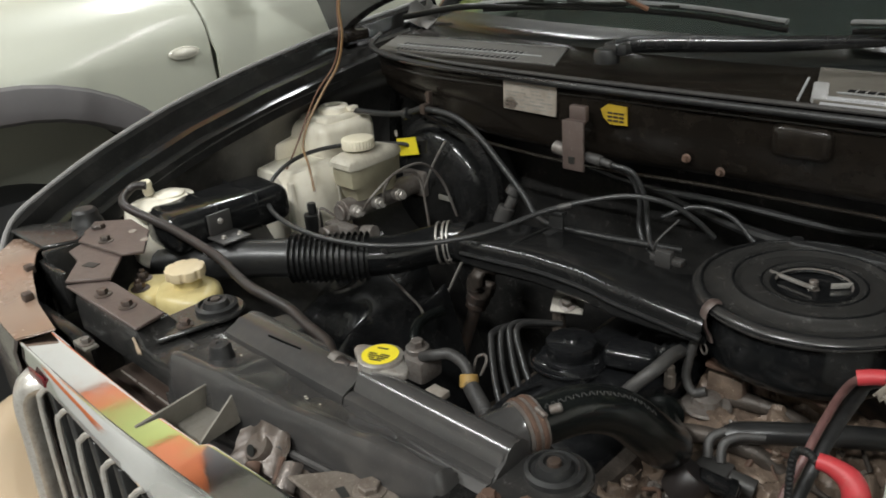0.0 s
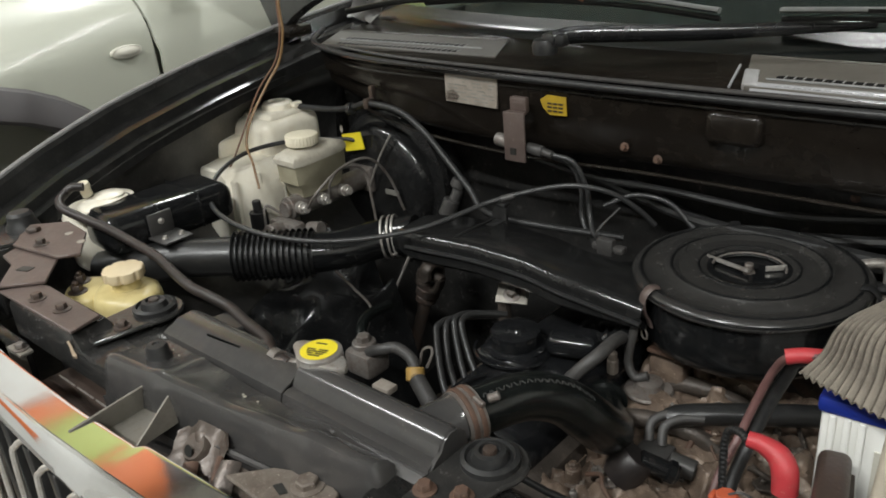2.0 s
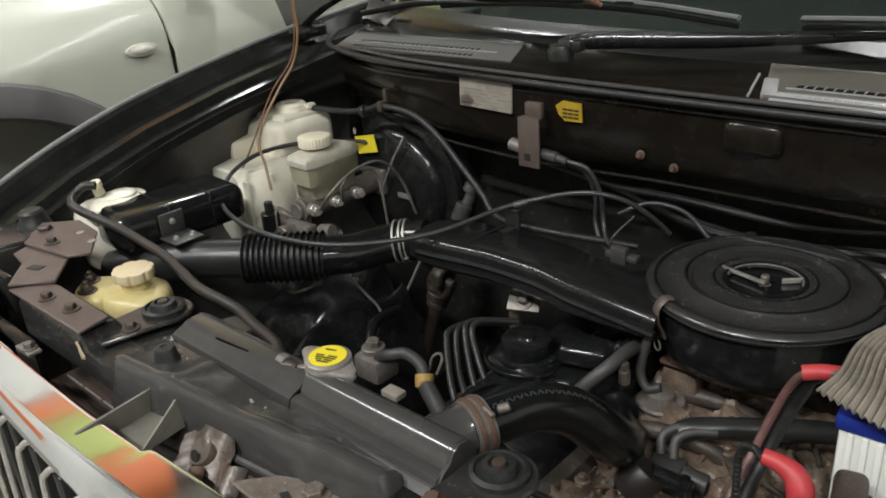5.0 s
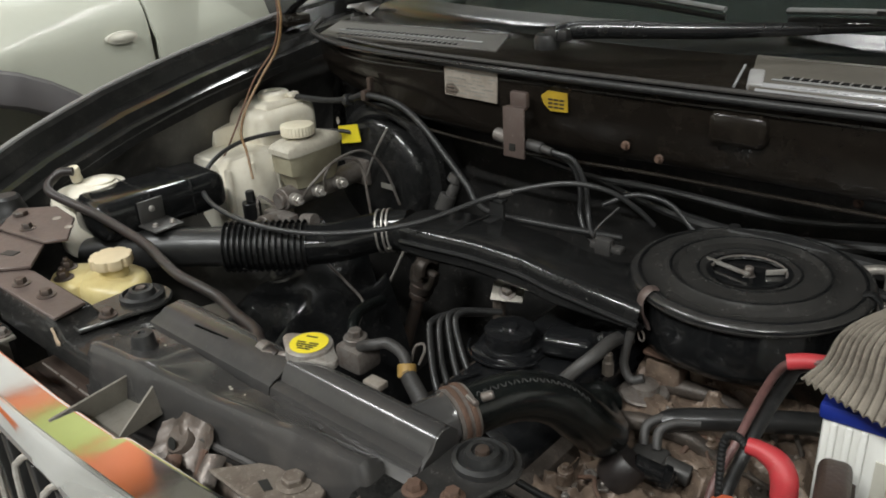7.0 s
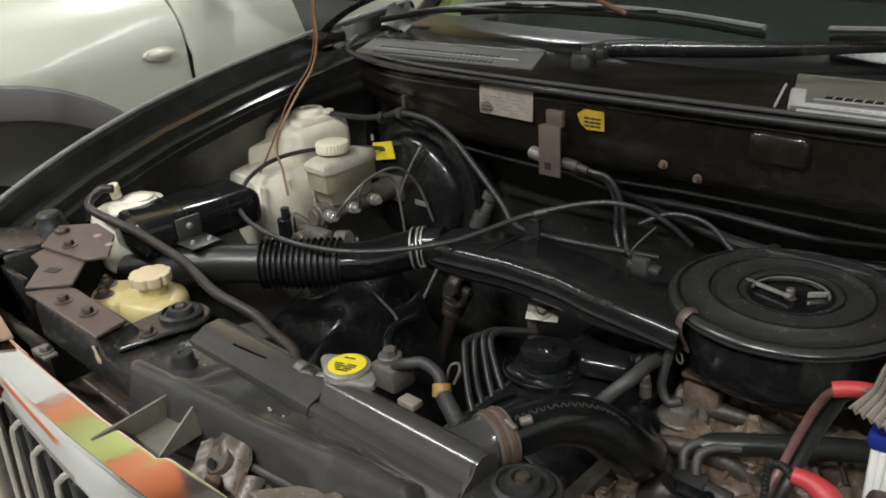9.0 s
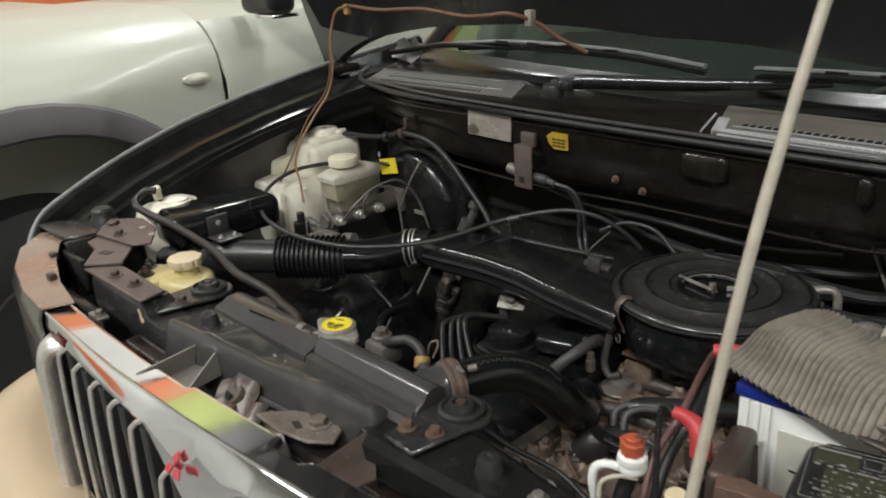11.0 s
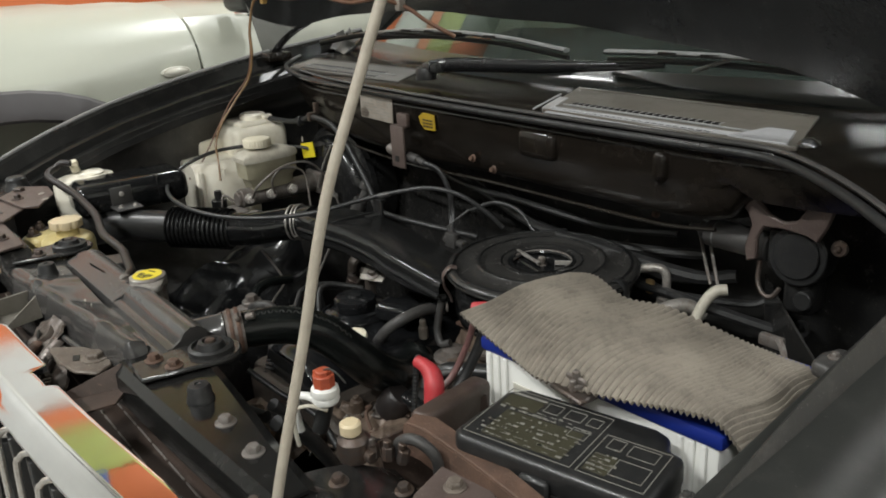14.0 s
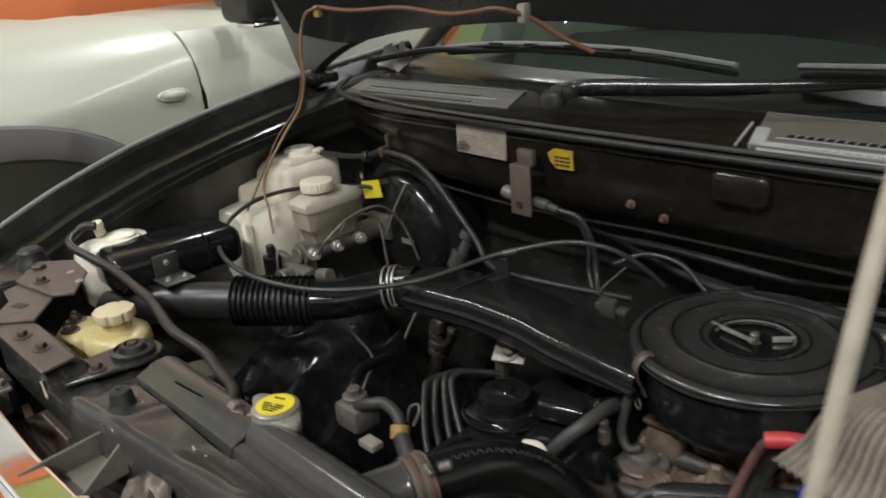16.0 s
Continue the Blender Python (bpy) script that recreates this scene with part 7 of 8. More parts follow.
solo("level_rod", tube([(-0.785, 0.962, 0.838), (-0.801, 0.943, 0.79), (-0.817, 0.924, 0.744)], 0.0026, 8, 4), "steel", "thin bare steel rod leaning under the duct", "rod")
solo("fuel_line", tube([(-0.83, 0.83, 0.85), (-0.80, 0.84, 0.82), (-0.76, 0.835, 0.80), (-0.735, 0.80, 0.785), (-0.73, 0.77, 0.755)], 0.0022, 8, 6), "dull_steel", "thin bent steel line", "pipe")

# ---------------------------------------------------------------- leads and hoses on the battery side
solo("coolant_hose", tube([(-0.225, 0.80, 0.826), (-0.21, 0.81, 0.832), (-0.16, 0.842, 0.834), (-0.10, 0.88, 0.834), (-0.05, 0.91, 0.83), (0.02, 0.95, 0.82)], 0.013, 14, 6), "plastic", "smooth black plastic pipe beside the battery", "pipe")
vs = thing("vacuum_switch", (-0.2, 0.72, 0.83), "grey vacuum switch with two small hoses", "valve")
part("body", join(box(-0.215, -0.175, 0.695, 0.725, 0.825, 0.85, 0.005), cyl((-0.178, 0.71, 0.838), 0.012, 0.03, (1, 0.2, -0.2), 12), cyl((-0.225, 0.708, 0.838), 0.008, 0.02, (-1, 0, 0.1), 10)), "motor_grey", vs, "grey plastic valve body")
for dx in (-0.206, -0.19):
    part("hose", tube([(dx, 0.715, 0.85), (dx - 0.004, 0.728, 0.866), (dx + 0.008, 0.742, 0.874), (dx + 0.03, 0.757, 0.874)], 0.0055, 10, 6), "old_rubber", vs, "small bent hose")
shift(vs, -0.028, 0.056, -0.040)
bs = thing("oil_sender", (-0.22, 0.725, 0.80), "greasy black sender on the brown casting", "sensor")
part("cup", lathe([(0, 0), (0.020, 0), (0.0225, 0.006), (0.0225, 0.030), (0.019, 0.036), (0, 0.037)], (-0.240, 0.712, 0.795), (0.35, 0.3, 0.6), 24), "brown_rubber", bs, "dark greasy cup")
part("stem", join(cyl((-0.222, 0.726, 0.820), 0.011, 0.045, (0.75, 0.35, -0.35), 14), cyl((-0.196, 0.738, 0.808), 0.014, 0.010, (0.75, 0.35, -0.35), 8)), "shiny_plastic", bs, "glossy black stem")
pc = thing("battery_lead", (-0.1, 0.72, 0.8), "faded red and black battery lead with red terminal sleeve", "cable")
part("red_lead", tube([(-0.053, 0.753, 0.995), (-0.083, 0.748, 0.987), (-0.098, 0.754, 0.965), (-0.110, 0.751, 0.93), (-0.119, 0.732, 0.89), (-0.122, 0.690, 0.86), (-0.115, 0.655, 0.82), (-0.11, 0.64, 0.76)], 0.0042, 12, 8), "red_cable", pc, "faded red lead")
part("black_lead", tube([(-0.053, 0.766, 0.988), (-0.080, 0.760, 0.978), (-0.090, 0.764, 0.955), (-0.102, 0.759, 0.92), (-0.111, 0.738, 0.88), (-0.112, 0.698, 0.85), (-0.105, 0.66, 0.81), (-0.10, 0.645, 0.75)], 0.0066, 12, 8), "rubber", pc, "black lead")
part("sleeve", tube([(-0.087, 0.745, 0.988), (-0.073, 0.751, 0.991), (-0.055, 0.757, 0.992)], 0.0074, 12, 4), "red_plastic", pc, "red plastic sleeve")
part("terminal_boot", tube([(-0.083, 0.656, 0.953), (-0.071, 0.657, 0.952), (-0.057, 0.656, 0.947), (-0.049, 0.652, 0.937), (-0.046, 0.648, 0.918)], 0.012, 16, 6, radii=[0.0072, 0.0080, 0.0104, 0.0114, 0.0110]), "red_plastic", pc, "bright red rubber terminal boot")
part("boot_lead", tube([(-0.085, 0.651, 0.954), (-0.10, 0.665, 0.95), (-0.112, 0.67, 0.935), (-0.108, 0.66, 0.88), (-0.10, 0.65, 0.82)], 0.0034, 10, 6, ribs=34, rib=0.0006), "rubber", pc, "thin corrugated lead").location = (0.003, 0.003, -0.002)

BM = Matrix.Translation((-0.045, 0.719, -0.011)) @ Matrix.Rotation(radians(3.4), 4, "Z") @ Matrix.Translation((0.012, -0.690, 0))
bat = thing("battery", (0.125, 0.775, 0.78), "white car battery with a blue lid", "battery")
part("case", moved(box(-0.012, 0.279, 0.693, 0.862, 0.775, 0.973, 0.006, 2), BM), "battery_white", bat, "white plastic battery case")
for x in (-0.004, 0.008, 0.020, 0.238, 0.250, 0.262):
    part("case_rib", moved(box(x, x + 0.006, 0.689, 0.694, 0.80, 0.970, 0.002), BM), "battery_white", bat, "moulded rib")
part("side_label", moved(box(0.035, 0.212, 0.6905, 0.692, 0.80, 0.945, 0.0), BM), "lens", bat, "pale label on the case")
for k, (a, b_) in enumerate(((0.05, 0.11), (0.06, 0.13), (0.05, 0.09))):
    part("label_line", moved(box(a, b_, 0.6895, 0.6903, 0.90 - 0.035 * k, 0.902 - 0.035 * k, 0), BM), "ink", bat)
part("lid", moved(join(box(-0.015, 0.283, 0.690, 0.865, 0.970, 0.986, 0.004, 2)), BM), "blue_plastic", bat, "dark blue lid")
for px in (0.02, 0.235):
    part("terminal", moved(cyl((px, 0.79, 0.985), 0.009, 0.016, n=16), BM), "dull_steel", bat, "lead terminal post")

# ribbed cloth draped on the battery: hem in front, far edge at the back
HEM = smooth_path([(-0.064, 0.698, 1.000), (-0.024, 0.698, 0.986), (0.024, 0.694, 0.976), (0.066, 0.690, 0.972), (0.122, 0.696, 0.978), (0.175, 0.703, 0.986), (0.215, 0.712, 0.992), (0.250, 0.722, 0.990), (0.273, 0.732, 0.962)], 27)
FAR = smooth_path([(-0.038, 0.842, 1.010), (-0.010, 0.858, 1.010), (0.040, 0.854, 0.998), (0.096, 0.860, 1.003), (0.160, 0.858, 1.001), (0.205, 0.852, 1.001), (0.236, 0.850, 1.000), (0.268, 0.846, 0.998), (0.292, 0.846, 0.972)], 27)
RIBS, NY = 54, 30
NX = len(HEM) - 1
rows = []
for i in range(NX + 1):
    u = i / NX
    (hx, hy, hz), (bx, by, bz) = HEM[i], FAR[i]
    r = []
    for j in range(NY + 1):
        v = j / NY
        x = hx + (bx - hx) * v - 0.005 * math.sin(math.pi * v) * (1 - u) ** 3 + 0.004 * math.sin(v * 8 + u * 5)
        y = hy + (by - hy) * v
        top = 1.001 + (bz - 1.001) * (v ** 2 if u < 0.88 else 1.0) + 0.013 * math.exp(-((x - 0.0) / 0.07) ** 2 - ((y - 0.80) / 0.05) ** 2) + 0.0022 * math.sin(x * 23 + y * 14) + 0.0018 * math.sin(y * 37 - x * 15)
        z = top + (hz - top) * math.exp(-v / 0.13)
        z += 0.0034 * abs(math.sin(math.pi * u * RIBS)) ** 0.8
        r.append((x, y, z))
    rows.append(r)
cl = solo("cover_cloth", loft(rows, 0.0022), "cloth", "crumpled grey-brown ribbed cloth draped over the battery", "cloth")
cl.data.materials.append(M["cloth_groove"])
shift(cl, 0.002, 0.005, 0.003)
# Groove faces take a darker colour that paints in the shade between ribs.
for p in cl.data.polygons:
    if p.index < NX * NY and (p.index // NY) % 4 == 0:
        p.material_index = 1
hd = thing("battery_clamp", (0.10, 0.71, 0.98), "dark steel battery clamp with a wing nut", "clamp")
part("bar", box(0.074, 0.120, 0.688, 0.712, 0.972, 0.978, 0.002, 1, Matrix.Translation((0.1, 0.7, 0)) @ Matrix.Rotation(radians(-8), 4, "Z") @ Matrix.Translation((-0.1, -0.7, 0))), "bolt", hd, "dark steel clamp bar")
part("stud", join(cyl((0.099, 0.702, 0.972), 0.004, 0.026, n=10), cyl((0.099, 0.702, 0.978), 0.008, 0.007, n=6), box(0.086, 0.112, 0.700, 0.704, 0.985, 0.992, 0.002, 1)), "dull_steel", hd, "threaded stud with a wing nut")
part("hook_rod", cyl((0.099, 0.697, 0.80), 0.0035, 0.19, n=8), "dull_steel", hd)

shift(hd, 0.012, 0.001, 0.002)

# fuse box with a printed lid
fb = thing("fuse_box", (0.165, 0.625, 0.92), "black fuse box with a printed diagram on its lid", "fuse box")
fm = Matrix.Translation((0.149, 0.655, -0.006)) @ Matrix.Rotation(radians(14), 4, "Z")
fo = [(-0.098, -0.045), (-0.088, -0.056), (0.085, -0.056), (0.098, -0.048), (0.098, 0.022), (0.082, 0.026), (0.075, 0.046), (0.060, 0.052), (-0.075, 0.052), (-0.092, 0.036)]
part("base", prism([(x * 0.98, y * 0.98) for x, y in fo], 0.925, 0.952, 0.004, fm), "plastic", fb, "black lower box")
fl = part("lid", prism(fo, 0.945, 0.974, 0.007, fm, 3), "plastic", fb, "black lid")
zt = 0.9741


def ink_frame(x0, x1, y0, y1, w=0.0007):
    return join(box(x0, x1, y0, y0 + w, zt, zt + 0.0005, 0, 1, fm), box(x0, x1, y1 - w, y1, zt, zt + 0.0005, 0, 1, fm), box(x0, x0 + w, y0, y1, zt, zt + 0.0005, 0, 1, fm), box(x1 - w, x1, y0, y1, zt, zt + 0.0005, 0, 1, fm))


part("diagram_frame", ink_frame(-0.088, 0.022, -0.045, 0.042), "grey_plastic", fl, "pale printed frame")
part("diagram_frame", ink_frame(0.027, 0.088, -0.045, 0.017), "grey_plastic", fl, "pale printed frame")
for x0, x1, y0, y1 in ((-0.02, -0.002, 0.020, 0.036), (0.003, 0.016, 0.020, 0.034), (0.034, 0.048, -0.002, 0.014), (0.054, 0.080, -0.004, 0.013), (0.052, 0.082, -0.036, -0.012), (-0.004, 0.014, -0.004, 0.012), (-0.042, -0.026, 0.020, 0.036)):
    part("diagram_cell", ink_frame(x0, x1, y0, y1, 0.0006), "grey_plastic", fl, "pale printed cell")
for x0, x1, y0, y1 in ((-0.084, -0.046, 0.012, 0.032), (-0.072, 0.010, -0.040, 0.006), (0.030, 0.052, -0.040, -0.012)):
    part("print_field", box(x0, x1, y0, y1, zt - 0.0002, zt + 0.0002, 0, 1, fm), "print_olive", fl, "olive printed field")
r2 = random.Random(3)
for k in range(175):
    x = r2.uniform(-0.082, 0.012) if k < 135 else r2.uniform(0.030, 0.050)
    y = r2.choice([-0.038, -0.031, -0.024, -0.017, -0.010, 0.0, 0.008, 0.014]) if k < 135 else r2.choice([-0.038, -0.032, -0.026, -0.020, -0.014])
    part("print_bar", box(x, x + r2.uniform(0.0015, 0.006), y, y + r2.choice([0.0007, 0.0012, 0.0026]), zt, zt + 0.0005, 0, 1, fm), "grey_plastic", fl, "small pale print bar")
part("title_bar", box(-0.082, -0.045, 0.034, 0.037, zt, zt + 0.0005, 0, 1, fm), "grey_plastic", fl, "pale print bar")
part("latch", box(-0.02, 0.01, -0.062, -0.054, 0.935, 0.962, 0.003, 1, fm), "plastic", fb, "moulded latch")

# brown tray and brackets under the fuse box
bt = thing("battery_tray", (0.08, 0.6, 0.78), "rusty brown battery tray with folded edges", "battery tray")
part("base", box(-0.03, 0.285, 0.56, 0.88, 0.765, 0.775, 0.003), "rusty", bt, "rusty tray floor")
part("side_bracket", box(-0.062, 0.050, -0.0135, 0.0135, -0.055, 0.0, 0.008, 3, Matrix.Translation((-0.012, 0.652, 0.946)) @ Matrix.Rotation(radians(103), 4, "Z") @ Matrix.Rotation(radians(5), 4, "Y")), "brown_dark", bt, "dark brown folded side bracket")
part("angle_bar", join(prism([(0.000, 0.588), (0.022, 0.600), (0.118, 0.596), (0.215, 0.584), (0.290, 0.560), (0.290, 0.545), (0.205, 0.568), (0.105, 0.576), (0.030, 0.578), (0.008, 0.572)], 0.949, 0.953, 0.0012),
     loft([[(0.008, 0.572, 0.952), (0.030, 0.578, 0.952), (0.105, 0.576, 0.952), (0.205, 0.568, 0.952), (0.290, 0.545, 0.952)], [(0.010, 0.566, 0.925), (0.032, 0.572, 0.922), (0.107, 0.570, 0.922), (0.207, 0.562, 0.922), (0.292, 0.539, 0.922)]], 0.003)), "rusty", bt, "rusty brown angle bar")
part("front_plate", prism([(0.095, 0.548), (0.15, 0.556), (0.26, 0.530), (0.27, 0.490), (0.15, 0.470), (0.11, 0.505)], 0.956, 0.960, 0.0015), "brown_plate", bt, "rusty brown bracket plate with a bolt")
part("bolt", bolt((0.127, 0.536, 0.960), 0.007, (0, 0, 1), 0.010), "worn_beige", bt, "pale bolt head")
part("side_gusset", loft([[(-0.034, 0.565, 0.915), (-0.022, 0.62, 0.925), (-0.006, 0.688, 0.930)], [(-0.024, 0.565, 0.85), (-0.014, 0.62, 0.85), (0.0, 0.688, 0.85)]], 0.003), "brown_dark", bt, "dark brown gusset")
part("leg", join(box(0.0, 0.03, 0.62, 0.65, 0.40, 0.767, 0.004), box(0.22, 0.25, 0.62, 0.65, 0.40, 0.767, 0.004)), "bay_paint", bt)

# corner panel between support and fender on the battery side
cp = part("corner_panel", loft(smooth_rows([[(0.02, 0.375, 0.955), (0.02, 0.43, 0.962), (0.01, 0.50, 0.940), (0.0, 0.56, 0.90)], [(0.12, 0.38, 0.957), (0.12, 0.44, 0.955), (0.12, 0.50, 0.928), (0.12, 0.57, 0.88)], [(0.24, 0.40, 0.965), (0.24, 0.46, 0.96), (0.24, 0.52, 0.935), (0.24, 0.60, 0.89)], [(0.305, 0.42, 0.985), (0.30, 0.48, 0.985), (0.295, 0.55, 0.985), (0.29, 0.62, 0.985)]], 3), 0.003), "bay_paint", car, "black pressed corner panel")
for b in ((0.03, 0.40, 0.958), (0.075, 0.52, 0.936), (0.05, 0.47, 0.957)):
    part("bolt", bolt(b, 0.006, (0, -0.1, 1), 0.009), "bolt", cp, "dusty bolt")
part("emboss", lathe([(0, 0.002), (0.020, 0.002), (0.024, 0.0), (0.026, -0.002)], (0.06, 0.43, 0.962), n=24), "bay_paint", cp, "round pressed boss")

# white switch with its orange cap
wsx = thing("pressure_switch", (-0.045, 0.52, 0.90), "white plastic fitting with a scuffed orange cap", "switch")
part("orange_cap", join(cyl((-0.046, 0.52, 0.982), 0.0155, 0.022, n=8), cyl((-0.046, 0.52, 1.0), 0.011, 0.012, n=8), box(-0.062, -0.056, 0.512, 0.524, 0.985, 1.008, 0.002)), "orange_rubber", wsx, "scuffed orange-red cap")
part("white_collar", lathe([(0, 0), (0.018, 0), (0.020, 0.006), (0.0185, 0.012), (0.0205, 0.016), (0.019, 0.026), (0.014, 0.030), (0, 0.030)], (-0.046, 0.52, 0.954), n=24), "battery_white", wsx, "stepped white collar")
part("switch_body", tube([(-0.045, 0.52, 0.955), (-0.05, 0.518, 0.935), (-0.055, 0.51, 0.90)], 0.012, 12, 4), "plastic", wsx, "black switch body")
part("white_hose", tube([(-0.055, 0.515, 0.952), (-0.072, 0.502, 0.960), (-0.085, 0.495, 0.952), (-0.088, 0.492, 0.930), (-0.085, 0.495, 0.89)], 0.0066, 10, 6), "battery_white", wsx, "white bent pipe")
part("white_hose", tube([(-0.035, 0.515, 0.945), (-0.05, 0.495, 0.955), (-0.066, 0.482, 0.945), (-0.068, 0.478, 0.92), (-0.065, 0.48, 0.88)], 0.0032, 10, 6), "grey_cream", wsx, "white bent pipe")
part("pin_wires", tube([(-0.046, 0.52, 1.01), (-0.036, 0.524, 1.016), (-0.026, 0.53, 1.010), (-0.022, 0.54, 0.99)], 0.0014, 6, 6), "old_rubber", wsx)
wsx.scale = (0.70, 0.70, 0.60)
wsx.location = (-0.046, 0.518, 0.943)
sw2 = thing("drier_sight_cap", (-0.005, 0.52, 0.90), "beige plastic cap on a metal receiver", "cap")
part("cap", cyl((-0.006, 0.52, 0.962), 0.0155, 0.020, n=16, bevel=0.003), "ps_cap", sw2, "beige plug cap")
part("receiver", join(lathe([(0, 0), (0.024, 0), (0.026, 0.006), (0.024, 0.03), (0.016, 0.038), (0, 0.04)], (-0.004, 0.522, 0.924), n=24), cyl((0.012, 0.53, 0.935), 0.010, 0.02, (1, 0, 0), 10)), "bolt", sw2, "dark metal receiver head")
for k in range(3):
    part("fitting", join(cyl((0.025 + 0.018 * k, 0.535 + 0.012 * k, 0.93), 0.009, 0.022, (0.2 * k - 0.2, 0.1, 1), 6), cyl((0.025 + 0.018 * k, 0.535 + 0.012 * k, 0.95), 0.006, 0.012, (0.2 * k - 0.2, 0.1, 1), 10)), "bolt", sw2, "small dark metal fitting")
sw2.scale = (0.66, 0.66, 0.66)
sw2.location = (0.001, 0.515, 0.921)
solo("loop_hose", tube([(0.03, 0.55, 0.93), (0.035, 0.545, 0.955), (0.055, 0.55, 0.965), (0.07, 0.56, 0.95), (0.068, 0.565, 0.92)], 0.0055, 10, 6), "old_rubber", "short grey looped hose", "hose")
for pts, r in (([(-0.245, 0.525, 0.93), (-0.215, 0.545, 0.905), (-0.17, 0.57, 0.88), (-0.12, 0.565, 0.865), (-0.06, 0.56, 0.86)], 0.0035), ([(-0.13, 0.50, 0.92), (-0.14, 0.54, 0.88), (-0.15, 0.58, 0.80), (-0.15, 0.60, 0.7)], 0.009), ([(-0.165, 0.505, 0.91), (-0.175, 0.545, 0.87), (-0.18, 0.59, 0.79), (-0.18, 0.61, 0.7)], 0.007), ([(-0.20, 0.53, 0.90), (-0.205, 0.56, 0.86), (-0.21, 0.60, 0.78)], 0.008)):
    solo("hose", tube(pts, r, 10, 7), "rubber", "thin black hose beside the radiator", "hose", "hoses beside the radiator")

# ---------------------------------------------------------------- far corner: pipes and wiper motor
pa = thing("cooling_pipe", (-0.09, 1.1, 0.85), "bare aluminium pipe bending down into a fitting", "pipe")
part("pipe", tube([(-0.16, 1.07, 0.915), (-0.13, 1.09, 0.925), (-0.10, 1.108, 0.931), (-0.088, 1.114, 0.925), (-0.085, 1.115, 0.905), (-0.087, 1.11, 0.86), (-0.088, 1.10, 0.80)], 0.0065, 12, 6), "steel", pa, "bright bent pipe")
part("fitting", join(cyl((-0.086, 1.112, 0.868), 0.012, 0.02, n=6), cyl((-0.086, 1.112, 0.85), 0.014, 0.018, n=6)), "steel", pa, "hexagon fitting")
part("yellow_tag", box(-0.112, -0.100, 1.10, 1.108, 0.89, 0.912, 0.002), "brass", pa)
shift(solo("white_hose", tube([(0.005, 1.105, 0.932), (-0.008, 1.095, 0.928), (-0.018, 1.08, 0.905), (-0.022, 1.06, 0.86), (-0.02, 1.04, 0.80)], 0.0078, 12, 6), "grey_cream", "pale insulated pipe by the firewall", "pipe"), 0.015, 0.0, 0.0)
solo("silver_hose", tube([(-0.075, 1.04, 0.875), (-0.05, 1.06, 0.895), (-0.03, 1.085, 0.90), (-0.01, 1.10, 0.885)], 0.010, 12, 6), "steel", "short silver pipe by the firewall", "pipe")
solo("pipe_fitting", join(cyl((-0.05, 1.06, 0.86), 0.016, 0.03, n=14), box(-0.06, -0.02, 1.04, 1.075, 0.845, 0.87, 0.005)), "rusty", "rusty pipe fitting by the firewall", "fitting")
for k in range(2):
    solo("thin_line", tube([(-0.06 + 0.014 * k, 1.15, 0.995), (-0.035 + 0.014 * k, 1.13, 0.96), (-0.01 + 0.012 * k, 1.11, 0.93)], 0.0025, 8, 4), "dull_steel", "thin steel line on the firewall", "pipe", "thin lines on the firewall")
wm = thing("wiper_motor", (0.0, 1.13, 0.98), "dusty grey cylindrical wiper motor on a brown bracket", "wiper motor")
part("motor", join(cyl((-0.010, 1.10, 1.011), 0.019, 0.088, (1, 0.02, -0.03), 24), cyl((-0.022, 1.10, 1.012), 0.012, 0.014, (1, 0, 0), 14), cyl((-0.040, 1.10, 1.012), 0.005, 0.022, (1, 0, 0), 10)), "motor_grey", wm, "dark grey cylindrical motor")
part("motor_band", join(cyl((0.002, 1.1002, 1.0105), 0.0196, 0.004, (1, 0.02, -0.03), 24), cyl((-0.008, 1.09, 1.028), 0.004, 0.008, (0, -0.3, 1), 8)), "wiper", wm, "pale band round the motor")
part("gearbox", join(cyl((0.124, 1.108, 1.012), 0.037, 0.030, (0, -1, 0.1), 28), cyl((0.124, 1.082, 1.015), 0.029, 0.008, (0, -1, 0.1), 24), box(0.080, 0.112, 1.085, 1.13, 0.985, 1.04, 0.008), box(0.105, 0.145, 1.085, 1.125, 0.935, 1.0, 0.010, 3), cyl((0.138, 1.085, 0.960), 0.012, 0.012, (0, -1, 0.1), 16)), "plastic", wm, "black ribbed gearbox cover")
part("bracket", prism([(0.047, 1.079), (0.064, 1.082), (0.075, 1.066), (0.090, 1.053), (0.108, 1.047), (0.124, 1.051), (0.134, 1.066), (0.142, 1.090), (0.168, 1.099), (0.172, 1.086), (0.162, 1.052), (0.152, 1.030), (0.138, 1.036), (0.108, 1.038), (0.084, 1.036), (0.076, 1.020), (0.078, 0.992), (0.064, 0.986), (0.060, 1.005), (0.068, 1.035), (0.062, 1.050), (0.047, 1.060)], -0.004, 0.004, 0.002, Matrix(((1, 0, 0, 0), (0, 0, 1, 1.072), (0, 1, 0, 0.010), (0, 0, 0, 1)))), "brown_plate", wm, "dull brown three-armed bracket")
part("lobe", join(cyl((0.168, 1.094, 1.032), 0.010, 0.006, (0, -1, 0.1), 18), cyl((0.168, 1.089, 1.0325), 0.0045, 0.005, (0, -1, 0.1), 6)), "bolt", wm, "round mounting lobe")
part("grommet", lathe([(0, 0), (0.022, 0), (0.024, 0.008), (0.014, 0.014), (0, 0.015)], (0.110, 1.118, 1.074), (0, -1, 0.3), 24, 0.6), "brown_plate", wm, "round pivot plate")
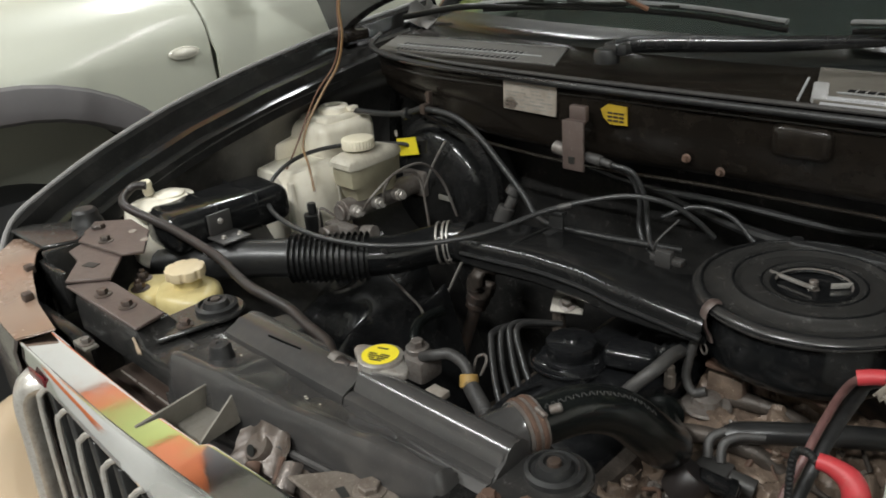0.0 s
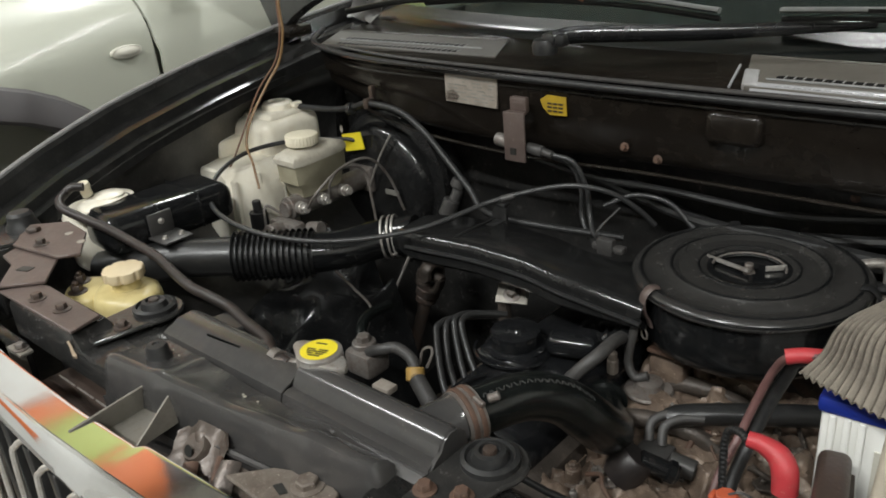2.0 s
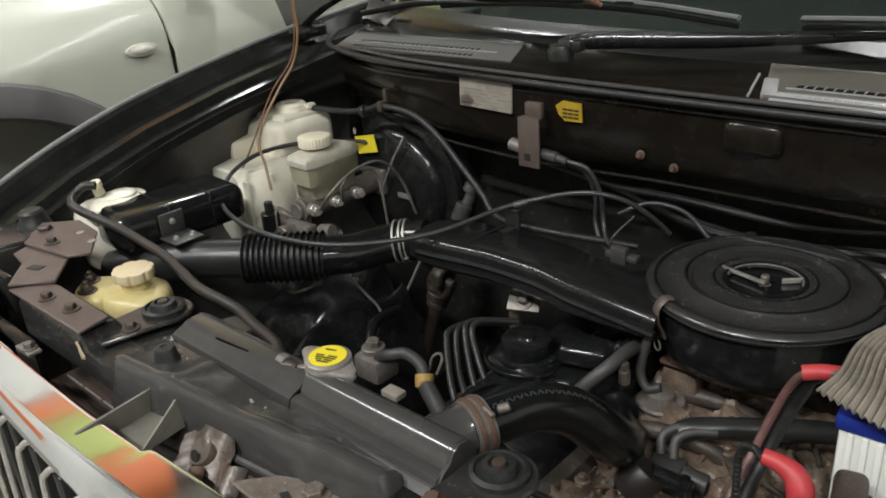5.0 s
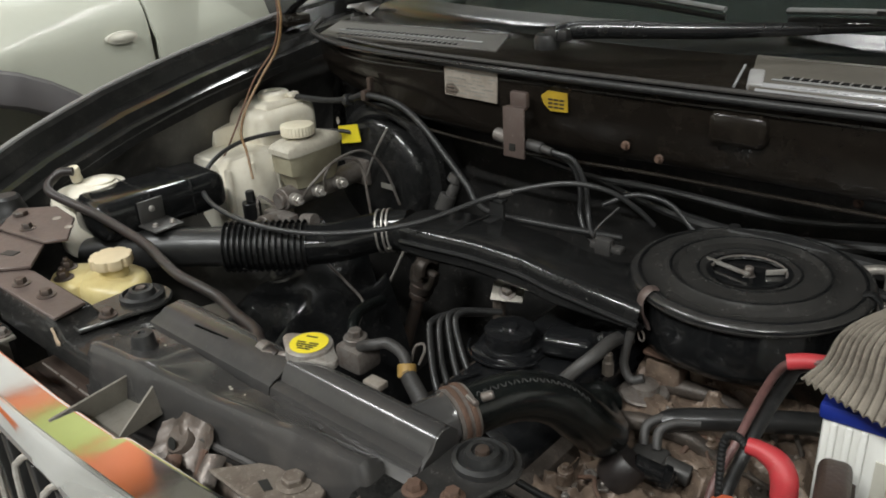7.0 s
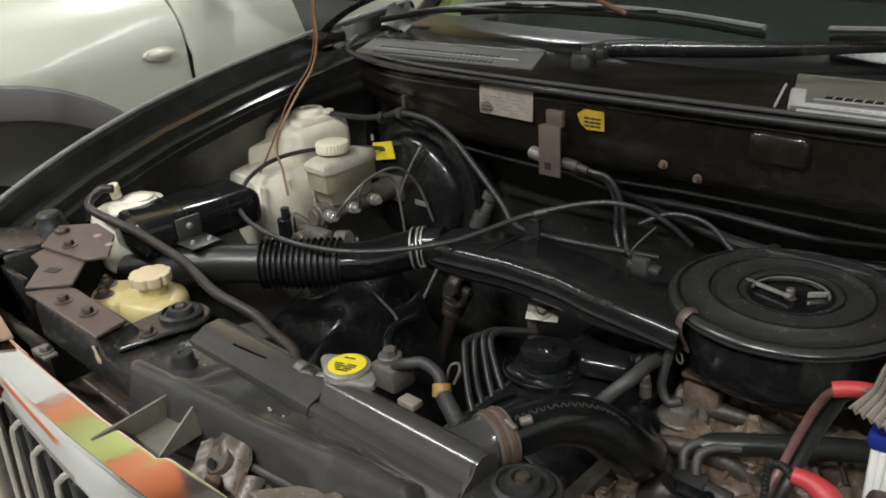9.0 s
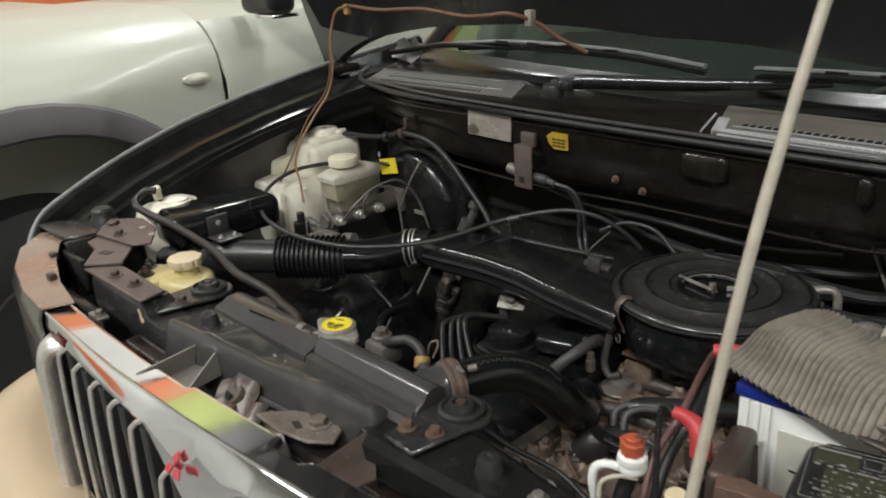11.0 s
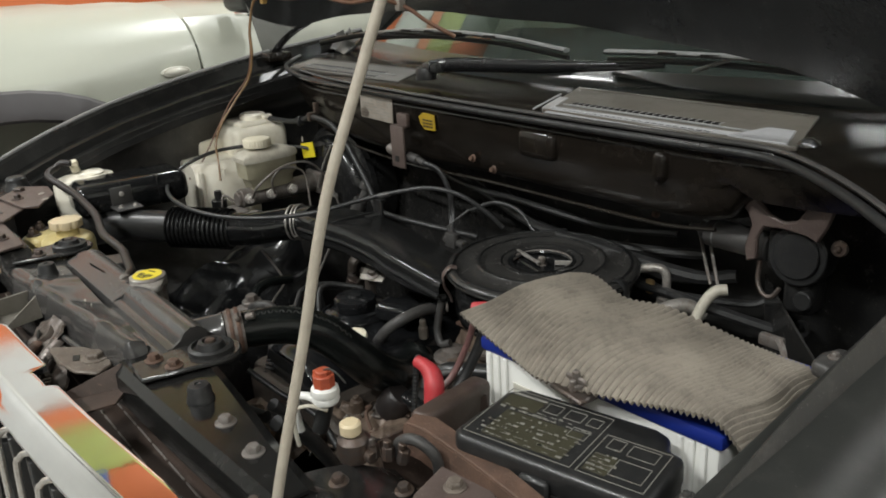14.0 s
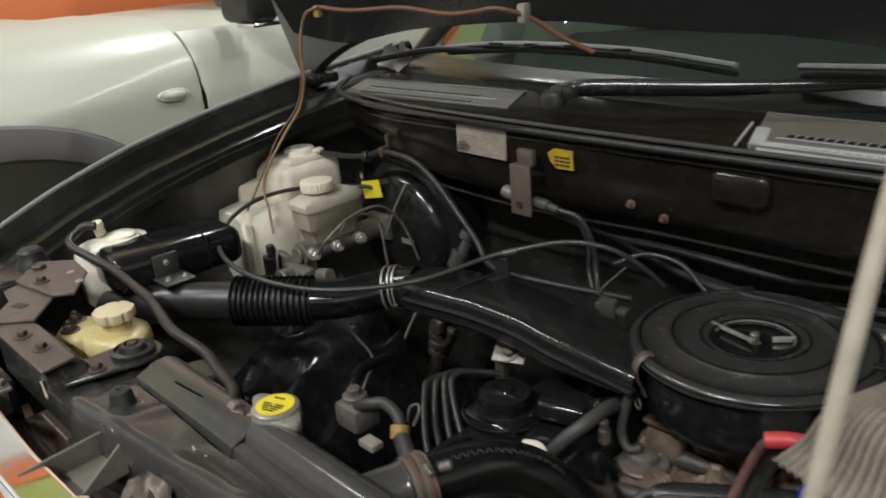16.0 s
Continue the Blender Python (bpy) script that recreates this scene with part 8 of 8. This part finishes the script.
for b in ((0.056, 1.068, 1.080), (0.157, 1.068, 1.098)):
    part("bolt", bolt(b, 0.007, (0, -1, 0.1), 0.011), "bolt", wm, "dull bolt")
part("strap_loop", tube([(0.074, 1.085, 0.995), (0.076, 1.08, 0.970), (0.086, 1.076, 0.956), (0.098, 1.076, 0.955), (0.106, 1.08, 0.968)], 0.003, 8, 5), "bolt", wm, "dull wire loop")
solo("inner_brace", loft(smooth_rows([[(0.05, 1.15, 0.95), (0.10, 1.1, 0.94), (0.2, 1.0, 0.93)], [(0.06, 1.15, 0.80), (0.12, 1.1, 0.78), (0.24, 0.98, 0.77)]], 3), 0.003), "bay_paint", "dark heater box casing in the corner", "casing")
solo("connector_tag", join(box(0.135, 0.165, 0.985, 0.995, 0.935, 0.95, 0.003), tube([(0.16, 0.985, 0.95), (0.17, 0.98, 0.94), (0.175, 0.975, 0.93)], 0.004, 6, 4)), "dull_steel", "small pale connector in the dark corner", "connector")
pr = solo("prop_rod", tube([(0.060, 0.395, 0.93), (0.0565, 0.417, 1.0), (0.0555, 0.450, 1.1), (0.058, 0.482, 1.21), (0.058, 0.523, 1.30), (0.062, 0.577, 1.42), (0.071, 0.634, 1.55), (0.08, 0.69, 1.70)], 0.0044, 12, 6), "rod", "pale bonnet prop rod standing on the radiator support", "prop rod")
fc = thing("fender_bracket", (0.298, 0.83, 1.02), "pale worn bracket bolted to the fender flange", "bracket")
part("plate", prism([(0.286, 0.800), (0.306, 0.796), (0.312, 0.815), (0.309, 0.838), (0.292, 0.842), (0.284, 0.822)], 1.026, 1.041, 0.005, None, 3), "motor_grey", fc, "rounded grey cover")
part("bolt", bolt((0.298, 0.818, 1.041), 0.0035, (0, 0, 1), 0.006, 0.003), "dull_steel", fc, "pale bolt")
solo("fender_clip", join(prism([(0.292, 0.598), (0.306, 0.595), (0.309, 0.616), (0.297, 0.620)], 1.000, 1.010, 0.003), bolt((0.301, 0.607, 1.010), 0.003, (0, 0, 1), 0.005, 0.003)), "motor_grey", "small pale clip on the fender flange", "clip")
